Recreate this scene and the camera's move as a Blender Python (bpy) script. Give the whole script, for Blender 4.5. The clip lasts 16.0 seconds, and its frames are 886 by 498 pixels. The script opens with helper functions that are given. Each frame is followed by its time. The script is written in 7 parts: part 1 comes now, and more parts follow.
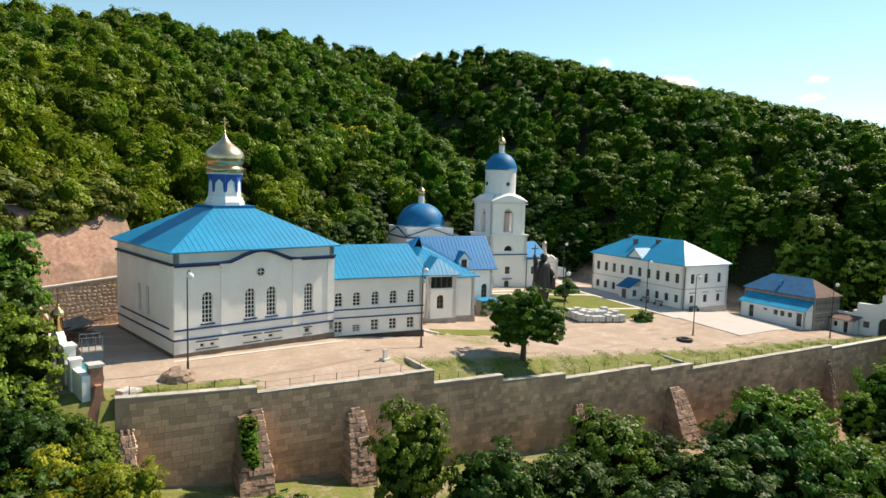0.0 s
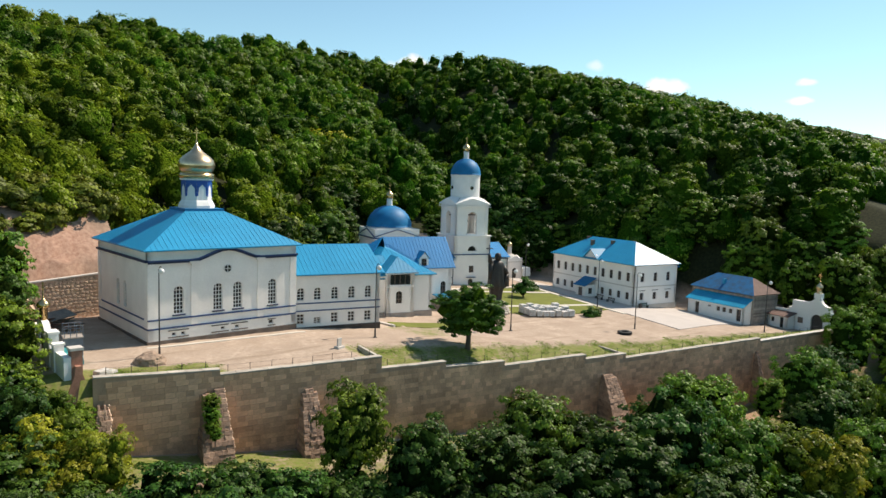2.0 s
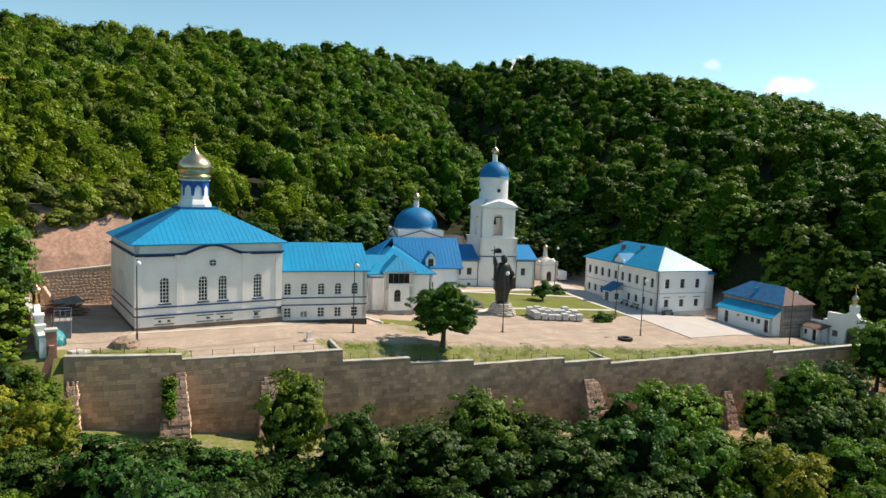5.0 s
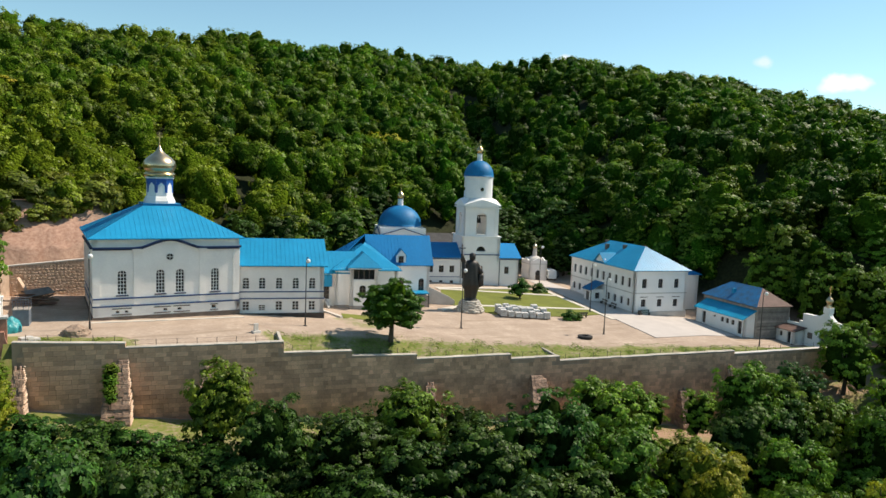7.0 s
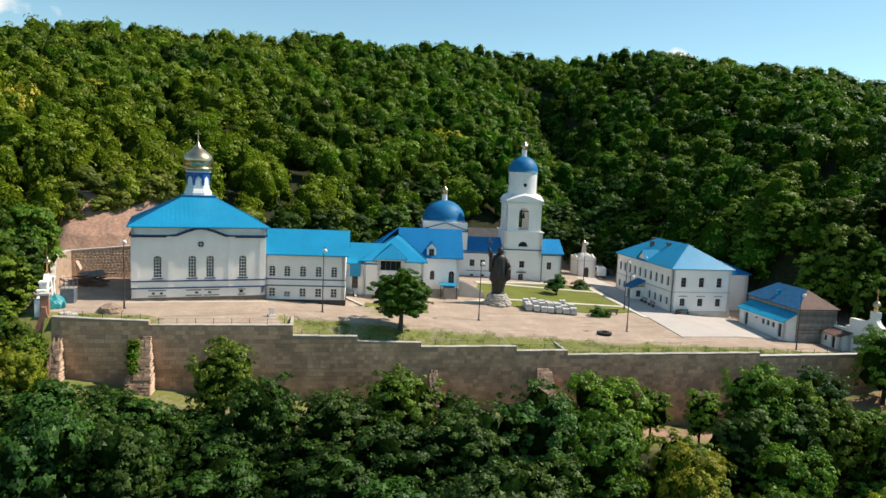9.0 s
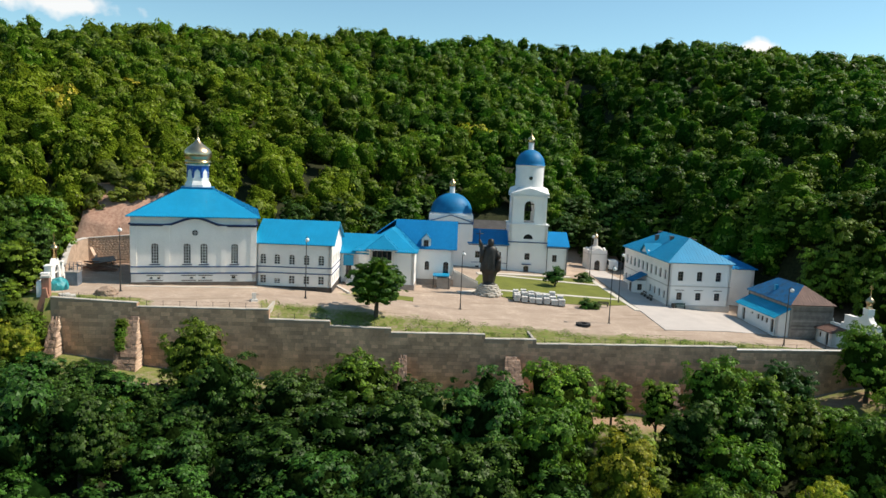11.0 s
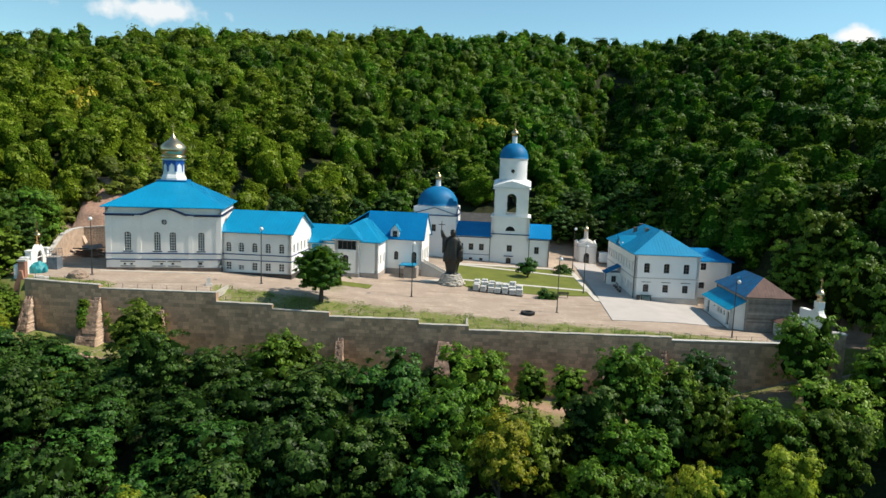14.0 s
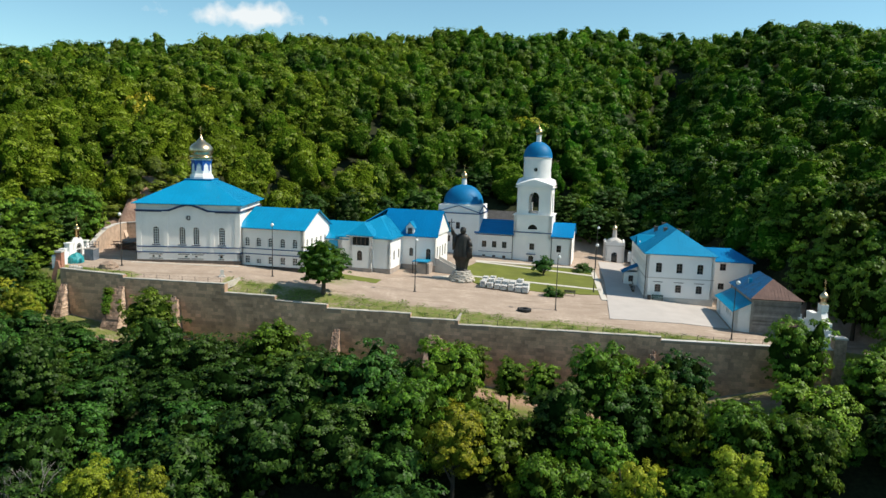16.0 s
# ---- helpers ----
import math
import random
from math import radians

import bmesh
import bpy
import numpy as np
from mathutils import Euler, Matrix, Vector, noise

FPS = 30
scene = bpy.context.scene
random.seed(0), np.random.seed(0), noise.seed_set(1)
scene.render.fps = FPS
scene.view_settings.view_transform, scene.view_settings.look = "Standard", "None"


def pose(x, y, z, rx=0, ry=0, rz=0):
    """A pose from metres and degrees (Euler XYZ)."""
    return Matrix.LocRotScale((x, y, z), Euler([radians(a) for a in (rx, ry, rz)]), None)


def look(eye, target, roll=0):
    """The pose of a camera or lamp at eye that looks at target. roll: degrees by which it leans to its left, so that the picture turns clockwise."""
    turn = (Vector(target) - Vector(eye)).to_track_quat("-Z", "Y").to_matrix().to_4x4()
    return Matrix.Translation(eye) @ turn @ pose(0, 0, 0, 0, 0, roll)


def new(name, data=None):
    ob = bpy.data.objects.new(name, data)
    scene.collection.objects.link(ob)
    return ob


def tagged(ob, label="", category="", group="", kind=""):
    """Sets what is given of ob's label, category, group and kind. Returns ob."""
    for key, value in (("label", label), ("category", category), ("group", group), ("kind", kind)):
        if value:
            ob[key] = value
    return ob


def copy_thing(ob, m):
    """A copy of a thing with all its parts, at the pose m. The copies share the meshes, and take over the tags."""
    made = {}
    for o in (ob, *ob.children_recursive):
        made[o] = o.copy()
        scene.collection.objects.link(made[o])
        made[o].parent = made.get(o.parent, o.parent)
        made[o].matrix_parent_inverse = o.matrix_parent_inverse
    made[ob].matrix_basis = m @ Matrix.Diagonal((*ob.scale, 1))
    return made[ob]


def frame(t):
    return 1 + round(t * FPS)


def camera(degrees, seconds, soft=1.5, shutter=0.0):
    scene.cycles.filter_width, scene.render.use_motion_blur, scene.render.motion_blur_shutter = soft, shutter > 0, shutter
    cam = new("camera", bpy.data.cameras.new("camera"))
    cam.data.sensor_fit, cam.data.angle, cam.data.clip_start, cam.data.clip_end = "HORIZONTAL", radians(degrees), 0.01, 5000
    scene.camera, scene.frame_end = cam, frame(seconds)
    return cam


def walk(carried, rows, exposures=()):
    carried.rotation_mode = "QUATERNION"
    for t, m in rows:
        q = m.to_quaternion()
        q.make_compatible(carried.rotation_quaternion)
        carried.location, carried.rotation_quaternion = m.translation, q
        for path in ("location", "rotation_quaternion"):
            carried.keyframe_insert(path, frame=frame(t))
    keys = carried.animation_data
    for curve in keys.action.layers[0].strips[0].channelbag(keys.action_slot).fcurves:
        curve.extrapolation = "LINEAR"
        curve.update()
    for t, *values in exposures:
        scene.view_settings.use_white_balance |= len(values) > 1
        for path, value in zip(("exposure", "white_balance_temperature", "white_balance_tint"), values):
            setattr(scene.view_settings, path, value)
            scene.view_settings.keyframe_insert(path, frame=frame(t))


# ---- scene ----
cam = camera(65.0, 16.0, soft=1.5)
PATH = [
    (0, (-22.34, -60.524, 15.99), (-21.019, -59.035, 15.793), 1.6),
    (0.1, (-22.54, -60.72, 16.016), (-21.218, -59.232, 15.819), 1.6),
    (0.2, (-23.67, -61.86, 16.164), (-22.343, -60.378, 15.967), 1.6),
    (0.3, (-25.63, -63.84, 16.42), (-24.289, -62.367, 16.224), 1.7),
    (0.4, (-26.98, -65.18, 16.596), (-25.631, -63.715, 16.4), 1.7),
    (0.5, (-27.255, -65.478, 16.632), (-25.906, -64.014, 16.437), 1.7),
    (1, (-26.539, -66.656, 16.698), (-25.193, -65.189, 16.503), 1.7),
    (1.5, (-25.31, -67.767, 16.754), (-23.966, -66.299, 16.559), 1.8),
    (2, (-24.044, -69.047, 16.668), (-22.703, -67.576, 16.475), 1.8),
    (2.5, (-22.502, -70.564, 16.663), (-21.177, -69.078, 16.471), 1.8),
    (3, (-21.011, -72.217, 16.711), (-19.735, -70.689, 16.518), 1.9),
    (5.5, (-11.633, -81.591, 17.131), (-10.553, -79.919, 16.935), 2.2),
    (6, (-9.59, -83.433, 17.197), (-8.532, -81.747, 16.999), 2.3),
    (6.5, (-7.355, -85.317, 17.317), (-6.323, -83.615, 17.117), 2.3),
    (7, (-5.174, -87.249, 17.372), (-4.17, -85.531, 17.171), 2.3),
    (7.5, (-2.829, -89.37, 17.446), (-1.862, -87.632, 17.242), 2.4),
    (8, (-0.687, -90.926, 17.6), (0.216, -89.154, 17.388), 2.4),
    (8.5, (1.671, -92.812, 17.585), (2.49, -91.001, 17.367), 2.4),
    (9, (3.808, -94.418, 17.514), (4.553, -92.575, 17.293), 2.5),
    (11.5, (17.105, -102.818, 17.93), (17.629, -100.904, 17.68), 2.3),
    (12, (19.871, -104.143, 17.853), (20.359, -102.22, 17.6), 2.2),
    (12.5, (22.626, -105.487, 17.946), (23.082, -103.557, 17.689), 2.2),
    (13, (25.396, -106.708, 17.853), (25.82, -104.771, 17.596), 2.1),
    (13.5, (28.507, -107.956, 17.974), (28.892, -106.011, 17.712), 2.0),
    (14, (31.177, -109.073, 17.963), (31.526, -107.121, 17.7), 2.0),
    (14.5, (34.165, -110.169, 18.072), (34.469, -108.21, 17.806), 1.9),
    (15, (37.272, -111.205, 18.149), (37.519, -109.239, 17.881), 1.9),
    (15.5, (40.403, -112.285, 18.436), (40.582, -110.312, 18.163), 1.8),
    (16, (43.528, -113.241, 18.415), (43.63, -111.263, 18.141), 1.7),
]
walk(cam, [(t, look(eye, target, roll)) for t, eye, target, roll in PATH],
     exposures=((0, 0.52, 7250, 14), (0.25, 0.48, 7200, 14), (0.5, 0.40, 7100, 14), (3, 0.38, 7050, 13), (9, 0.34, 6850, 12), (16, 0.24, 6500, 8)))

# ---- light ----
SUN_AZ, SUN_EL = -7.0, 49.0      # degrees from +x towards +y, and above the horizon
world = bpy.data.worlds.new("sky")
scene.world = world
world.use_nodes = True
wn, wl = world.node_tree.nodes, world.node_tree.links
wbg = wn["Background"]
wsky = wn.new("ShaderNodeTexSky")
wsky.sky_type = "NISHITA"
wsky.sun_disc = False
wsky.sun_elevation = radians(SUN_EL)
wsky.sun_rotation = radians(90 - SUN_AZ)
wsky.air_density, wsky.dust_density, wsky.ozone_density = 0.9, 0.1, 2.5
# small fair-weather clouds low over the hills: azimuth, height, breadth, depth in degrees, density
wco, wno, wmx, wtint = (wn.new("ShaderNode" + k) for k in ("TexCoord", "TexNoise", "Mix", "Mix"))
wno.inputs["Scale"].default_value, wno.inputs["Detail"].default_value = 22.0, 8
wl.new(wco.outputs["Generated"], wno.inputs["Vector"])
clear = None
for az, el, wide, deep, thick in ((29.8, 7.7, 5.4, 1.5, 0.95), (20.6, 7.9, 1.7, 0.6, 0.8), (20.9, 6.6, 2.2, 0.5, 0.7), (50.7, 9.2, 3.6, 1.2, 1.0), (102.3, 9.8, 11.0, 2.0, 0.8), (41.4, 7.9, 2.2, 0.7, 0.7), (36.0, 9.4, 1.6, 1.0, 0.45), (140.0, 14.0, 9.0, 2.5, 0.8), (200.0, 18.0, 10.0, 3.0, 0.8), (-60.0, 16.0, 9.0, 2.5, 0.8), (-120.0, 20.0, 11.0, 3.0, 0.8)):
    here = Vector((math.cos(radians(el)) * math.cos(radians(az)), math.cos(radians(el)) * math.sin(radians(az)), math.sin(radians(el))))
    away, flat_, size_, rough_, fade = (wn.new("ShaderNode" + k) for k in ("VectorMath", "VectorMath", "VectorMath", "Math", "MapRange"))
    away.operation, flat_.operation, size_.operation, rough_.operation = "SUBTRACT", "MULTIPLY", "LENGTH", "MULTIPLY_ADD"
    away.inputs[1].default_value = here
    flat_.inputs[1].default_value = (2 / radians(wide), 2 / radians(wide), 2 / radians(deep))
    rough_.inputs[1].default_value = 3.6
    fade.inputs[1].default_value, fade.inputs[2].default_value, fade.inputs[4].default_value = 2.75, 2.1, thick
    wl.new(wco.outputs["Generated"], away.inputs[0])
    wl.new(away.outputs[0], flat_.inputs[0])
    wl.new(flat_.outputs[0], size_.inputs[0])
    wl.new(wno.outputs["Fac"], rough_.inputs[0])
    wl.new(size_.outputs["Value"], rough_.inputs[2])
    wl.new(rough_.outputs[0], fade.inputs[0])
    if clear is None:
        clear = fade.outputs[0]
    else:
        most = wn.new("ShaderNodeMath")
        most.operation = "MAXIMUM"
        wl.new(clear, most.inputs[0])
        wl.new(fade.outputs[0], most.inputs[1])
        clear = most.outputs[0]
wtint.data_type, wtint.blend_type, wmx.data_type = "RGBA", "MULTIPLY", "RGBA"
wtint.inputs[0].default_value = 1.0
wtint.inputs[7].default_value = (0.81, 0.98, 0.87, 1)
wmx.inputs[7].default_value = (6.2, 6.1, 6.0, 1)
wl.new(wsky.outputs[0], wtint.inputs[6])
wl.new(wtint.outputs[2], wmx.inputs[6])
wl.new(clear, wmx.inputs[0])
wl.new(wmx.outputs[2], wbg.inputs[0])
wbg.inputs[1].default_value = 0.14
sun = new("sun", bpy.data.lights.new("sun", "SUN"))
sun.data.energy, sun.data.angle, sun.data.color = 4.8, radians(0.6), (1.0, 0.93, 0.82)
sun_way = Vector((math.cos(radians(SUN_EL)) * math.cos(radians(SUN_AZ)), math.cos(radians(SUN_EL)) * math.sin(radians(SUN_AZ)), math.sin(radians(SUN_EL))))
sun.matrix_world = look(sun_way * 200, (0, 0, 0))


# ---- materials ----
def mat(name, base, rough=0.8, vary=0.25, size=1.0, fine=12.0, bump=0.15, metal=0.0, spread=0.0, second=None, spec=0.5, islands=False):
    """A surface whose colour wanders between base and a second colour at two scales, with fine relief. size: metres of the large stains."""
    m = bpy.data.materials.new(name)
    m.use_nodes = True
    n, l = m.node_tree.nodes, m.node_tree.links
    b = n["Principled BSDF"]
    geo = n.new("ShaderNodeTexCoord")
    big, small = n.new("ShaderNodeTexNoise"), n.new("ShaderNodeTexNoise")
    big.inputs["Scale"].default_value, big.inputs["Detail"].default_value = 1 / size, 6
    small.inputs["Scale"].default_value, small.inputs["Detail"].default_value = fine, 4
    l.new(geo.outputs["Object"], big.inputs["Vector"])
    l.new(geo.outputs["Object"], small.inputs["Vector"])
    add = n.new("ShaderNodeMath")
    add.operation = "MULTIPLY_ADD"
    l.new(small.outputs["Fac"], add.inputs[0])
    add.inputs[1].default_value = 0.45
    l.new(big.outputs["Fac"], add.inputs[2])
    ramp = n.new("ShaderNodeMapRange")
    ramp.inputs[1].default_value, ramp.inputs[2].default_value = 0.5, 0.95
    l.new(add.outputs[0], ramp.inputs[0])
    mix = n.new("ShaderNodeMix")
    mix.data_type = "RGBA"
    dark = second or [c * (1 - vary) for c in base]
    mix.inputs[6].default_value, mix.inputs[7].default_value = (*dark, 1), (*base, 1)
    l.new(ramp.outputs[0], mix.inputs[0])
    out = mix.outputs[2]
    if spread:
        info, hsv = n.new("ShaderNodeObjectInfo"), n.new("ShaderNodeHueSaturation")
        rng = n.new("ShaderNodeMapRange")
        rng.inputs[3].default_value, rng.inputs[4].default_value = 1 - spread, 1 + spread
        own = n.new("ShaderNodeNewGeometry").outputs["Random Per Island"] if islands else info.outputs["Random"]
        l.new(own, rng.inputs[0])
        l.new(rng.outputs[0], hsv.inputs["Value"])
        l.new(out, hsv.inputs["Color"])
        out = hsv.outputs[0]
    l.new(out, b.inputs["Base Color"])
    b.inputs["Roughness"].default_value, b.inputs["Metallic"].default_value = rough, metal
    b.inputs["Specular IOR Level"].default_value = spec
    if bump:
        bp = n.new("ShaderNodeBump")
        bp.inputs["Strength"].default_value, bp.inputs["Distance"].default_value = bump, 0.05
        l.new(small.outputs["Fac"], bp.inputs["Height"])
        l.new(bp.outputs[0], b.inputs["Normal"])
    return m


def leaf_mat(name, dark, light, through_light=0.35, cell=0.0):
    """Foliage: each leaf spray its own green, with light coming through it. cell: sprays to a unit of length, where a closed mass of leaves stands for many."""
    m = bpy.data.materials.new(name)
    m.use_nodes = True
    n, l = m.node_tree.nodes, m.node_tree.links
    b, out = n["Principled BSDF"], n["Material Output"]
    geo, info = n.new("ShaderNodeNewGeometry"), n.new("ShaderNodeObjectInfo")
    tone = n.new("ShaderNodeVertexColor")
    tone.layer_name = "tone"
    mix = n.new("ShaderNodeMix")
    mix.data_type = "RGBA"
    mix.inputs[6].default_value, mix.inputs[7].default_value = (*dark, 1), (*light, 1)
    parts = n.new("ShaderNodeSeparateColor")
    l.new(tone.outputs["Color"], parts.inputs[0])
    l.new(parts.outputs[0], mix.inputs[0])
    hsv = n.new("ShaderNodeHueSaturation")
    rng = n.new("ShaderNodeMapRange")
    rng.inputs[3].default_value, rng.inputs[4].default_value = 0.55, 1.45
    l.new(geo.outputs["Random Per Island"], rng.inputs[0])
    # each tree a little lighter or darker, yellower or bluer
    fold, each, both, sum_ = (n.new("ShaderNodeMath") for _ in range(4))
    fold.operation, each.operation, both.operation, sum_.operation = "PINGPONG", "MULTIPLY_ADD", "MULTIPLY", "ADD"
    l.new(info.outputs["Random"], fold.inputs[0])
    fold.inputs[1].default_value = 0.13
    l.new(fold.outputs[0], each.inputs[0])
    each.inputs[1].default_value, each.inputs[2].default_value = 4.6, 0.7
    l.new(each.outputs[0], both.inputs[0])
    l.new(rng.outputs[0], both.inputs[1])
    worth = both.outputs[0]
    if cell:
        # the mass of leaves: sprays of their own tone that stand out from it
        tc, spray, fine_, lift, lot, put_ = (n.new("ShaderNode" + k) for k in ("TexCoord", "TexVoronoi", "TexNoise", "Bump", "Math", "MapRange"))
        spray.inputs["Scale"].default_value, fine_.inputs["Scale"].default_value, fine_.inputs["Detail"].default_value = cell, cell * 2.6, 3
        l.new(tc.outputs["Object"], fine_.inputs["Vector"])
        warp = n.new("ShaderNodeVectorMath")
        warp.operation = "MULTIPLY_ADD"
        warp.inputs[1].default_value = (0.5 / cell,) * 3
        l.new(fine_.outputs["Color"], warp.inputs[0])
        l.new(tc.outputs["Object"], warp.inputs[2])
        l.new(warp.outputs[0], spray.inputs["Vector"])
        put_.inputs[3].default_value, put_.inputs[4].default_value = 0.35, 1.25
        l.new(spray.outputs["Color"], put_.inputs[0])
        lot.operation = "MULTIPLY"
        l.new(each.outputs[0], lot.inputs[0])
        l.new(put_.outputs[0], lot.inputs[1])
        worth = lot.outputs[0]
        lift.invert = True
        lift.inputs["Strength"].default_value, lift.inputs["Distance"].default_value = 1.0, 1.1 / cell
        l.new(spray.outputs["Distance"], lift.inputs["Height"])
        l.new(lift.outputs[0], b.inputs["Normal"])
    l.new(worth, hsv.inputs["Value"])
    l.new(mix.outputs[2], hsv.inputs["Color"])
    hue = n.new("ShaderNodeMapRange")
    hue.inputs[2].default_value = 2.0
    hue.inputs[3].default_value, hue.inputs[4].default_value = 0.466, 0.545
    l.new(info.outputs["Random"], sum_.inputs[0])
    l.new(parts.outputs[1], sum_.inputs[1])
    l.new(sum_.outputs[0], hue.inputs[0])
    l.new(hue.outputs[0], hsv.inputs["Hue"])
    l.new(hsv.outputs[0], b.inputs["Base Color"])
    b.inputs["Roughness"].default_value = 0.5
    b.inputs["Specular IOR Level"].default_value = 0.0 if cell else 0.22
    tr, ms = n.new("ShaderNodeBsdfTranslucent"), n.new("ShaderNodeMixShader")
    l.new(hsv.outputs[0], tr.inputs[0])
    ms.inputs[0].default_value = through_light
    l.new(b.outputs[0], ms.inputs[1])
    l.new(tr.outputs[0], ms.inputs[2])
    l.new(ms.outputs[0], out.inputs[0])
    return m


M_PLASTER = mat("white_plaster", (0.90, 0.87, 0.83), 0.85, 0.10, 3.0, 6.0, 0.12)
M_PLASTER_OLD = mat("aged_plaster", (0.91, 0.86, 0.80), 0.9, 0.15, 2.6, 5.0, 0.2)
M_DAMP = mat("damp_black_plinth", (0.085, 0.07, 0.06), 0.95, 0.5, 0.8, 5.0, 0.3)
M_PLINTH = mat("stained_plinth", (0.18, 0.14, 0.115), 0.9, 0.5, 1.2, 5.0, 0.3)
M_ROOF = mat("blue_roof_metal", (0.0, 0.27, 0.49), 0.42, 0.18, 4.0, 2.0, 0.04, spec=0.45)
M_ROOF_DARK = mat("deep_blue_roof_metal", (0.0, 0.205, 0.47), 0.5, 0.2, 4.0, 2.0, 0.04, spec=0.18)
M_DOME = mat("blue_dome_metal", (0.0, 0.165, 0.37), 0.55, 0.2, 2.0, 3.0, 0.05, spec=0.25)
M_BLUE = mat("blue_paint", (0.03, 0.075, 0.21), 0.6, 0.4, 1.0, 6.0, 0.1)
M_NAVY = mat("navy_cornice_paint", (0.02, 0.035, 0.09), 0.7, 0.5, 0.7, 6.0, 0.2)
# grey roof boards with the surrounding trees' shade put into the colour
M_SHADED_GREY = mat("shade_darkened_grey_boards", (0.085, 0.082, 0.08), 0.9, 0.4, 1.0, 6.0, 0.3)
M_PLINTH_PALE = mat("grey_beige_plinth", (0.44, 0.37, 0.32), 0.9, 0.35, 1.2, 5.0, 0.3)
M_GREYMETAL = mat("blue_grey_sheet_metal", (0.17, 0.20, 0.24), 0.6, 0.35, 0.6, 6.0, 0.1, metal=0.2)
M_TURQUOISE = mat("turquoise_roof_metal", (0.0, 0.33, 0.55), 0.5, 0.25, 3.0, 3.0, 0.04, spec=0.3)
M_PATCHED = mat("patched_blue_roof", (0.01, 0.17, 0.38), 0.6, 0.4, 0.9, 4.0, 0.1, second=(0.04, 0.10, 0.18), spec=0.25)
M_BOARD = mat("grey_weathered_boards", (0.33, 0.295, 0.26), 0.9, 0.5, 0.8, 8.0, 0.3, spread=0.3)
M_BLUE_BRIGHT = mat("bright_blue_paint", (0.0, 0.085, 0.36), 0.5, 0.3, 1.0, 6.0, 0.1)
M_GOLD = mat("gilded_metal", (0.72, 0.50, 0.24), 0.25, 0.3, 0.8, 6.0, 0.05, metal=1.0)
M_SILVER = mat("pale_gilded_metal", (0.76, 0.58, 0.36), 0.3, 0.25, 0.8, 6.0, 0.05, metal=1.0)
M_GLASS = mat("dark_window_glass", (0.015, 0.02, 0.025), 0.12, 0.3, 1.5, 3.0, 0.0, spec=0.7)
M_FRAME = mat("white_window_frame", (0.74, 0.72, 0.68), 0.7, 0.2, 0.5, 8.0, 0.1)
M_FRAME_DARK = mat("brown_window_frame", (0.16, 0.12, 0.10), 0.7, 0.3, 0.5, 8.0, 0.1)
M_STONE = mat("sandstone_block", (0.78, 0.45, 0.275), 0.93, 0.40, 0.9, 7.0, 0.5, spread=0.24)
M_STONE_REST = mat("sandstone_wall", (0.78, 0.45, 0.275), 0.93, 0.48, 2.6, 6.0, 0.5, spread=0.24, islands=True)
M_MORTAR = mat("lime_mortar", (0.47, 0.30, 0.20), 0.95, 0.3, 1.0, 10.0, 0.3)
M_COPING = mat("pale_coping", (0.62, 0.58, 0.53), 0.9, 0.25, 1.5, 6.0, 0.2)
M_RUBBLE = mat("rubble_stone", (0.47, 0.31, 0.22), 0.95, 0.55, 0.5, 5.0, 0.9, spread=0.3)
M_BANK = mat("beige_rubble", (0.66, 0.48, 0.35), 0.95, 0.35, 0.8, 6.0, 0.6, spread=0.18)
M_CAP = mat("worn_wall_coping", (0.52, 0.47, 0.40), 0.92, 0.4, 1.2, 6.0, 0.3, spread=0.12)
M_HEAP = mat("brown_soil", (0.38, 0.27, 0.195), 0.97, 0.5, 0.4, 6.0, 0.9)
M_IRON = mat("dark_iron", (0.05, 0.045, 0.04), 0.6, 0.3, 0.4, 10.0, 0.1)
M_BRONZE = mat("dark_bronze", (0.038, 0.036, 0.032), 0.5, 0.4, 0.8, 5.0, 0.2, metal=0.4)
M_WHITE = mat("white_paint", (0.80, 0.80, 0.78), 0.6, 0.1, 1.0, 8.0, 0.1)
M_WOOD = mat("weathered_boards", (0.22, 0.17, 0.13), 0.85, 0.35, 0.8, 9.0, 0.3)
M_RUST = mat("rust_brown_roof", (0.17, 0.09, 0.07), 0.75, 0.4, 1.0, 6.0, 0.2)
M_BARK = mat("tree_bark", (0.10, 0.075, 0.055), 0.95, 0.4, 0.4, 12.0, 0.6)
M_RUBBER = mat("black_rubber", (0.02, 0.02, 0.02), 0.8, 0.3, 0.4, 12.0, 0.2)
M_PAVE = mat("pale_paving", (0.50, 0.45, 0.41), 0.9, 0.14, 2.5, 4.0, 0.1)
M_PATH = mat("pale_path", (0.60, 0.55, 0.47), 0.9, 0.15, 1.5, 6.0, 0.1)
M_LAWN = mat("mown_lawn", (0.155, 0.175, 0.018), 0.95, 0.3, 2.5, 9.0, 0.5)
M_BRICK = mat("pale_bricks", (0.62, 0.60, 0.57), 0.9, 0.2, 0.6, 8.0, 0.3, spread=0.1)
M_REDBRICK = mat("red_brick", (0.44, 0.21, 0.14), 0.9, 0.35, 0.5, 9.0, 0.4)
M_CYAN = mat("turquoise_tarpaulin", (0.02, 0.30, 0.33), 0.5, 0.3, 0.5, 6.0, 0.2)
M_LEAF = leaf_mat("summer_leaves", (0.034, 0.084, 0.008), (0.205, 0.350, 0.022), 0.38)
M_LEAF_NEAR = leaf_mat("dark_summer_leaves", (0.014, 0.040, 0.006), (0.096, 0.185, 0.021), 0.28)
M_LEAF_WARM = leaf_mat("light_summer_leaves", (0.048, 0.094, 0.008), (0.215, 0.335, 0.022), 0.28)
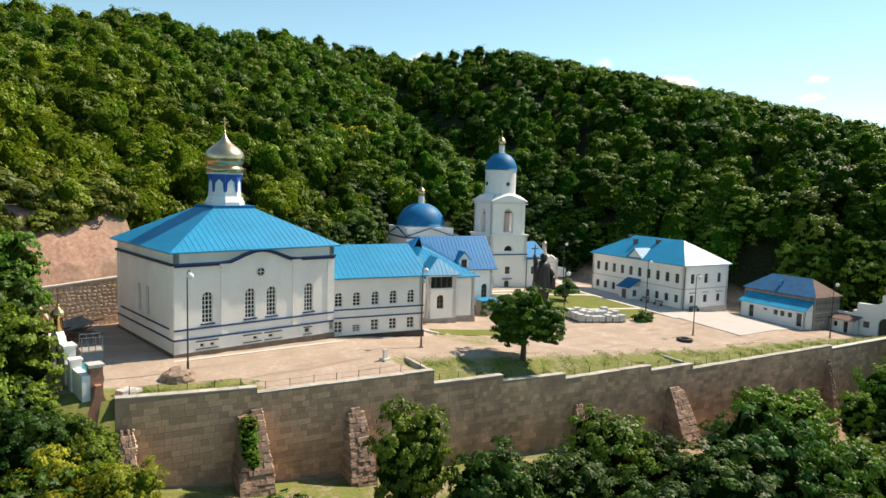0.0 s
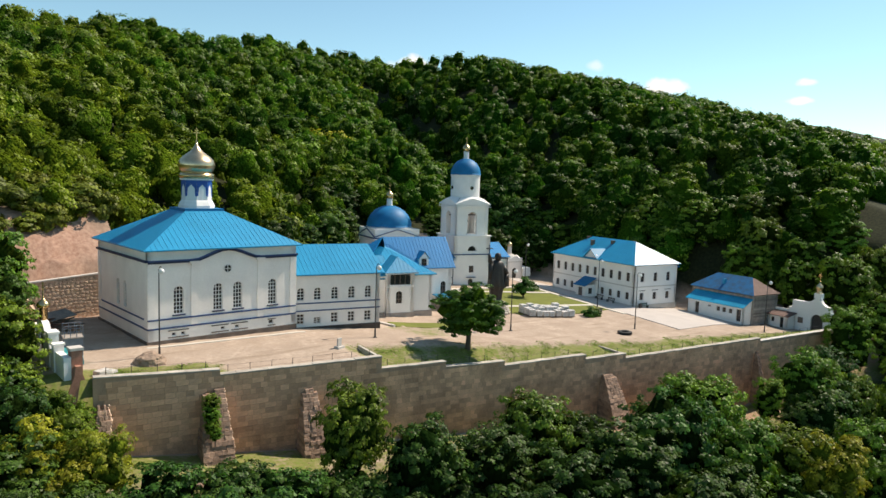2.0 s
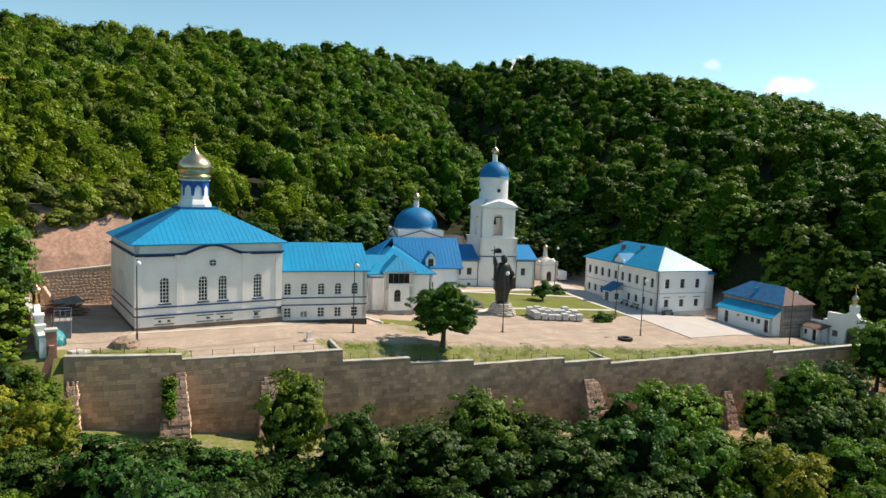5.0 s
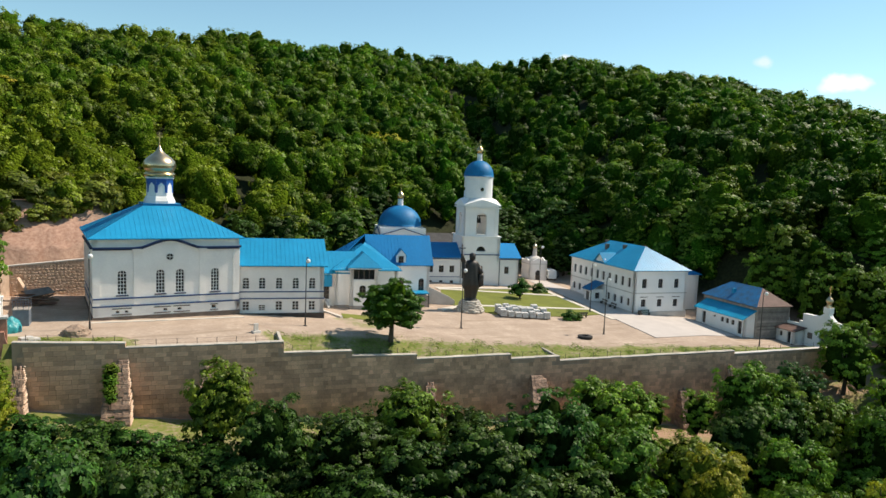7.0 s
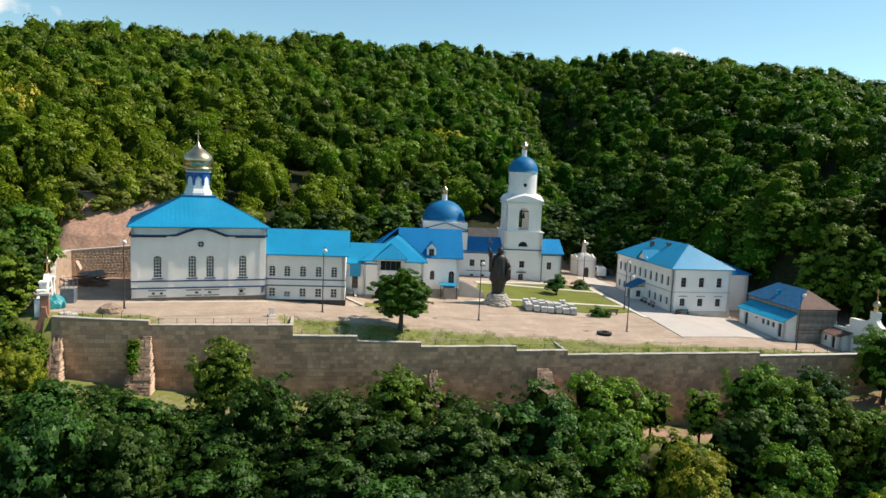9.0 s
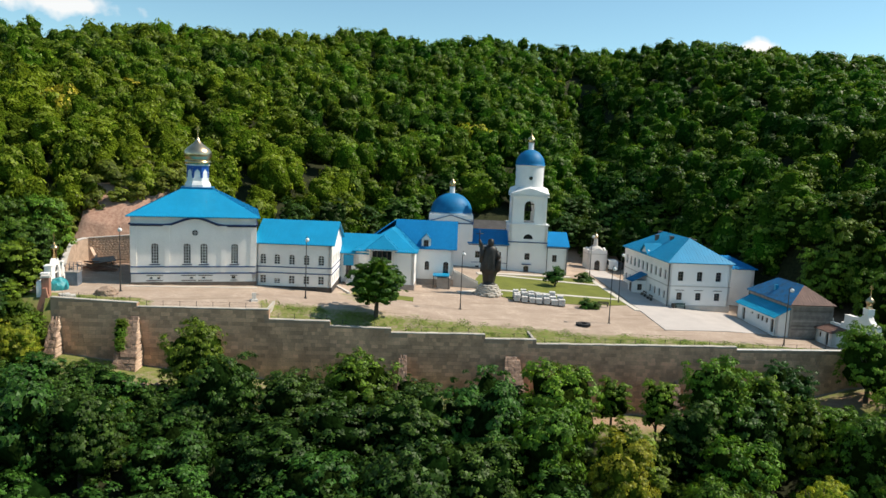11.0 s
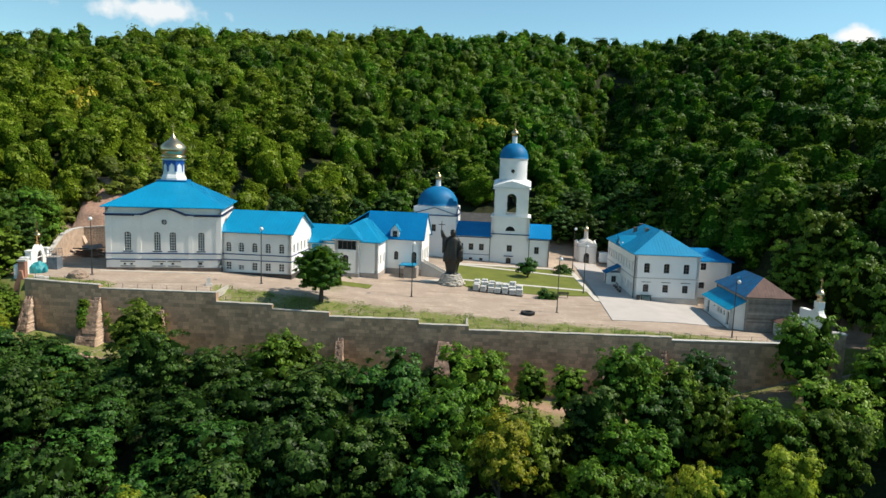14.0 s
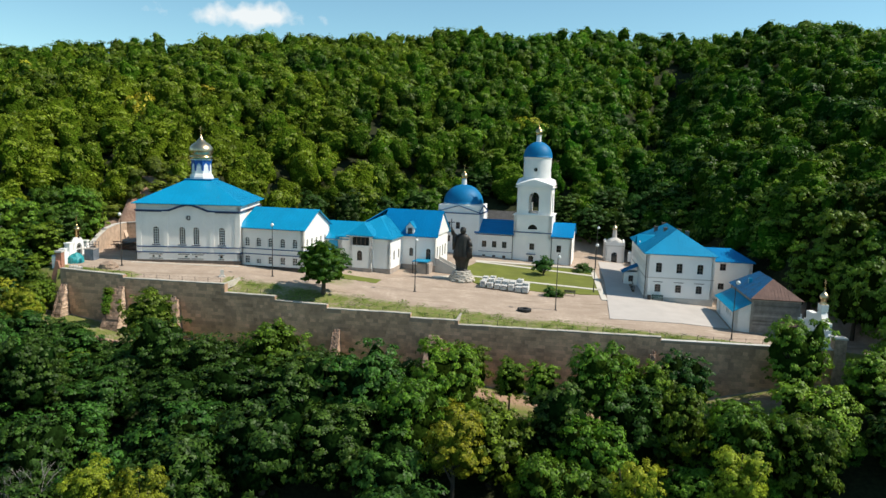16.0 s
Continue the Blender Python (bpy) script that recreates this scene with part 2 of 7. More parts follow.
M_LEAF_YELLOW = leaf_mat("yellowing_leaves", (0.16, 0.20, 0.013), (0.46, 0.46, 0.03))
M_LEAF_OLIVE = leaf_mat("olive_leaves", (0.06, 0.08, 0.01), (0.24, 0.26, 0.03))
M_LEAF_COURT = leaf_mat("court_tree_leaves", (0.030, 0.078, 0.008), (0.150, 0.270, 0.022), 0.4)
# inner crown masses: darker than their leaves, painting shade into the gaps
M_CORE_COURT = leaf_mat("shade_toned_court_mass", (0.018, 0.045, 0.005), (0.085, 0.150, 0.012), 0.0, 14.0)
M_MASS = leaf_mat("shade_toned_summer_mass", (0.014, 0.036, 0.005), (0.075, 0.145, 0.010), 0.0, 2.4)
M_CORE = leaf_mat("shade_toned_dark_mass", (0.004, 0.011, 0.003), (0.018, 0.036, 0.006), 0.0, 11.0)
M_CORE_WARM = leaf_mat("shade_toned_light_mass", (0.007, 0.015, 0.003), (0.035, 0.056, 0.006), 0.0, 11.0)
M_CORE_YELLOW = leaf_mat("shade_toned_yellow_mass", (0.05, 0.075, 0.008), (0.18, 0.21, 0.02), 0.0, 11.0)


# ---- making things ----
def thing(name, x=0, y=0, z=0, turn=0, label="", category="", group="", kind=""):
    ob = new(name)
    ob.empty_display_size = 0.5
    ob.matrix_world = pose(x, y, z, 0, 0, turn)
    return tagged(ob, label, category, group, kind)


def mesh_of(bm, name, material):
    me = bpy.data.meshes.new(name)
    bmesh.ops.recalc_face_normals(bm, faces=bm.faces)
    bm.to_mesh(me)
    bm.free()
    me.materials.append(material)
    return me


RIBS = []


def part(name, bm, material, parent, label="", smooth=False):
    if RIBS:
        bmesh.ops.remove_doubles(bm, verts=bm.verts, dist=0.002)
    me = mesh_of(bm, name, material)
    if smooth:
        me.polygons.foreach_set("use_smooth", [True] * len(me.polygons))
    ob = new(name, me)
    ob.parent = parent
    if RIBS:
        rm = bpy.data.meshes.new("seam")
        rm.from_pydata([v for r in RIBS for v in r], [], [[8 * k + i for i in f] for k in range(len(RIBS)) for f in ((4, 5, 6, 7), (0, 1, 5, 4), (2, 3, 7, 6), (1, 2, 6, 5), (3, 0, 4, 7))])
        rm.materials.append(material)
        RIBS.clear()
        so = new("seam", rm)
        so.parent = ob
        tagged(so, "raised standing seams", kind="stuff")
    return tagged(ob, label)


def again(name, me, parent, m):
    ob = new(name, me)
    ob.parent = parent
    ob.matrix_local = m
    return ob


def box(bm, x0, x1, y0, y1, z0, z1):
    v = [bm.verts.new(p) for p in ((x0, y0, z0), (x1, y0, z0), (x1, y1, z0), (x0, y1, z0), (x0, y0, z1), (x1, y0, z1), (x1, y1, z1), (x0, y1, z1))]
    for f in ((3, 2, 1, 0), (4, 5, 6, 7), (0, 1, 5, 4), (1, 2, 6, 5), (2, 3, 7, 6), (3, 0, 4, 7)):
        bm.faces.new([v[i] for i in f])


def boxes(*dims):
    bm = bmesh.new()
    for d in dims:
        box(bm, *d)
    return bm


def prism(bm, ring, offset):
    """A flat ring of points pushed along offset."""
    o = Vector(offset)
    a = [bm.verts.new(p) for p in ring]
    b = [bm.verts.new(Vector(p) + o) for p in ring]
    bm.faces.new(a[::-1])
    bm.faces.new(b)
    for i in range(len(a)):
        j = (i + 1) % len(a)
        bm.faces.new((a[i], a[j], b[j], b[i]))


def lathe(bm, rows, x=0, y=0, seg=32, phase=0.0, squash=1.0):
    """A turned body from rows of (radius, height)."""
    rings = []
    for r, z in rows:
        if r < 1e-4:
            rings.append([bm.verts.new((x, y, z))])
        else:
            rings.append([bm.verts.new((x + r * math.cos(2 * math.pi * (i + phase) / seg), y + squash * r * math.sin(2 * math.pi * (i + phase) / seg), z)) for i in range(seg)])
    for a, b in zip(rings, rings[1:]):
        for i in range(seg):
            j = (i + 1) % seg
            if len(a) == 1 and len(b) == 1:
                continue
            if len(a) == 1:
                bm.faces.new((a[0], b[i], b[j]))
            elif len(b) == 1:
                bm.faces.new((a[i], a[j], b[0]))
            else:
                bm.faces.new((a[i], a[j], b[j], b[i]))
    for ring in (rings[0], rings[-1]):
        if len(ring) > 2:
            bm.faces.new(ring)


def tube(bm, p, q, r0, r1=None, seg=8):
    p, q = Vector(p), Vector(q)
    r1 = r0 if r1 is None else r1
    turn = (q - p).to_track_quat("Z", "Y").to_matrix()
    a, b = [], []
    for i in range(seg):
        c = Vector((math.cos(2 * math.pi * i / seg), math.sin(2 * math.pi * i / seg), 0))
        a.append(bm.verts.new(p + turn @ (c * r0)))
        b.append(bm.verts.new(q + turn @ (c * r1)))
    for i in range(seg):
        bm.faces.new((a[i], a[(i + 1) % seg], b[(i + 1) % seg], b[i]))
    bm.faces.new(a[::-1])
    bm.faces.new(b)


def slope(bm, ring, thick=0.12, step=0.55, rib=0.028):
    """One roof slope: a flat ring whose first edge is its eave, with standing seams running up it."""
    pts = [Vector(p) for p in ring]
    prism(bm, pts, (0, 0, -thick))
    e = (pts[1] - pts[0]).normalized()
    nrm = (pts[1] - pts[0]).cross(pts[2] - pts[1]).normalized()
    if nrm.z < 0:
        nrm = -nrm
    u = nrm.cross(e)
    flat = [((p - pts[0]).dot(e), (p - pts[0]).dot(u)) for p in pts]
    s = min(a for a, _ in flat) + step * 0.5
    top = max(a for a, _ in flat)
    while s < top:
        cuts = []
        for (a0, b0), (a1, b1) in zip(flat, flat[1:] + flat[:1]):
            if (a0 - s) * (a1 - s) < 0:
                cuts.append(b0 + (b1 - b0) * (s - a0) / (a1 - a0))
        if len(cuts) == 2 and abs(cuts[1] - cuts[0]) > 0.1:
            lo, hi = pts[0] + e * s + u * min(cuts), pts[0] + e * s + u * max(cuts)
            h, w = nrm * rib, e * 0.022
            RIBS.append([tuple(p) for p in (lo - w, lo + w, hi + w, hi - w, lo - w + h, lo + w + h, hi + w + h, hi - w + h)])
        s += step


def arc(cx, z, r, n=10, rise=None):
    """Points of a round arch from right to left."""
    k = r if rise is None else rise
    return [(cx + r * math.cos(math.pi * i / n), z + k * math.sin(math.pi * i / n)) for i in range(n + 1)]


def panel(bm, m, w, z0, z1, holes, depth=0.28, thick=0.5):
    """A wall from 0 to w with its outside at y=0, pierced by holes (centre, width, sill, head, rise of the arch), laid by the matrix m."""
    def put(pts):
        return bm.faces.new([bm.verts.new(m @ Vector(p)) for p in pts])
    us = sorted({0.0, w, *[round(c - b / 2, 4) for c, b, *_ in holes], *[round(c + b / 2, 4) for c, b, *_ in holes]})
    zs = sorted({z0, z1, *[h[2] for h in holes], *[h[3] for h in holes]})
    for a, b in zip(us, us[1:]):
        for c, d in zip(zs, zs[1:]):
            mu, mz = (a + b) / 2, (c + d) / 2
            if any(abs(mu - h[0]) < h[1] / 2 and h[2] < mz < h[3] for h in holes):
                continue
            put([(a, 0, c), (b, 0, c), (b, 0, d), (a, 0, d)])
            if depth >= thick:
                put([(a, thick, c), (a, thick, d), (b, thick, d), (b, thick, c)])
    if depth < thick:
        put([(0, thick, z0), (0, thick, z1), (w, thick, z1), (w, thick, z0)])
    for a, b in (((0, z0), (w, z0)), ((w, z0), (w, z1)), ((w, z1), (0, z1)), ((0, z1), (0, z0))):
        put([(a[0], 0, a[1]), (a[0], thick, a[1]), (b[0], thick, b[1]), (b[0], 0, b[1])])
    for c, b, sill, head, rise in holes:
        l, r = c - b / 2, c + b / 2
        if rise:
            top = arc(c, head - rise, b / 2, 10, rise)
            for y in (0, thick) if depth >= thick else (0,):
                put([(r, y, head)] + [(u, y, z) for u, z in top[: 6]])
                put([(u, y, z) for u, z in top[5:]] + [(l, y, head)])
        else:
            top = [(r, head), (l, head)]
        ring = [(l, sill), (r, sill)] + top
        for p, q in zip(ring, ring[1:] + ring[:1]):
            put([(p[0], 0, p[1]), (p[0], depth, p[1]), (q[0], depth, q[1]), (q[0], 0, q[1])])


WINDOWS = {}


def window(parent, m, hole, cols, rows, depth=0.2, frame_mat=None, bar=0.042):
    """A glazed sash in a hole of a wall: frame and bars, with the glass as a pane under it."""
    c, b, sill, head, rise = hole
    frame_mat = frame_mat or M_FRAME
    key = (round(b, 3), round(head - sill, 3), round(rise, 3), cols, rows, frame_mat.name)
    if key not in WINDOWS:
        h, bm = head - sill, bmesh.new()
        # a lattice in one piece; the wall hides its upper corners where the head is round
        cells = []
        for i in range(cols):
            for j in range(rows):
                u0, u1 = b * i / cols + (0.07 if i == 0 else bar), b * (i + 1) / cols - (0.07 if i == cols - 1 else bar)
                v0, v1 = h * j / rows + (0.07 if j == 0 else bar), h * (j + 1) / rows - (0.07 if j == rows - 1 else bar)
                cells.append((round((u0 + u1) / 2, 4), round(u1 - u0, 4), round(v0, 4), round(v1, 4), 0))
        panel(bm, pose(-b / 2, -0.02, 0), b, 0.0, h, cells, 0.08, 0.08)
        bmesh.ops.remove_doubles(bm, verts=bm.verts, dist=0.002)
        fr = mesh_of(bm, "window", frame_mat)
        bm = bmesh.new()
        top = arc(0, h - rise, b / 2, 10, rise) if rise else [(b / 2, h), (-b / 2, h)]
        bm.faces.new([bm.verts.new((u, 0.02, z)) for u, z in [(-b / 2, 0), (b / 2, 0)] + top])
        WINDOWS[key] = fr, mesh_of(bm, "pane", M_GLASS)
    fr, gl = WINDOWS[key]
    ob = again("window", fr, parent, m @ Matrix.Translation((c, depth, sill)))
    again("pane", gl, ob, Matrix())
    return ob


def side(x, y, turn):
    """Where a wall panel starts and which way it runs, in its building's own frame."""
    return pose(x, y, 0, 0, 0, turn)


def plain_wall(name, parent, m, w, z0, z1, holes, material, label="", cols=2, rows=3, frame_mat=None, depth=0.22):
    bm = bmesh.new()
    panel(bm, m, w, z0, z1, holes)
    ob = part(name, bm, material, parent, label)
    for h in holes:
        window(parent, m, h, cols, rows, depth, frame_mat)
    return ob


def strip(parent, name, m, dims, material, label=""):
    bm = boxes(*dims)
    bmesh.ops.transform(bm, matrix=m, verts=bm.verts)
    return part(name, bm, material, parent, label)


# ---- lie of the land ----
def ease(a, b, x):
    t = np.clip((x - a) / (b - a), 0, 1)
    return t * t * (3 - 2 * t)


def wall_y(x):
    return -11.41 - 0.2127 * (x - 2.2)


WALL_STEPS = [(-7.66, -0.09), (2.22, -0.51), (2.23, -0.96), (17.68, -0.92), (17.69, -2.15), (25.02, -2.23), (25.03, -2.80), (32.48, -2.97),
              (32.49, -3.5), (44.13, -3.41), (44.14, -4.0), (50.6, -3.95), (50.61, -4.5), (76.57, -4.32), (76.58, -4.72), (97.0, -4.45)]


def wall_top(x):
    return np.interp(x, [a for a, _ in WALL_STEPS], [b for _, b in WALL_STEPS])


def wall_foot(x):
    return np.interp(x, [-20, -6, 3, 12, 30, 46, 60, 72, 80, 92, 120], [-6, -7.0, -8.3, -9.3, -10.6, -11.9, -13.4, -14.3, -12.8, -9.6, -7])


def court(x, y):
    p = np.interp(x, [-60, -10, 0, 16, 27, 34, 45, 60, 75, 83, 88, 100, 120], [0.3, -0.1, -0.38, -0.72, -1.55, -2.25, -2.98, -3.75, -4.35, -4.65, -5.1, -5.6, -5.8])
    lift = np.interp(x, [0, 30, 60], [0.005, 0.02, 0.042])
    z = p + lift * (np.clip(y, -25, 45) + 8)
    near = 1 - ease(0.6, 7, y - wall_y(x))
    return z * (1 - near) + near * (wall_top(x) - 0.3)


def canopy(x, y):
    """How high the tree tops of the two hills stand; they meet in a ravine."""
    d = (y - 22 - 0.4 * np.minimum(x, 60) - 0.08 * np.maximum(x - 60, 0)) / 1.077
    left = 11 + 0.62 * np.minimum(d, 20) + 0.42 * np.clip(d - 20, 0, 122) + 0.04 * np.clip(d - 142, 0, 300)
    left = left + 3.0 * ease(48, 78, x) * ease(80, 130, d) - 0.095 * np.maximum(0, 32 - x) * np.clip(d / 100, 0, 1) - 6 * np.clip((d - 90) / 60, 0, 1) * (1 - ease(35, 65, x))
    left = left - 0.05 * np.maximum(0, -12 - x) * np.clip(d / 100, 0, 1) - 4.0 * np.exp(-((x - 88) / 20) ** 2) * ease(100, 140, d)
    r = (x - 106) + 0.227 * y
    right = np.minimum(5 + 1.3 * (r + 1), 12 + 0.586 * r)
    right = np.minimum(right, np.clip(29.3 + 0.27 * y, 19, 68) + 0.02 * np.maximum(r, 0))
    ravine = 12 * np.exp(-((left - right) / 6) ** 2) * ease(10, 45, d) * (1 - ease(82, 118, d))
    return np.maximum(left, right) - ravine - 2.0 * ease(40, 120, d)


def land(x, y):
    x, y = np.asarray(x, float), np.asarray(y, float)
    up = np.maximum(court(x, y), canopy(x, y) - 8.5)
    up = np.where((x > -9.4) & (x < 20) & (y < 19.3) & (y > -5), court(x, y), up)
    scarp = 4.3 + 0.78 * (y - 18)
    up = np.where((x > -10.5) & (x < 5) & (y > 19.3), np.maximum(up, np.minimum(scarp, 12)), up)
    off = wall_y(x) - y
    low = wall_foot(x) - 0.04 * np.clip(off, 0, 5) - 0.33 * np.clip(off - 5, 0, 45) - 0.06 * np.clip(off - 50, 0, 400)
    inside = ease(0.4, 0.6, -off)
    ends = (1 - ease(-19, -9.6, x)) + ease(94, 112, x)
    soft = ease(-14, 10, -off)
    k = inside * (1 - ends) + soft * ends
    return low + (up - low) * k


def ground_mat():
    """Bare sand on the court, rough grass at its edge, leaf litter under the trees with their shade painted in."""
    m = bpy.data.materials.new("ground")
    m.use_nodes = True
    n, l = m.node_tree.nodes, m.node_tree.links
    b = n["Principled BSDF"]
    at = n.new("ShaderNodeVertexColor")
    at.layer_name = "cover"
    sep = n.new("ShaderNodeSeparateColor")
    l.new(at.outputs["Color"], sep.inputs[0])
    tc = n.new("ShaderNodeTexCoord")
    noises = []
    for sc, de in ((0.35, 8), (2.2, 6), (14, 4)):
        t = n.new("ShaderNodeTexNoise")
        t.inputs["Scale"].default_value, t.inputs["Detail"].default_value = sc, de
        l.new(tc.outputs["Object"], t.inputs["Vector"])
        noises.append(t)

    def mixed(fac, a, c):
        x = n.new("ShaderNodeMix")
        x.data_type = "RGBA"
        l.new(fac, x.inputs[0])
        for slot, v in ((6, a), (7, c)):
            if isinstance(v, tuple):
                x.inputs[slot].default_value = (*v, 1)
            else:
                l.new(v, x.inputs[slot])
        return x.outputs[2]

    def ranged(src, lo, hi):
        r = n.new("ShaderNodeMapRange")
        r.inputs[1].default_value, r.inputs[2].default_value = lo, hi
        l.new(src, r.inputs[0])
        return r.outputs[0]
    sand = mixed(ranged(noises[0].outputs["Fac"], 0.35, 0.7), (0.33, 0.25, 0.19), (0.57, 0.455, 0.36))
    sand = mixed(ranged(noises[1].outputs["Fac"], 0.3, 0.8), (0.36, 0.275, 0.21), sand)
    # faint wheel tracks along the court
    turn_, track = n.new("ShaderNodeMapping"), n.new("ShaderNodeTexNoise")
    turn_.inputs["Rotation"].default_value, turn_.inputs["Scale"].default_value = (0, 0, 0.17), (0.10, 1.1, 1)
    track.inputs["Scale"].default_value, track.inputs["Detail"].default_value = 1.0, 5
    l.new(tc.outputs["Object"], turn_.inputs[0])
    l.new(turn_.outputs[0], track.inputs["Vector"])
    sand = mixed(ranged(track.outputs["Fac"], 0.56, 0.67), sand, (0.30, 0.225, 0.165))
    sand = mixed(ranged(noises[2].outputs["Fac"], 0.60, 0.75), sand, (0.60, 0.51, 0.42))
    grass = mixed(ranged(noises[1].outputs["Fac"], 0.35, 0.65), (0.27, 0.22, 0.105), (0.135, 0.205, 0.03))
    grass = mixed(ranged(noises[2].outputs["Fac"], 0.3, 0.7), (0.15, 0.16, 0.045), grass)
    # litter taken down to near black, so ground between crowns looks deeply shaded
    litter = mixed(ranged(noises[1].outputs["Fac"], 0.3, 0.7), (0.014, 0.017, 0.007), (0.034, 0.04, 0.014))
    add = n.new("ShaderNodeMath")
    add.operation = "MULTIPLY_ADD"
    l.new(noises[0].outputs["Fac"], add.inputs[0])
    add.inputs[1].default_value = 0.9
    l.new(sep.outputs[0], add.inputs[2])
    add2 = n.new("ShaderNodeMath")
    add2.operation = "MULTIPLY_ADD"
    l.new(noises[1].outputs["Fac"], add2.inputs[0])
    add2.inputs[1].default_value = 0.5
    l.new(add.outputs[0], add2.inputs[2])
    col = mixed(ranged(add2.outputs[0], 1.05, 1.35), sand, grass)
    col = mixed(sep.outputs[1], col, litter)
    earth = mixed(ranged(noises[1].outputs["Fac"], 0.3, 0.7), (0.30, 0.17, 0.12), (0.47, 0.30, 0.22))
    col = mixed(sep.outputs[2], col, earth)
    l.new(col, b.inputs["Base Color"])
    b.inputs["Roughness"].default_value = 0.97
    b.inputs["Specular IOR Level"].default_value = 0.2
    bp = n.new("ShaderNodeBump")
    bp.inputs["Strength"].default_value, bp.inputs["Distance"].default_value = 0.5, 0.12
    l.new(noises[1].outputs["Fac"], bp.inputs["Height"])
    l.new(bp.outputs[0], b.inputs["Normal"])
    return m


def make_ground():
    def lines(core, far):
        out = [*far[0], *core, *far[1]]
        return np.array(sorted(set(np.round(out, 3))))
    xs = lines(np.arange(-40, 140.1, 1.0), ([-4000, -1500, -700, -400, -250, -180, -140, -110, -90, -75, -60, -50], [150, 165, 180, 200, 225, 260, 310, 400, 600, 1000, 2000, 4000]))
    rel = lines(np.concatenate([np.arange(-45, -0.95, 1.0), [-0.5, 0.0, 0.39, 0.61], np.arange(1, 75, 1.0)]), ([-4000, -1500, -600, -300, -200, -140, -100, -80, -65, -55], list(np.arange(78, 300, 5)) + [320, 360, 420, 600, 1000, 2000, 4000]))
    X = np.repeat(xs[:, None], len(rel), 1)
    Y = wall_y(np.clip(X, -20, 120)) + rel[None, :]
    Z = land(X, Y)
    far = np.hypot(X - 50, Y - 20)
    Z = np.where(far > 600, Z * np.clip(1 - (far - 600) / 3000, 0, 1), Z)
    rng = np.random.default_rng(5)
    Z = Z + rng.normal(0, 0.025, Z.shape) * (1 + 14 * np.exp(-(((X + 4) / 6) ** 2 + ((Y - 22.5) / 3.5) ** 2)))
    nx, ny = X.shape
    idx = np.arange(nx * ny).reshape(nx, ny)
    quads = np.stack([idx[:-1, :-1], idx[1:, :-1], idx[1:, 1:], idx[:-1, 1:]], -1).reshape(-1, 4)
    me = bpy.data.meshes.new("ground")
    me.from_pydata(np.stack([X, Y, Z], -1).reshape(-1, 3).tolist(), [], quads.tolist())
    me.polygons.foreach_set("use_smooth", [True] * len(me.polygons))
    # cover: red = grass, green = leaf litter with painted shade, blue = bare red earth
    off = Y - wall_y(X)
    grass = np.where((off > 0) & (X > 16), 0.70 * (1 - ease(4.0, 7.0, off)), 0.05) + np.where((X <= 16) & (off > 0), 0.8 * (1 - ease(2.5, 4.5, off)) * (1 - ease(2, 5, X)), 0)
    grass += 0.5 * ease(7.5, 12, off) * ease(26, 30, X) * (1 - ease(34, 37, X)) * (1 - ease(15, 17, off))
    grass += np.where(off < 0, 0.58, 0)
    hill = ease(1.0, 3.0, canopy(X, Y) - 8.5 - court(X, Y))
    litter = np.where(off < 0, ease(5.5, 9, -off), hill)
    red = 0.8 * ease(36, 46, X) * (1 - ease(98, 104, X)) * ease(-5.5, -4.5, off) * (1 - ease(-2.2, -1.4, off)) + np.exp(-(((X + 5) / 8) ** 2 + ((Y - 23) / 4.5) ** 2)) * 1.6
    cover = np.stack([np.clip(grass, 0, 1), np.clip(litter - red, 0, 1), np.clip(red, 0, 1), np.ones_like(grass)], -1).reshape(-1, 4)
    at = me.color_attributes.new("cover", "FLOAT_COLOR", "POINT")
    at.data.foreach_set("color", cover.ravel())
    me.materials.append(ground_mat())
    return tagged(new("ground", me), "sandy court, rough grass and wooded hillsides", "ground", kind="structure")


make_ground()


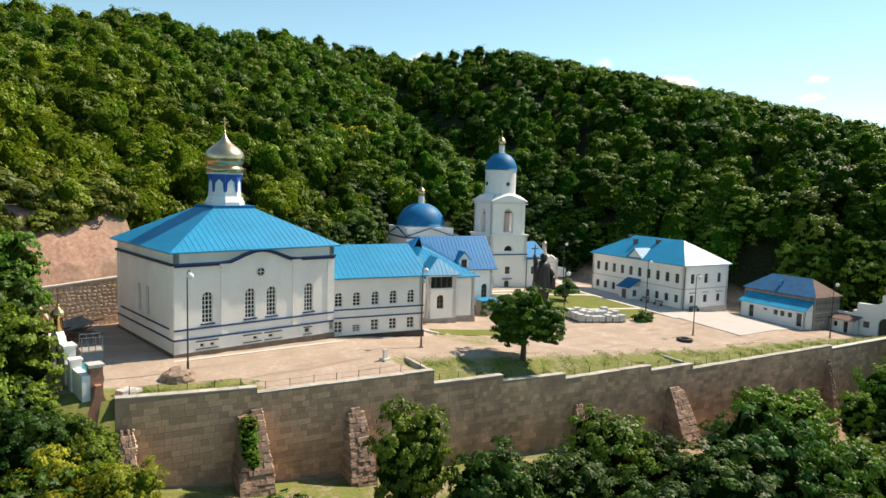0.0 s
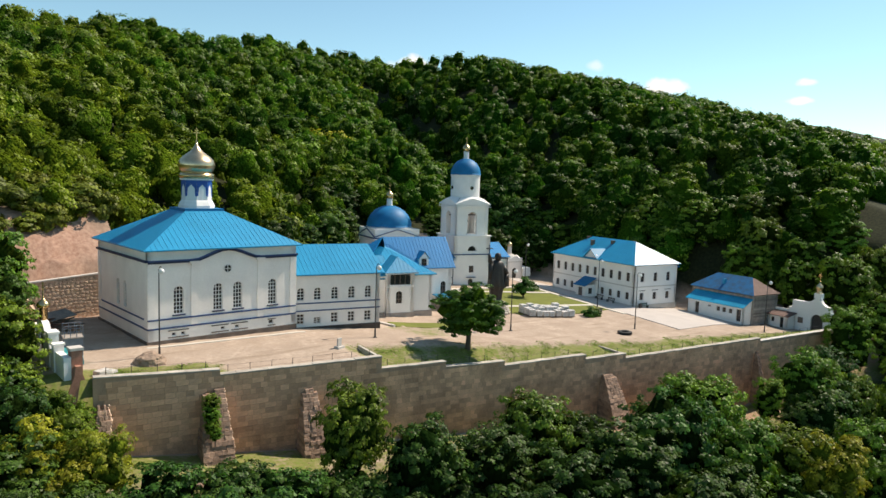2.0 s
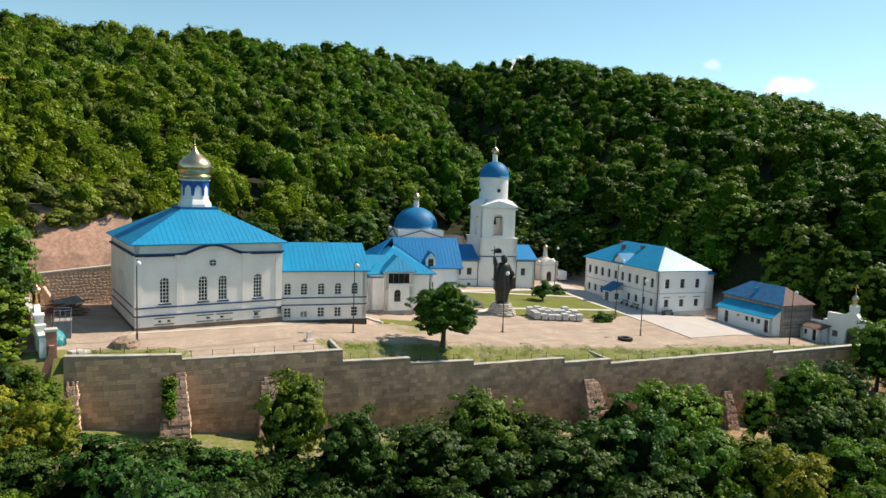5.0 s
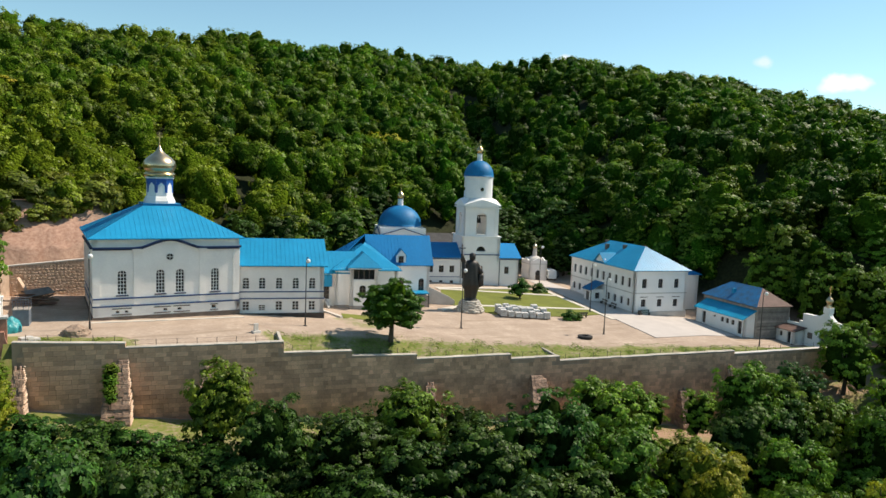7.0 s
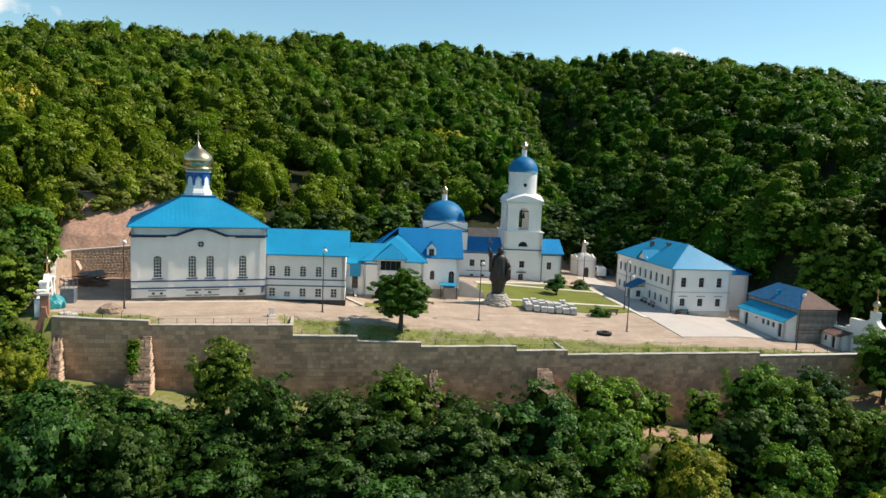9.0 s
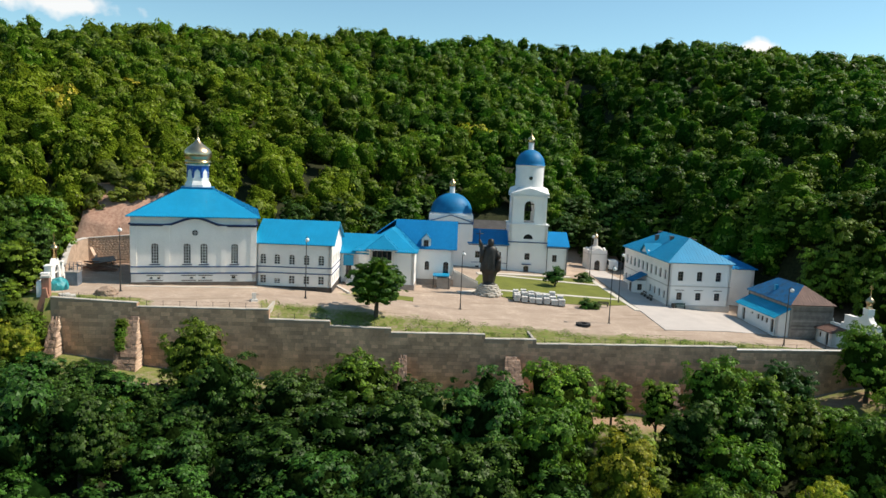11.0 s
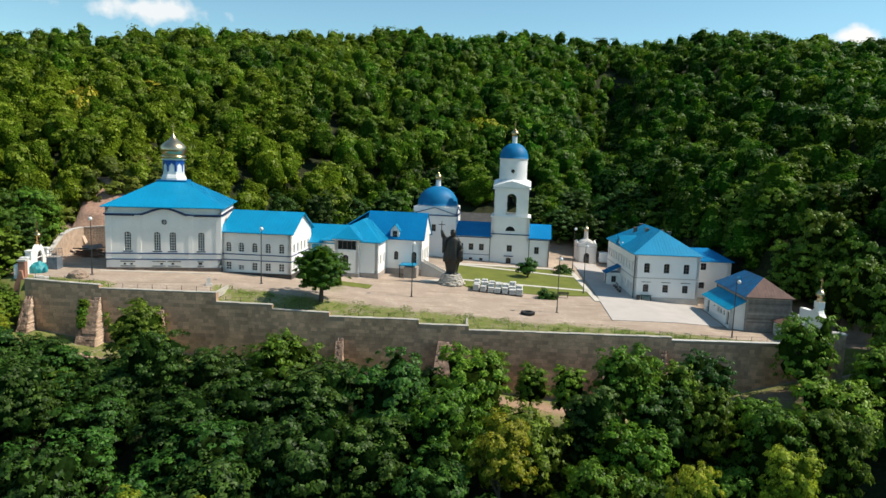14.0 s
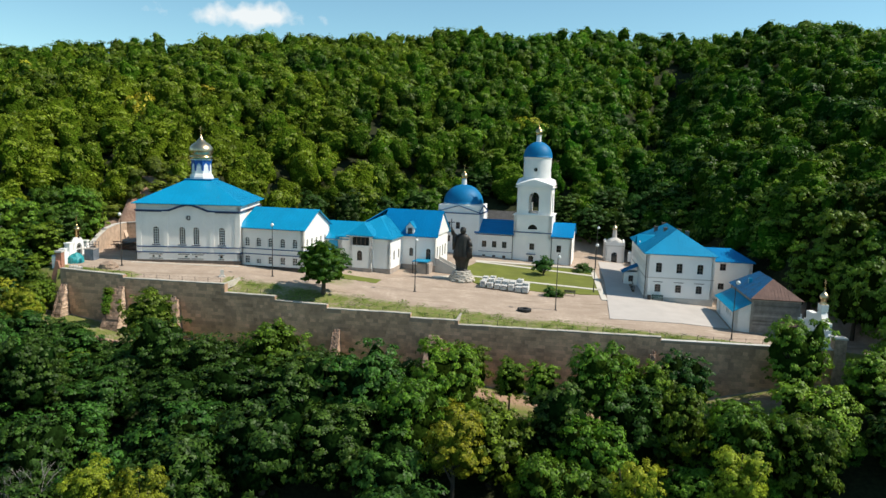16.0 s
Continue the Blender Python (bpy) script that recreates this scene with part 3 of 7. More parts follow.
# ---- trees ----
def crown_arrays(seed, leaves, clumps, leaf, tall=1.15, lobes=7, tight=False):
    """A crown of radius about 1 round (0, 0, 0): a few boughs, each a dome of leaf clumps. Returns verts, faces as arrays and a tone for every face."""
    rng = np.random.default_rng(seed)
    turn = np.arange(lobes) * 2.4 + rng.uniform(0, 6)
    high = np.linspace(0.5, -0.42, lobes) + rng.normal(0, 0.07, lobes)
    out = np.sqrt(np.clip(1 - high * high * 1.7, 0.05, 1)) * rng.uniform(0.36, 0.54, lobes)
    bough = np.stack([out * np.cos(turn), out * np.sin(turn), high * tall], -1)
    wide = rng.uniform(0.42, 0.60, lobes)
    of = rng.integers(0, lobes, clumps)
    way = rng.normal(size=(clumps, 3)) + 0.45 * bough[of] + np.array([0, 0, 0.35])
    way /= np.linalg.norm(way, axis=1)[:, None]
    mid = bough[of] + way * (wide[of] * rng.uniform(0.62, 0.98, clumps))[:, None] * np.array([1, 1, 0.85])
    size = rng.uniform(0.15, 0.29, clumps) * math.sqrt(60 / clumps)
    which = rng.choice(clumps, leaves, p=size ** 2 / np.sum(size ** 2))
    n = rng.normal(size=(leaves, 3)) + 0.5 * way[which]
    n /= np.linalg.norm(n, axis=1)[:, None]
    n[:, 2] = np.where(n[:, 2] < -0.15, -n[:, 2], n[:, 2])
    at = mid[which] + n * size[which][:, None] * rng.uniform(0.6, 1.1, (leaves, 1)) * np.array([1.1, 1.1, 0.75])
    dome = at / np.linalg.norm(at, axis=1)[:, None]
    nn = 0.9 * n + 0.5 * way[which] + 0.35 * dome if tight else 0.55 * n + 0.7 * way[which] + 0.8 * dome
    nn = nn + np.array([0, 0, 0.2]) + rng.normal(0, 0.33, n.shape)
    nn /= np.linalg.norm(nn, axis=1)[:, None]
    a = np.cross(nn, rng.normal(size=nn.shape))
    a /= np.linalg.norm(a, axis=1)[:, None]
    b = np.cross(nn, a)
    s = leaf * rng.uniform(0.6, 1.3, (leaves, 1))
    lobed = np.stack([at + (a * math.cos(k) + b * math.sin(k)) * s * rng.uniform(0.7, 1.25, (leaves, 1)) for k in (0.0, 2.1, 4.2)], 1)
    verts = lobed.reshape(-1, 3)
    fit_ = np.array([1.06 / np.quantile(np.hypot(verts[:, 0], verts[:, 1]), 0.985)] * 2 + [1.08 / np.quantile(verts[:, 2], 0.997)])
    faces = np.arange(3 * leaves).reshape(-1, 3)
    tone = np.clip(0.12 + 0.38 * rng.random(clumps)[which] + 0.36 * rng.random(leaves), 0, 1)
    return verts * fit_, faces, tone, (bough, wide, fit_, seed)


def core_arrays(boughs, fine=2, size=0.93):
    """The closed mass of leaves inside a crown: the hull of its boughs, uneven all over."""
    bough, wide, fit_, seed = boughs
    bm = bmesh.new()
    bmesh.ops.create_icosphere(bm, subdivisions=fine, radius=1)
    v = []
    for p in bm.verts:
        u = np.array(p.co)
        along = bough @ u
        inside = (wide * size) ** 2 - (np.sum(bough * bough, axis=1) - along ** 2)
        reach = np.where(inside > 0, along + np.sqrt(np.maximum(inside, 0)), 0)
        k = max(0.3, float(np.max(reach))) * (1 + 0.22 * noise.noise(p.co * 4.5 + Vector((seed, 0, 0))) + 0.12 * noise.noise(p.co * 10.0 + Vector((0, seed, 0))))
        v.append(u * k)
    f = np.array([[p.index for p in q.verts] for q in bm.faces])
    bm.free()
    return np.array(v) * fit_, f


def mass_mesh(name, verts, faces, tone, hue, material):
    """The mesh of one or more crown masses, with a tone and a hue for every corner."""
    me = bpy.data.meshes.new(name)
    me.from_pydata(np.asarray(verts).tolist(), [], np.asarray(faces).tolist())
    me.polygons.foreach_set("use_smooth", [True] * len(me.polygons))
    at = me.color_attributes.new("tone", "FLOAT_COLOR", "POINT")
    at.data.foreach_set("color", np.stack([tone, hue, tone, np.ones_like(tone)], -1).astype(np.float32).ravel())
    me.materials.append(material)
    return me


def leaf_mesh(name, verts, quads, tone, material, hue=None):
    me = bpy.data.meshes.new(name)
    me.vertices.add(len(verts))
    me.vertices.foreach_set("co", np.asarray(verts, np.float32).ravel())
    me.loops.add(quads.size)
    me.loops.foreach_set("vertex_index", quads.ravel().astype(np.int32))
    me.polygons.add(len(quads))
    k = quads.shape[1]
    me.polygons.foreach_set("loop_start", np.arange(0, quads.size, k, dtype=np.int32))
    me.update(calc_edges=True)
    at = me.color_attributes.new("tone", "FLOAT_COLOR", "POINT")
    t = np.repeat(tone, k)
    h = np.full_like(t, 0.5) if hue is None else np.repeat(hue, k)
    at.data.foreach_set("color", np.stack([t, h, t, np.ones_like(t)], -1).astype(np.float32).ravel())
    me.materials.append(material)
    return me


def hill_woods():
    """The woods on both hills, too many and too far to count."""
    rng = np.random.default_rng(11)
    # fewer and larger leaf sprays the farther a tree stands
    sets = [[crown_arrays(100 + i, n, c, s, 1.0 + 0.1 * i, 6 + i % 3) for i in range(6)] for n, c, s in ((1000, 70, 0.070), (680, 60, 0.080), (430, 46, 0.098))]
    cores = [[core_arrays(c[3], 3 - (i == 2), 0.80) for c in kinds] for i, kinds in enumerate(sets)]
    spots = []
    step = 5.9
    for gx in np.arange(-105, 290, step):
        for gy in np.arange(-45, 262, step):
            x, y = gx + rng.uniform(-2.5, 2.5), gy + rng.uniform(-2.5, 2.5)
            c = float(canopy(x, y))
            if c - 8.5 < float(court(x, y)) + 0.4 or y < wall_y(x) + 14:
                continue
            # keep the scarp beside the church and the buildings' backs clear
            if -9.5 < x < 9 and 13 < y < 27 or (x < -6 and y < 12) or (x > 100 and y < -22):
                continue
            if 57 < x < 79 and y < 54 or 20 < x < 50 and y < 32 or 79 < x < 98 and y < 35 or x < 106.5 and -20 < y < 16:
                continue
            if (y - 22 - 0.4 * min(x, 60)) / 1.077 > 160 or x < 30 and y > 200 and x < -45:
                continue
            if np.hypot(x - 40, y + 20) > 150 and rng.random() < 0.22:
                continue
            spots.append((x, y, c))
            if -4 < x - 106 + 0.227 * y < 18 and y < 120:
                u, w = x + 2.9, y + rng.uniform(-2, 3)
                spots.append((u, w, float(canopy(u, w)) - 0.8))
    green, yellow, mass = ([[], [], [], []] for _ in range(3))
    starts = [0, 0, 0]

    def lay(store, slot, v, f, t, h):
        store[0].append(v), store[1].append(f + starts[slot]), store[2].append(t), store[3].append(h)
        starts[slot] += len(v)
    for x, y, c in spots:
        k = rng.integers(0, 6)
        d = math.hypot(x - 40, y + 80)
        near = 0 if d < 152 else 1 if d < 215 else 2
        v, q, t, _ = sets[near][k]
        r = rng.uniform(2.7, 4.6) * (1.12 if rng.random() < 0.2 else 1)
        ang = rng.uniform(0, 2 * math.pi)
        rot = np.array([[math.cos(ang), -math.sin(ang), 0], [math.sin(ang), math.cos(ang), 0], [0, 0, 1]])
        stretch = np.array([r, r, r * rng.uniform(1.0, 1.38)])
        z = c - stretch[2] + rng.uniform(-3.0, 1.4)
        # stands of one kind run together over the slopes
        stand = noise.noise(Vector((x / 19, y / 19, 0.0)))
        # crowns on the right hill toned down to imitate its shaded slope
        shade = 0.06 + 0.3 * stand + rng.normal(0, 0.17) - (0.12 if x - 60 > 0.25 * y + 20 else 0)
        low = max(0.0, 1 - max(0, x - 8) / 30) * max(0.0, 1 - (y - 22) / 90)
        shade += 0.35 * low
        hue = -0.75 * low - 0.28 * min(1, max(0, (75 - x) / 40)) + 0.3 * min(1, max(0, (x - 45) / 50)) + float(np.clip(rng.normal(0.5, 0.24) - 0.35 * stand, -0.5, 1.2))
        golden = rng.random() < 0.01 or math.hypot(x - 79, y - 88) < 4.5
        w = (v * stretch) @ rot.T + np.array([x, y, z])
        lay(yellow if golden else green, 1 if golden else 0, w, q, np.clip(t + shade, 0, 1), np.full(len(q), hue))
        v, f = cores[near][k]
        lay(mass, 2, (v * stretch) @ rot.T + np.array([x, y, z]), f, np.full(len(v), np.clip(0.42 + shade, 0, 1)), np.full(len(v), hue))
    woods = thing("woods", 0, 0, 0, 0, "dense mixed green woods covering both hillsides", "woods", kind="stuff")
    made = [("leaves", leaf_mesh("leaves", *[np.concatenate(green[i]) for i in range(3)], M_LEAF, np.concatenate(green[3]))),
            ("yellow_leaves", leaf_mesh("yellow_leaves", *[np.concatenate(yellow[i]) for i in range(3)], M_LEAF_YELLOW, np.concatenate(yellow[3]))),
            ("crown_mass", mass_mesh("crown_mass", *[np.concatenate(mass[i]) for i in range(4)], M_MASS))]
    for name, me in made:
        ob = new(name, me)
        ob.parent = woods
        tagged(ob, kind="stuff")


hill_woods()


def tree_kind(seed, leaves, leaf, material, tall=1.15, clumps=64, trunk=1.0, lobes=8):
    """A broadleaf tree of crown radius 1: trunk with limbs, crown of leaf sprays."""
    v, q, t, boughs = crown_arrays(seed, leaves, clumps, leaf, tall, lobes, True)
    crown = leaf_mesh("crown", v, q, t, material)
    rng = random.Random(seed)
    bm = bmesh.new()
    z = -1.0 * tall - trunk
    tube(bm, (0, 0, z), (0.03, 0.02, -0.55), 0.085, 0.055)
    for i in range(7):
        a, up = i * 2.4 + rng.random(), rng.uniform(0.0, 0.65)
        s = (0.02, 0.02, rng.uniform(-0.95, -0.5))
        e = (0.65 * math.cos(a), 0.65 * math.sin(a), up - 0.2)
        tube(bm, s, e, 0.04, 0.012, 6)
    tube(bm, (0.03, 0.02, -0.55), (0.0, 0.05, 0.5), 0.055, 0.015, 6)
    stem = mesh_of(bm, "trunk", M_BARK)
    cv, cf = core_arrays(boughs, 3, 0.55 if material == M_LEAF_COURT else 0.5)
    # shade-dark inner tone to go with each leaf colour
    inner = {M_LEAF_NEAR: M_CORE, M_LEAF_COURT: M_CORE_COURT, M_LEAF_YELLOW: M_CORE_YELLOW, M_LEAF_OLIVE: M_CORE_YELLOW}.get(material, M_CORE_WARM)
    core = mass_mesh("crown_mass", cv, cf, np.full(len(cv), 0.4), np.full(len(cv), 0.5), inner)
    return crown, stem, core, -z


def plant(kind, x, y, top, r, label, group="", category="tree", name="tree", foot=None, bushy=False, flat=1.0):
    """A tree of this kind whose crown reaches top, standing on the ground."""
    crown, stem, core, down = kind
    g = float(land(x, y)) if foot is None else foot
    ob = thing(name, x, y, g - 0.1, 0, label, category, group)
    z, up = top - g - r * flat * 1.08, r * flat
    if bushy:
        up = min(max(r * 0.9, (top - g) * 0.5), r * 1.25)
        z = top - g - up * 1.08
    turn = (x * 37 + y * 91) % 360
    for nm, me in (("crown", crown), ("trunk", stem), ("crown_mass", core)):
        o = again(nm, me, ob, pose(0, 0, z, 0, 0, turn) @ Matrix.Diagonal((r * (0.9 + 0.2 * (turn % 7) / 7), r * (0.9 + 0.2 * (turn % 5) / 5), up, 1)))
        if nm == "trunk":
            o.matrix_local = pose(0, 0, z, 0, 0, turn) @ Matrix.Diagonal((r, r, max(r * 0.3, z / down * 1.05), 1))
    return ob


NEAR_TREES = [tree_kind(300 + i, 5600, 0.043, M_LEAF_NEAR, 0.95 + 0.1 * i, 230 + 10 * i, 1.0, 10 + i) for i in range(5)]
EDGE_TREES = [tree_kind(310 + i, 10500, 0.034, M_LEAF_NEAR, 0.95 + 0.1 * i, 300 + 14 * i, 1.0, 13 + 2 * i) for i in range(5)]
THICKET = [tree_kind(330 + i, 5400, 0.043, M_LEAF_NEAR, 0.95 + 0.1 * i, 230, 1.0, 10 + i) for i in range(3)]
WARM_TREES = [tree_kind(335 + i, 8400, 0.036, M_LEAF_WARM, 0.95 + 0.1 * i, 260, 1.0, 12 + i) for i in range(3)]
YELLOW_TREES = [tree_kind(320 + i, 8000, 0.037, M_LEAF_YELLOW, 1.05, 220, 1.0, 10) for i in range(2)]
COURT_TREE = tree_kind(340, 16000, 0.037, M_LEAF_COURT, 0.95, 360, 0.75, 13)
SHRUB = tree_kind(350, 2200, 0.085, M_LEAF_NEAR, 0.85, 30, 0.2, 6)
plant(COURT_TREE, 31.4, -13.0, 5.5, 4.1, "round-crowned green broadleaf tree on the sandy court", flat=0.80)
FRONT = [(9.5, -21.5, -0.4, 3.5), (13, -27, -2.8, 4.0), (19.5, -28.5, -4.2, 4.3), (27, -27, -3.2, 4.2), (31, -35, -4.8, 5.0), (39, -34.5, -3.5, 4.8), (48.3, -33, -3.6, 4.8),
         (56.5, -31.0, -6.4, 2.0), (61.0, -40, -5.6, 4.0), (53, -41.5, -8.0, 4.8), (90.8, -34.4, 0.2, 3.7), (81.0, -38.5, -8.4, 3.2), (76.1, -36.6, -3.4, 3.7), (71.5, -36.5, -4.4, 3.4),
         (44.5, -39, -6.0, 4.6), (24, -34.5, -5.8, 4.8), (17, -35.5, -7.2, 4.6), (36, -42, -8.0, 5.0), (97, -40, -2.2, 4.2), (104.5, -35, 1.2, 4.4), (8, -33.5, -7.6, 4.4), (1, -25.5, -7.2, 3.2),
         (33.5, -27.5, -6.2, 3.2), (22.5, -25.0, -6.5, 2.8), (43.0, -30.5, -6.3, 3.0), (-4, -27, -8.0, 3.6), (79, -46, -6.5, 4.6), (87, -44.5, -4.5, 4.4), (95, -48, -4, 4.6), (103, -44, -1, 4.4), (65.8, -37.4, -2.3, 3.7), (51.6, -28.6, -5.0, 2.6), (68.5, -39.6, -6.2, 4.2), (74, -39.8, -6.2, 3.9), (59.4, -35.8, -5.2, 2.1)]
for i, (x, y, top, r) in enumerate(FRONT):
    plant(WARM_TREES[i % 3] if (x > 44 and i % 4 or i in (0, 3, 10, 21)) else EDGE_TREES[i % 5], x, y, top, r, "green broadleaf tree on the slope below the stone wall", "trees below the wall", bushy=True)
for i, (x, y, top, r) in enumerate([(-9.2, -17.0, -1.5, 2.2), (-10.5, -14.5, -2.4, 2.8), (-12.0, -17.5, -2.2, 2.6), (-13.5, -13.5, -0.6, 2.6), (48.6, -47, -6.4, 3.2), (65, -54, -8.6, 2.6), (15.5, -53.5, -9.4, 2.8), (20.5, -54.2, -9.6, 2.6), (74, -55, -7.0, 2.6)]):
    plant(YELLOW_TREES[i % 2], x, y, top, r, "yellowing broadleaf tree on the slope below the wall", "trees below the wall", bushy=True)
rng_t = random.Random(3)
for i in range(46):
    x, off = rng_t.uniform(-30, 14), rng_t.uniform(9.5, 21)
    if x > -6 and off < 11:
        continue
    y = float(wall_y(x)) - off
    plant(WARM_TREES[i % 3] if i % 2 and x < -7 else THICKET[i % 3], x, y, float(land(x, y)) + rng_t.uniform(4.0, 6.0), rng_t.uniform(2.2, 3.2), "leafy green thicket on the slope below the wall", "trees below the wall", bushy=True)
for x, y, top, r in [(97.5, 34, 5.8, 4.4), (91, 40, 6.5, 4.2), (85, 42, 8, 4.4), (103, 30, 8, 4.2), (80.5, 47, 10, 4.4), (107, 22, 9.5, 4.0), (104, 36, 11, 4.4), (97, 43, 11, 4.6), (111.5, 12, 15.0, 4.8), (107.5, 6, 8.5, 3.8), (112.0, 0, 15.0, 4.8), (113, 5, 13, 4.4), (115, -9, 16.5, 4.8), (100.5, 41, 13.5, 4.4), (109, -12, 11.8, 4.2), (114, 20, 14, 4.6), (90, 49, 12, 4.6), (105.5, -11, 6.5, 4.0), (52, 44, 11, 4.2), (45, 39, 10.5, 4.2), (38, 35, 10, 3.8), (60, 57, 15, 4.6), (70, 58, 15.5, 4.8), (31, 31, 10.5, 3.8), (24, 29, 10.5, 3.8)]:
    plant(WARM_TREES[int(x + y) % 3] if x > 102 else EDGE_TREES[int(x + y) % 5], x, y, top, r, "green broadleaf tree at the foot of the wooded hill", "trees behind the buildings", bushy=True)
OLIVE = [tree_kind(360 + i, 1600, 0.10, M_LEAF_OLIVE, 0.85, 30, 0.1, 5) for i in range(2)]
for i, (x, y, h, r) in enumerate([(-8.6, 23.2, 2.6, 2.0), (-5.6, 24.4, 2.5, 2.0), (-2.6, 25.6, 2.6, 2.1), (0.6, 26.4, 2.7, 2.2), (3.8, 27.2, 2.8, 2.2), (-12, 21, 3.4, 2.4), (-9.5, 26, 3.2, 2.4), (-6, 27.5, 3.0, 2.2), (-2.5, 28.5, 3.2, 2.4), (1.5, 29, 3.2, 2.4), (-12.5, 29, 3.8, 2.8), (-7.5, 32, 4.2, 3.0), (-2.5, 33.5, 4.4, 3.0), (3, 34, 4.2, 3.0), (6.5, 30, 3.4, 2.6), (-15, 24, 4.0, 2.6)]):
    plant(OLIVE[i % 2], x, y, float(land(x, y)) + h, r, "olive-yellow bush above the red scarp", "bushes above the scarp", "bush", "bush", bushy=True)
for gx in range(-40, 125, 7):
    for gy in range(0, 4):
        x, off = gx + rng_t.uniform(-2.2, 2.2), 21 + gy * 6.2 + rng_t.uniform(-2, 2)
        y = float(wall_y(x)) - off
        if any(math.hypot(x - a, y - b) < 4.2 for a, b, *_ in FRONT):
            continue
        if gy and rng_t.random() < (0.32 if x < 55 else 0.16):
            continue
        r = rng_t.uniform(3.4, 5.2)
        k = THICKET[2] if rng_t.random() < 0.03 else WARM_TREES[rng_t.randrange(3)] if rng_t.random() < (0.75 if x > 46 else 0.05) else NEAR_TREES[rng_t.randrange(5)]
        plant(k, x, y, float(land(x, y)) + rng_t.uniform(5.0, 11.4), r, "green broadleaf tree in the wood below the wall", "trees below the wall", bushy=True)
for x, y, top, r in [(-11.6, 6.3, 11.3, 3.3), (-11.9, 10.5, 11.0, 3.2), (-12.2, 2.2, 8.0, 2.9), (-13, -3, 6, 3.4), (-13.5, 3, 8.5, 3.8), (-13, 9, 9.5, 3.6), (-17, -8, 5.5, 3.6), (-14, -12, 1.5, 3.0), (-19, 1, 9, 3.8), (-21, -15, 3, 3.6), (-17, 8, 11, 3.6), (-24, -5, 8, 4), (-27, 3, 12, 4.2), (-26, -20, 0, 3.6), (-16, -20, -3, 3.2),
                     (105.5, -28.5, 6.6, 4.6), (106.5, -20.5, 5.0, 3.8), (113, -31, 8, 4), (110, -20, 8.5, 3.8), (118, -24, 12, 4.2), (122, -36, 9, 4.4), (115, -40, 4, 4.0), (111, -10, 10, 3.8)]:
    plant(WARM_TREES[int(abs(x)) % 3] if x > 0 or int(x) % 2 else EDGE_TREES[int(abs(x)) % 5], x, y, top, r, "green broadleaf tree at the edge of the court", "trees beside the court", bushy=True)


for gx in range(-31, -11, 5):
    for gy in range(-44, 12, 5):
        x, y = gx + rng_t.uniform(-1.5, 1.5), gy + rng_t.uniform(-1.5, 1.5)
        if x > -12.5 and y > -14:
            continue
        plant((WARM_TREES if rng_t.random() < 0.3 else THICKET)[rng_t.randrange(3)], x, y, float(land(x, y)) + rng_t.uniform(5.0, 8.0), rng_t.uniform(2.9, 3.9), "green broadleaf tree on the slope beyond the gateway", "trees beyond the gateway", bushy=True)


for x, y, top, r in [(-9.3, -10.6, -1.5, 1.5), (-10.3, -9.6, -0.8, 1.6), (-9.9, -11.6, -1.6, 1.5), (-9.4, -13.6, -3.0, 1.5), (-10.4, -15.6, -2.2, 2.0), (-11.2, -9.6, 0.0, 1.9), (-12.6, -6.6, 1.6, 2.2), (-10.6, -11.8, -1.6, 1.8)]:
    plant(WARM_TREES[int(-x) % 3], x, y, top, r, "light green bush on the slope outside the gateway", "bushes outside the gateway", "bush", "bush", bushy=True)


for i in range(46):
    x, off = rng_t.uniform(14, 100), rng_t.uniform(7.5, 15)
    y = float(wall_y(x)) - off
    plant(SHRUB, x, y, float(land(x, y)) + rng_t.uniform(1.6, 3.0), rng_t.uniform(1.5, 2.4), "low dark green bush among the trees below the wall", "bushes below the wall", "bush", "bush", bushy=True)


def bare_tree(x, y, tall, seed):
    """A dead tree: grey trunk with forking bare branches."""
    rng = random.Random(seed)
    ob = thing("dead_tree", x, y, float(land(x, y)) - 0.1, 0, "leafless grey dead tree with forking branches", "tree")
    bm = bmesh.new()
    tube(bm, (0, 0, 0), (0.1, 0.05, tall * 0.45), 0.13, 0.09)
    part("trunk", bm, M_DEAD, ob)
    fork = Vector((0.1, 0.05, tall * 0.45))
    for _ in range(4):
        bm = bmesh.new()
        way = Vector((rng.uniform(-0.75, 0.75), rng.uniform(-0.75, 0.75), rng.uniform(0.8, 1.3))).normalized()
        q = fork + way * tall * 0.22 * rng.uniform(0.7, 1.2)
        tube(bm, fork, q, 0.068, 0.04, 5)
        tips = [(q, way, 0.045, tall * 0.15)]
        for _ in range(3):
            grown = []
            for p, way, r, step in tips:
                for _ in range(3):
                    turn = (way + Vector((rng.uniform(-0.75, 0.75), rng.uniform(-0.75, 0.75), rng.uniform(-0.2, 0.35)))).normalized()
                    q = p + turn * step * rng.uniform(0.7, 1.2)
                    tube(bm, p, q, r * 0.75, r * 0.45, 5)
                    grown.append((q, turn, r * 0.5, step * 0.68))
            tips = grown
        part("limb", bm, M_DEAD, ob)


M_DEAD = mat("weathered_dead_wood", (0.33, 0.30, 0.27), 0.95, 0.4, 0.4, 12.0, 0.3)
bare_tree(8.5, -50.5, 9.0, 1)
bare_tree(-22.0, -6.0, 11.0, 2)


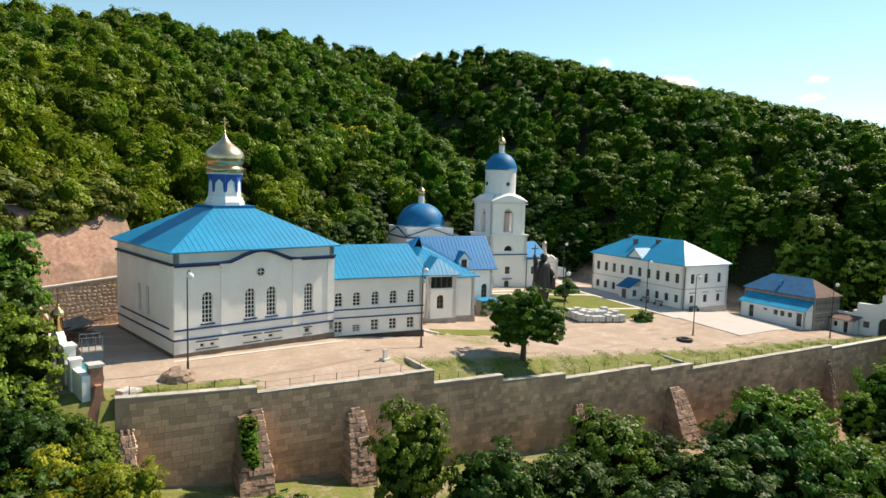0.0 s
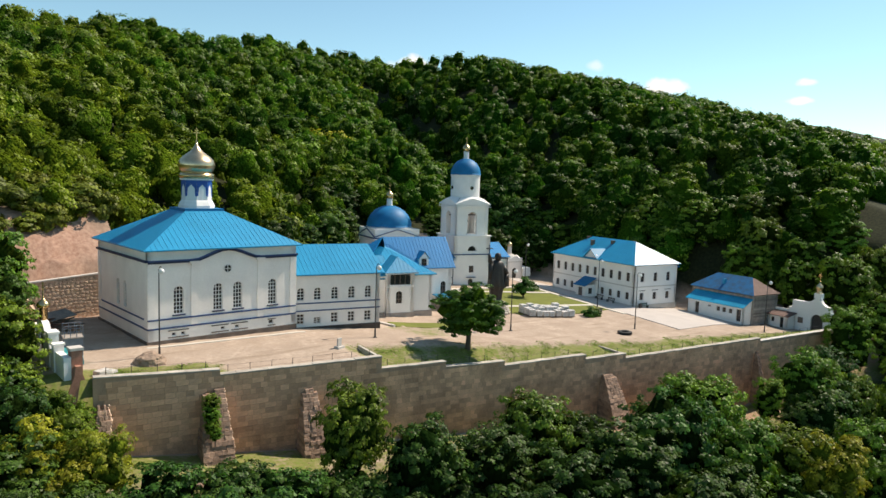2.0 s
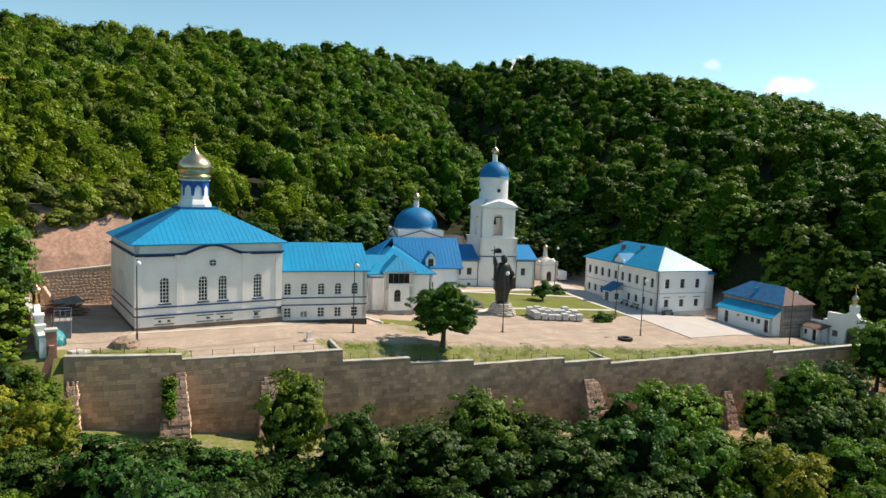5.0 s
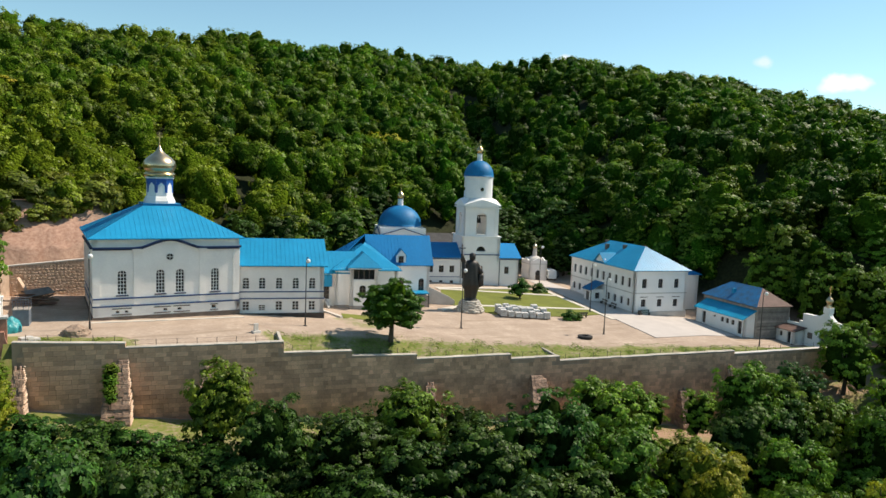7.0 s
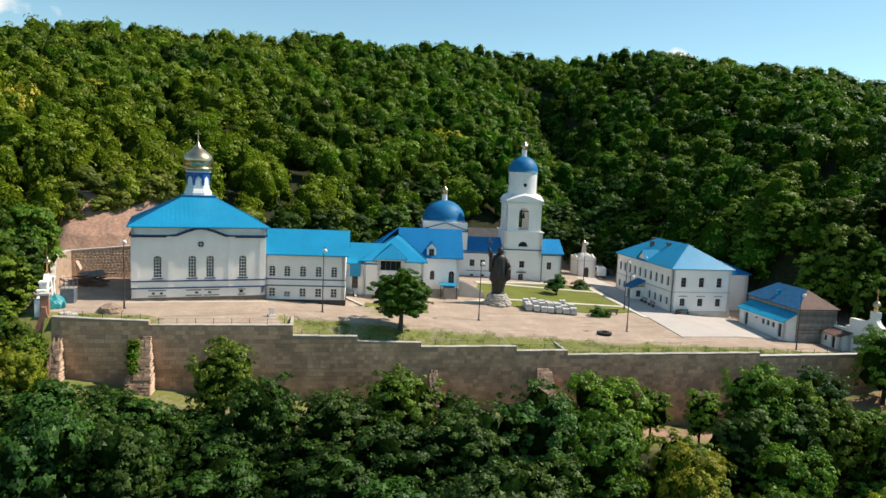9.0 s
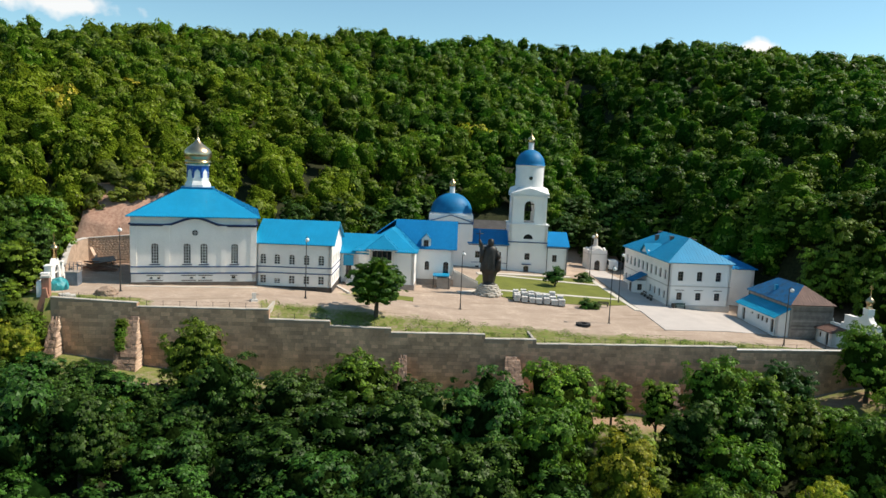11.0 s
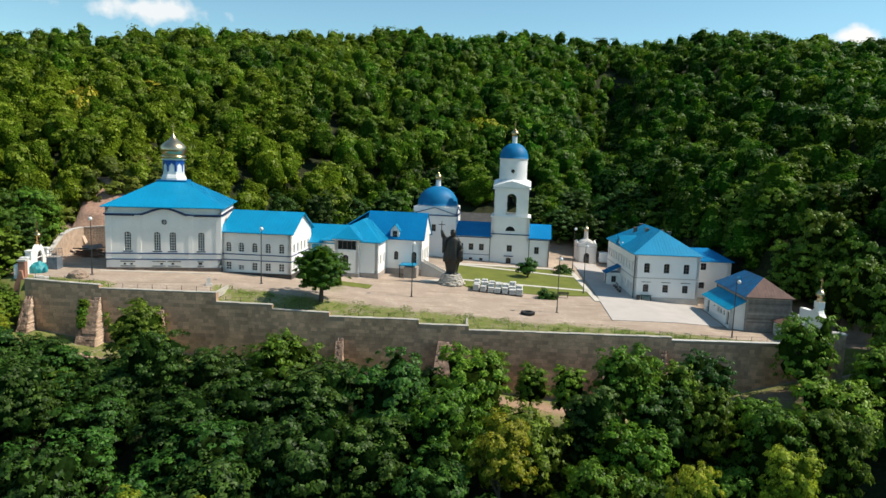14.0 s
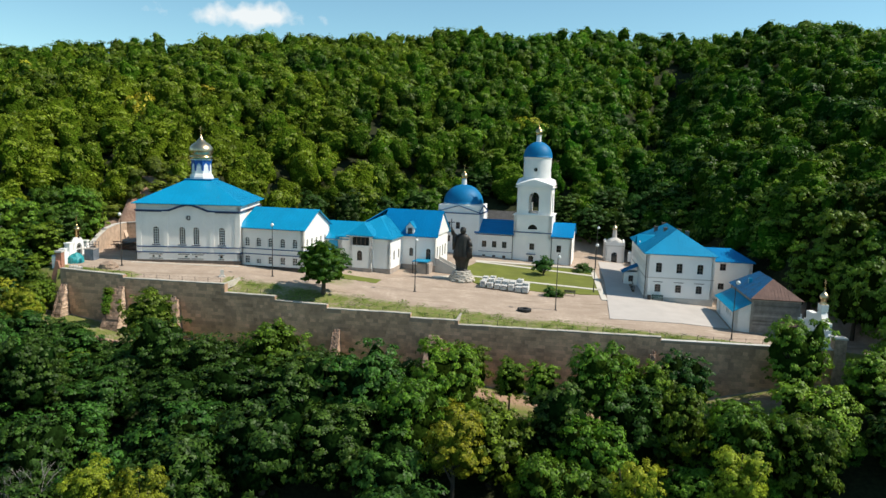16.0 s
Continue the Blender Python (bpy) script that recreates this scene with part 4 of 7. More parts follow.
def rough_grass():
    """Tufts and weeds along the court's edge and the lower terrace."""
    rng = np.random.default_rng(17)
    n = 140000
    x = rng.uniform(-7, 94, n)
    off = np.where(rng.random(n) < 0.8, rng.uniform(0.7, 6.5, n), -rng.uniform(0.3, 6, n))
    patch = np.sin(x * 0.9) + np.sin(x * 0.37 + off * 1.3) + np.sin(off * 2.1 + x * 0.2) + np.sin(x * 2.3 - off * 1.7)
    keep = (patch + rng.normal(0, 0.7, n) > -0.2) & ((x > 17.5) | (off < 0) | (x < 4) & (off < 3.4)) & (rng.random(n) < np.clip(1.3 - np.abs(off) / 6.5, 0.06, 1))
    x, off = x[keep], off[keep]
    y = wall_y(x) + off
    z = land(x, y)
    h = rng.uniform(0.04, 0.105, len(x)) * np.where(rng.random(len(x)) < 0.01, 2.0, 1)
    a = rng.uniform(0, 2 * np.pi, len(x))
    w = h * 0.55
    base = np.stack([x, y, z - 0.03], -1)
    side_ = np.stack([np.cos(a), np.sin(a), np.zeros_like(a)], -1) * w[:, None]
    lean = rng.normal(0, 0.9, (len(x), 3)) * h[:, None]
    tip = base + np.stack([np.zeros_like(h), np.zeros_like(h), h * 0.7], -1) + lean * [1, 1, 0]
    v = np.stack([base - side_, base + side_, tip + side_ * 0.7, tip - side_ * 0.6], 1)
    me = leaf_mesh("grass_tufts", v.reshape(-1, 3), np.arange(4 * len(x)).reshape(-1, 4), rng.uniform(0.2, 0.9, len(x)), M_TUFT)
    tagged(new("grass_tufts", me), "rough grass and weeds along the court's edge", "grass", kind="stuff")


M_TUFT = leaf_mat("rough_grass_blades", (0.13, 0.18, 0.035), (0.23, 0.35, 0.05), 0.5)
rough_grass()


# ---- the retaining wall ----
def retaining_wall():
    wall = thing("retaining_wall", 0, 0, 0, 0, "long stepped retaining wall of brown sandstone blocks", "wall", kind="structure")
    ux, uy = 0.97812, -0.20806
    ang = math.degrees(math.atan2(uy, ux))
    x0, x1 = -7.66, 97.0
    length = (x1 - x0) / ux
    base = pose(x0, float(wall_y(x0)), 0, 0, 0, ang)

    def s_of(x):
        return (x - x0) / ux
    # body behind the stones, with its stepped top
    bm = bmesh.new()
    ring = [(0, 0, -17), (length, 0, -17)] + [(s_of(x), 0, z - 0.12) for x, z in reversed(WALL_STEPS)]
    ring[1] = (s_of(97.0), 0, -17)
    prism(bm, ring, (0, 1.0, 0))
    bmesh.ops.transform(bm, matrix=base, verts=bm.verts)
    part("wall_body", bm, M_MORTAR, wall, "mortar core of the wall")
    # coping slabs, one run to a step
    pairs = list(zip(WALL_STEPS[::2], WALL_STEPS[1::2]))
    for (xa, za), (xb, zb) in pairs:
        a, b = s_of(xa), s_of(xb)
        n = max(1, round((b - a) / 1.5))
        for i in range(n):
            p, q = a + (b - a) * i / n + 0.01, a + (b - a) * (i + 1) / n - 0.01
            zp, zq = za + (zb - za) * i / n, za + (zb - za) * (i + 1) / n
            j = random.uniform(-0.03, 0.02)
            bm = bmesh.new()
            prism(bm, [(p, -0.09, zp - 0.10 + j), (q, -0.09, zq - 0.10 + j), (q, -0.09, zq + j), (p, -0.09, zp + j)], (0, 0.75, 0))
            bmesh.ops.transform(bm, matrix=base, verts=bm.verts)
            part("coping_slab", bm, M_CAP if xa < 76 else M_COPING, wall, "pale coping slab" if i == 0 else "")
    for x in (17.6, 50.5):
        top = float(wall_top(x - 0.3))
        bm = boxes((s_of(x) - 0.3, s_of(x), 0.66, 5.2, top - 0.9, top - 0.02))
        bmesh.ops.transform(bm, matrix=base, verts=bm.verts)
        part("return_kerb", bm, M_CAP, wall, "pale kerb running back from the wall")
    end = s_of(97.0)
    for dims, mt, lab in (((end - 0.2, end + 1.2, -0.3, 1.1, -11.0, -3.1), M_RUBBLE, "square stone end pier"), ((end - 0.3, end + 1.3, -0.4, 1.2, -3.1, -2.92), M_COPING, "pale pier cap")):
        bm = boxes(dims)
        bmesh.ops.transform(bm, matrix=base, verts=bm.verts)
        part("end_pier" if mt == M_RUBBLE else "pier_cap", bm, mt, wall, lab)
    # blocks: each a slightly proud stone with chamfered edges
    rng = random.Random(8)
    shapes = []
    for w in (0.5, 0.66, 0.84, 1.08):
        h, e = 0.487, 0.022
        bm = bmesh.new()
        back = [bm.verts.new(p) for p in ((0, 0.0, 0), (w, 0, 0), (w, 0, h), (0, 0, h))]
        front = [bm.verts.new(p) for p in ((e, -0.038, e), (w - e, -0.03, e), (w - e, -0.04, h - e), (e, -0.03, h - e))]
        bm.faces.new(front)
        for i in range(4):
            j = (i + 1) % 4
            bm.faces.new((back[i], back[j], front[j], front[i]))
        shapes.append((w, mesh_of(bm, "block", M_STONE)))
    singles, rest_v, rest_f = 0, [], []
    z = -0.62
    while z > -16:
        s = rng.uniform(-0.5, 0.0)
        while s < length:
            w, me = shapes[rng.randrange(4)]
            x = x0 + (s + w / 2) * ux
            top = min(float(wall_top(x0 + max(s, 0) * ux)), float(wall_top(x0 + (s + w) * ux)))
            foot = float(wall_foot(x)) - 0.6
            if s > 0 and s + w < length and z + 0.5 < top - 0.1 and z > foot:
                push = rng.uniform(-0.02, 0.012)
                m = base @ Matrix.Translation((s, push, z))
                if -7 < x < 16 and z > -6.6 and singles < 300:
                    again("block", me, wall, m)
                    singles += 1
                else:
                    k = len(rest_v)
                    rest_v += [tuple(m @ v.co) for v in me.vertices]
                    rest_f += [[k + i for i in p.vertices] for p in me.polygons]
            s += w + 0.009
        z -= 0.495
    me = bpy.data.meshes.new("blocks")
    me.from_pydata(rest_v, [], rest_f)
    me.materials.append(M_STONE_REST)
    ob = new("blocks", me)
    ob.parent = wall
    tagged(ob, "brown sandstone blocks", kind="stuff")
    return wall, base


WALL, WALL_BASE = retaining_wall()


def buttress(x, top, out, width, label, spine=False):
    """A leaning pier of rubble against the retaining wall."""
    y = float(wall_y(x))
    foot = float(wall_foot(x)) - 0.8
    h = top - foot
    ob = thing("buttress", x, y, foot, math.degrees(math.atan2(-0.208, 0.978)), label, "buttress", "buttresses")
    rng = random.Random(int(x * 10))
    n = max(8, int(h / 0.36))
    core = bmesh.new()
    prism(core, [(-width / 2 + 0.2, -out * 0.92, 0), (width / 2 - 0.2, -out * 0.92, 0), (width * 0.29 - 0.12, -0.2, h - 0.3), (-width * 0.29 + 0.12, -0.2, h - 0.3)], (0, 0.5, 0))
    prism(core, [(-width / 2 + 0.2, -out * 0.92, 0), (-width / 2 + 0.2, -0.05, 0), (-width * 0.29 + 0.12, -0.05, h - 0.3), (-width * 0.29 + 0.12, -0.3, h - 0.3)], (width * 0.55, 0, 0))
    part("core", core, M_MORTAR, ob, "mortar core")
    for i in range(n):
        z0, z1 = h * i / n, h * (i + 1) / n
        reach = out * (1 - (i + 0.4) / n) ** 0.8 + 0.35
        w = width / 2 * (1 - 0.42 * (i / n) ** 1.4) + rng.uniform(-0.06, 0.06)
        k = rng.choice((3, 4, 5))
        cuts = [-w] + sorted(-w + 2 * w * (j + rng.uniform(-0.25, 0.25)) / k for j in range(1, k)) + [w]
        for u0, u1 in zip(cuts, cuts[1:]):
            if i == n - 1 and rng.random() < 0.5:
                continue
            p, e, dz = rng.uniform(-0.05, 0.05), rng.uniform(0.02, 0.045), rng.uniform(-0.025, 0.025)
            bm = bmesh.new()
            lean = out * 0.8 / n
            f0 = [(u0 + e, -reach + p, z0 + e + dz), (u1 - e, -reach + p + rng.uniform(-0.05, 0.05), z0 + e), (u1 - e, -reach + p + lean, z1 - e + dz), (u0 + e, -reach + p + lean, z1 - e)]
            f1 = [(u0, -reach + p + e, z0 + dz), (u1, -reach + p + e, z0), (u1, -reach + p + e + lean, z1 + dz), (u0, -reach + p + e + lean, z1)]
            f2 = [(u0, -0.07, z0 + dz), (u1, -0.07, z0), (u1, -0.07, z1 + dz), (u0, -0.07, z1)]
            rows = [[bm.verts.new(q) for q in f] for f in (f0, f1, f2)]
            bm.faces.new(rows[0])
            bm.faces.new(rows[2])
            for c0, c1 in zip(rows, rows[1:]):
                for c in range(4):
                    bm.faces.new((c0[c], c0[(c + 1) % 4], c1[(c + 1) % 4], c1[c]))
            part("stone", bm, M_RUBBLE, ob)
        # paler stones down the right edge imitate sunlight on that side
        if spine:
            for j in range(2):
                bm = bmesh.new()
                zz = z0 + (z1 - z0) * (0.25 + 0.5 * j)
                rr = out * (1 - zz / h) ** 0.8 + 0.3
                bmesh.ops.create_icosphere(bm, subdivisions=1, radius=1, matrix=pose(w + rng.uniform(-0.06, 0.06), -rr * 0.55, zz, 0, rng.uniform(-20, 20), 0) @ Matrix.Diagonal((rng.uniform(0.08, 0.13), rr * 0.55, (z1 - z0) * rng.uniform(0.24, 0.38), 1)))
                part("edge_stone", bm, M_BANK, ob, "edge stone paled to look sunlit" if i == 0 and j == 0 else "")
    return ob


buttress(68.6, -9.0, 2.2, 1.9, "dark rounded stone buttress above the slope")
buttress(1.6, -2.2, 2.8, 2.8, "leaning rubble buttress with grass growing on it", True)
buttress(10.2, -3.2, 2.6, 2.3, "leaning rubble buttress of pale stone")
buttress(47.6, -6.2, 3.6, 3.0, "slanting red-brown stone buttress")
buttress(-7.0, -2.4, 2.2, 1.4, "crumbling pale rubble buttress at the wall's end", True)
buttress(34.0, -6.3, 2.4, 1.5, "leaning rubble buttress half hidden by trees")
buttress(75.6, -6.2, 2.0, 1.0, "slanting stone buttress beside the arch")


# ---- domes and crosses ----
def orthodox_cross(parent, z, h, material, x=0, y=0):
    bm = bmesh.new()
    w = h * 0.035
    box(bm, x - w, x + w, y - w, y + w, z, z + h)
    box(bm, x - h * 0.27, x + h * 0.27, y - w, y + w, z + h * 0.62, z + h * 0.68)
    box(bm, x - h * 0.15, x + h * 0.15, y - w, y + w, z + h * 0.8, z + h * 0.85)
    bmesh.ops.create_uvsphere(bm, u_segments=12, v_segments=8, radius=h * 0.085, matrix=Matrix.Translation((x, y, z)))
    return part("cross", bm, material, parent, "gilded cross")


def onion(r, z, h):
    """Rows of an onion dome of greatest radius r that starts at z."""
    prof = [(0.70, 0.0), (0.90, 0.09), (0.99, 0.2), (1.0, 0.28), (0.93, 0.4), (0.76, 0.51), (0.55, 0.6), (0.36, 0.68), (0.22, 0.76), (0.12, 0.85), (0.06, 0.93), (0.0, 1.0)]
    return [(r * a, z + h * b) for a, b in prof]


def half_dome(r, z, h, rows=10):
    return [(r * math.cos(math.pi / 2 * i / rows), z + h * math.sin(math.pi / 2 * i / rows)) for i in range(rows + 1)]


# ---- the large church ----
def big_church():
    W, D, H = 16.4, 15.6, 9.2
    ob = thing("church", 0, 0, -0.1, 0, "large white plastered church with blue hipped roof and gold onion dome", "church")
    win = [(c, 1.0, 2.62, 5.45, 0.5) for c in (3.05, 7.2, 9.4, 13.5)]
    vents = [(2.55, 0.42, 0.42, 0.78, 0), (3.5, 0.42, 0.42, 0.78, 0), (7.75, 0.5, 0.45, 0.8, 0), (9.35, 0.5, 0.45, 0.8, 0), (13.35, 0.6, 0.42, 0.9, 0)]
    m = side(0, 0, 0)
    bm = bmesh.new()
    panel(bm, m, W, -0.9, H, win + vents)
    part("wall", bm, M_PLASTER_OLD, ob, "aged white plaster front wall")
    for h in win:
        window(ob, m, h, 3, 7)
    for h in vents:
        window(ob, m, h, 1, 1, 0.15)
    for c, w, *_ in win:
        strip(ob, "window_sill", m, [(c - w / 2 - 0.16, c + w / 2 + 0.16, -0.12, 0.0, 2.46, 2.6)], M_NAVY, "dark window sill")
    # hood of stone over each basement vent and frame panels
    for c, w in ((3.0, 2.1), (7.4, 1.9), (9.6, 1.9), (13.4, 0.95)):
        strip(ob, "vent_hood", m, [(c - w / 2, c + w / 2, -0.07, 0.0, 0.93, 1.03)], M_PLINTH)
        strip(ob, "vent_sill", m, [(c - w / 2, c + w / 2, -0.07, 0.0, 0.24, 0.34)], M_PLINTH)
    for x, y, turn, w, name in ((0, D, -90, D, "west"), (W, 0, 90, D, "east"), (W, D, 180, W, "north")):
        mm = side(x, y, turn)
        hs = [(w / 2 - 1.1, 0.95, 2.62, 5.4, 0.47), (w / 2 + 1.1, 0.95, 2.62, 5.4, 0.47)] if name == "west" else []
        plain_wall("wall", ob, mm, w, -0.9, H, hs, M_PLASTER_OLD, "aged white plaster side wall", 3, 7)
        strip(ob, "band", mm, [(0.0, w, -0.06, 0, 2.12, 2.28)], M_BLUE, "blue string course")
        strip(ob, "band", mm, [(0.0, w, -0.08, 0, 1.22, 1.38)], M_BLUE, "blue string course")
        strip(ob, "plinth", mm, [(-0.1, w + 0.1, -0.12, -0.002, -0.9, 0.05)], M_PLINTH, "stained stone plinth")
        strip(ob, "cornice", mm, [(0, w, -0.26, 0, 7.95, 8.17)], M_NAVY, "dark blue cornice")
        strip(ob, "pilaster", mm, [(0.0, 0.9, -0.07, -0.003, 1.4, 8.0)], M_PLASTER_OLD)
        strip(ob, "pilaster", mm, [(w - 0.9, w, -0.07, -0.003, 1.4, 8.0)], M_PLASTER_OLD)
    strip(ob, "band", m, [(0, W, -0.12, 0, 2.12, 2.28)], M_BLUE, "blue string course")
    strip(ob, "band", m, [(0, W, -0.1, 0, 1.22, 1.38)], M_BLUE, "blue string course")
    strip(ob, "plinth", m, [(-0.1, W + 0.1, -0.14, -0.002, -0.9, 0.08)], M_PLINTH, "stained stone plinth")
    for a, b in ((0, 0.75), (4.3, 4.95), (11.65, 12.3), (W - 0.75, W)):
        strip(ob, "pilaster", m, [(a, b, -0.08, -0.003, 1.4, 7.95)], M_PLASTER_OLD)
    # the cornice swells into a gable over the middle
    prof = [(0, 8.02), (4.3, 8.02), (5.1, 8.1), (5.8, 8.36), (6.7, 8.72), (7.6, 9.0), (8.25, 9.08), (8.9, 9.0), (9.8, 8.72), (10.7, 8.36), (11.4, 8.1), (12.2, 8.02), (W, 8.02)]
    bm = bmesh.new()
    for (a, za), (b, zb) in zip(prof, prof[1:]):
        prism(bm, [(a, -0.3, za), (b, -0.3, zb), (b, -0.3, zb + 0.14), (a, -0.3, za + 0.14)], (0, 0.3, 0))
    part("cornice", bm, M_BLUE, ob, "blue cornice rising over the middle")
    bm = bmesh.new()
    for (a, za), (b, zb) in zip(prof, prof[1:]):
        prism(bm, [(a + 0.01, -0.2, za - 0.2), (b, -0.2, zb - 0.2), (b, -0.2, zb - 0.005), (a + 0.01, -0.2, za - 0.005)], (0, 0.195, 0))
    part("cornice_moulding", bm, M_NAVY, ob, "dark peeling moulding under the cornice")
    for a in (4.62, 11.97):
        strip(ob, "cornice_bracket", m, [(a - 0.5, a + 0.5, -0.3, -0.002, 7.72, 7.95), (a - 0.3, a + 0.3, -0.2, -0.002, 7.5, 7.72)], M_PLASTER_OLD)
    # oculus
    bm = bmesh.new()
    outer = [(8.25 + 0.46 * math.cos(2 * math.pi * i / 24), 6.95 + 0.46 * math.sin(2 * math.pi * i / 24)) for i in range(24)]
    inner = [(8.25 + 0.37 * math.cos(2 * math.pi * i / 24), 6.95 + 0.37 * math.sin(2 * math.pi * i / 24)) for i in range(24)]
    for i in range(24):
        j = (i + 1) % 24
        prism(bm, [(outer[i][0], -0.08, outer[i][1]), (outer[j][0], -0.08, outer[j][1]), (inner[j][0], -0.08, inner[j][1]), (inner[i][0], -0.08, inner[i][1])], (0, 0.09, 0))
    box(bm, 8.21, 8.29, -0.05, -0.01, 6.6, 7.3)
    box(bm, 7.9, 8.6, -0.052, -0.012, 6.91, 6.99)
    oc = part("round_window", bm, M_FRAME, ob, "small round window with a cross bar")
    bm = bmesh.new()
    prism(bm, [(x, -0.02, z) for x, z in inner], (0, 0.018, 0))
    part("pane", bm, M_GLASS, oc)
    # roof
    o, cx, cy, k, zt = 0.55, W / 2, D / 2, 2.1, 12.75
    e = [(-o, -o, H), (W + o, -o, H), (W + o, D + o, H), (-o, D + o, H)]
    t = [(cx - k, cy - k, zt), (cx + k, cy - k, zt), (cx + k, cy + k, zt), (cx - k, cy + k, zt)]
    bm = bmesh.new()
    for i in range(4):
        j = (i + 1) % 4
        slope(bm, [e[i], e[j], t[j], t[i]])
    part("roof", bm, M_ROOF, ob, "blue standing-seam hipped roof")
    strip(ob, "roof_curb", pose(0, 0, 0), [(cx - k - 0.12, cx + k + 0.12, cy - k - 0.12, cy + k + 0.12, zt - 0.15, zt + 0.22)], M_DOME, "dark blue curb")
    bm = bmesh.new()
    lathe(bm, [(1.95, zt + 0.22), (1.95, zt + 0.5), (1.75, zt + 0.9), (1.62, zt + 1.1), (1.62, zt + 3.3), (1.8, zt + 3.35), (1.8, zt + 3.5)], cx, cy, 8, 0.5)
    dr = part("drum", bm, M_WHITE, ob, "white eight-sided drum")
    for i in range(8):
        bm = bmesh.new()
        a = 2 * math.pi * i / 8
        mm = Matrix.Translation((cx, cy, 0)) @ Matrix.Rotation(a, 4, "Z")
        half, rad = 1.62 * math.sin(math.pi / 8), 1.62 * math.cos(math.pi / 8) + 0.02
        z1, z0 = zt + 3.3, zt + 1.5
        pts = [(rad, -half, z1), (rad, -half, z0), (rad, -half * 0.72, z0 + 0.1), (rad, -half * 0.62, z0 + 0.95), (rad, 0, z0 + 1.35), (rad, half * 0.62, z0 + 0.95), (rad, half * 0.72, z0 + 0.1), (rad, half, z0), (rad, half, z1)]
        vv = [bm.verts.new(mm @ Vector(p)) for p in pts]
        bm.faces.new(vv)
        part("drum_paint", bm, M_BLUE_BRIGHT, dr, "bright blue painted upper drum")
    bm = bmesh.new()
    lathe(bm, [(1.8, zt + 3.5), (1.95, zt + 3.65), (1.95, zt + 3.9), (1.75, zt + 4.05), (1.7, zt + 4.15)], cx, cy, 32)
    part("gold_ring", bm, M_GOLD, ob, "gilded ring", True)
    bm = bmesh.new()
    lathe(bm, [(1.7, zt + 4.0)] + onion(2.0, zt + 4.05, 3.6), cx, cy, 40)
    part("onion_dome", bm, M_SILVER, ob, "gilded onion dome", True)
    orthodox_cross(ob, zt + 7.6, 1.5, M_GOLD, cx, cy)


big_church()


# ---- the wing beside it ----
def wing():
    W, D, H = 11.0, 11.2, 6.9
    ob = thing("wing", 16.25, 0.85, -1.3, -15, "two-storey white wing with a blue gabled metal roof", "building")
    m = side(0, 0, 0)
    xs = (0.75, 2.75, 4.85, 6.95, 9.05)
    up = [(x + 0.45, 0.85, 3.75, 5.2, 0.42) for x in xs]
    low = [(x + 0.45, 0.85, 0.95, 1.9 + (0.25 if i != 1 else -0.2), 0.0) for i, x in enumerate(xs)]
    bm = bmesh.new()
    panel(bm, m, W, -0.9, H, up + low)
    part("wall", bm, M_PLASTER_OLD, ob, "aged white plaster front wall")
    for h in up:
        window(ob, m, h, 2, 4)
    for h in low:
        window(ob, m, h, 2, 3)
    me = side(W, 0, 90)
    gx = [1.6, 3.5, 5.4, 7.3, 9.2]
    hs = [(x, 0.8, 3.75, 5.2, 0.4) for x in gx] + [(x, 0.8, 0.95, 2.1, 0.0) for x in gx]
    bm = bmesh.new()
    panel(bm, me, D, -0.9, H, hs)
    part("wall", bm, M_PLASTER, ob, "white plaster gable wall")
    for h in hs:
        window(ob, me, h, 2, 4)
    for x, y, turn, w in ((0, D, -90, D), (W, D, 180, W)):
        plain_wall("wall", ob, side(x, y, turn), w, -0.9, H, [], M_PLASTER_OLD)
    for mm, w in ((m, W), (me, D)):
        strip(ob, "band", mm, [(0, w, -0.06, 0, 3.32, 3.46)], M_BLUE, "blue string course")
        strip(ob, "band", mm, [(0, w, -0.08, 0, 2.45, 2.58)], M_BLUE, "blue string course")
        strip(ob, "plinth", mm, [(-0.08, w + 0.08, -0.12, -0.002, -0.9, 0.62)], M_DAMP, "dark stained plinth")
    o, rz = 0.45, 9.75
    bm = bmesh.new()
    slope(bm, [(-0.2, -o, H - 0.1), (W + o, -o, H - 0.1), (W + o, D / 2, rz), (-0.2, D / 2, rz)])
    slope(bm, [(W + o, D + o, H - 0.1), (-0.2, D + o, H - 0.1), (-0.2, D / 2, rz), (W + o, D / 2, rz)])
    part("roof", bm, M_ROOF, ob, "blue standing-seam gabled roof")
    bm = bmesh.new()
    prism(bm, [(W - 0.3, 0, H), (W - 0.3, D, H), (W - 0.3, D / 2, rz - 0.25)], (0.3, 0, 0))
    part("gable", bm, M_WHITE, ob, "white boarded gable")
    strip(ob, "gutter", m, [(0, W, -0.3, -0.1, H - 0.2, H - 0.08)], M_BLUE, "blue eaves gutter")
    bm = bmesh.new()
    tube(bm, (0.15, -0.12, 0.2), (0.15, -0.12, H - 0.2), 0.06)
    part("downpipe", bm, M_IRON, ob, "dark downpipe")


wing()
A17 = -17.0


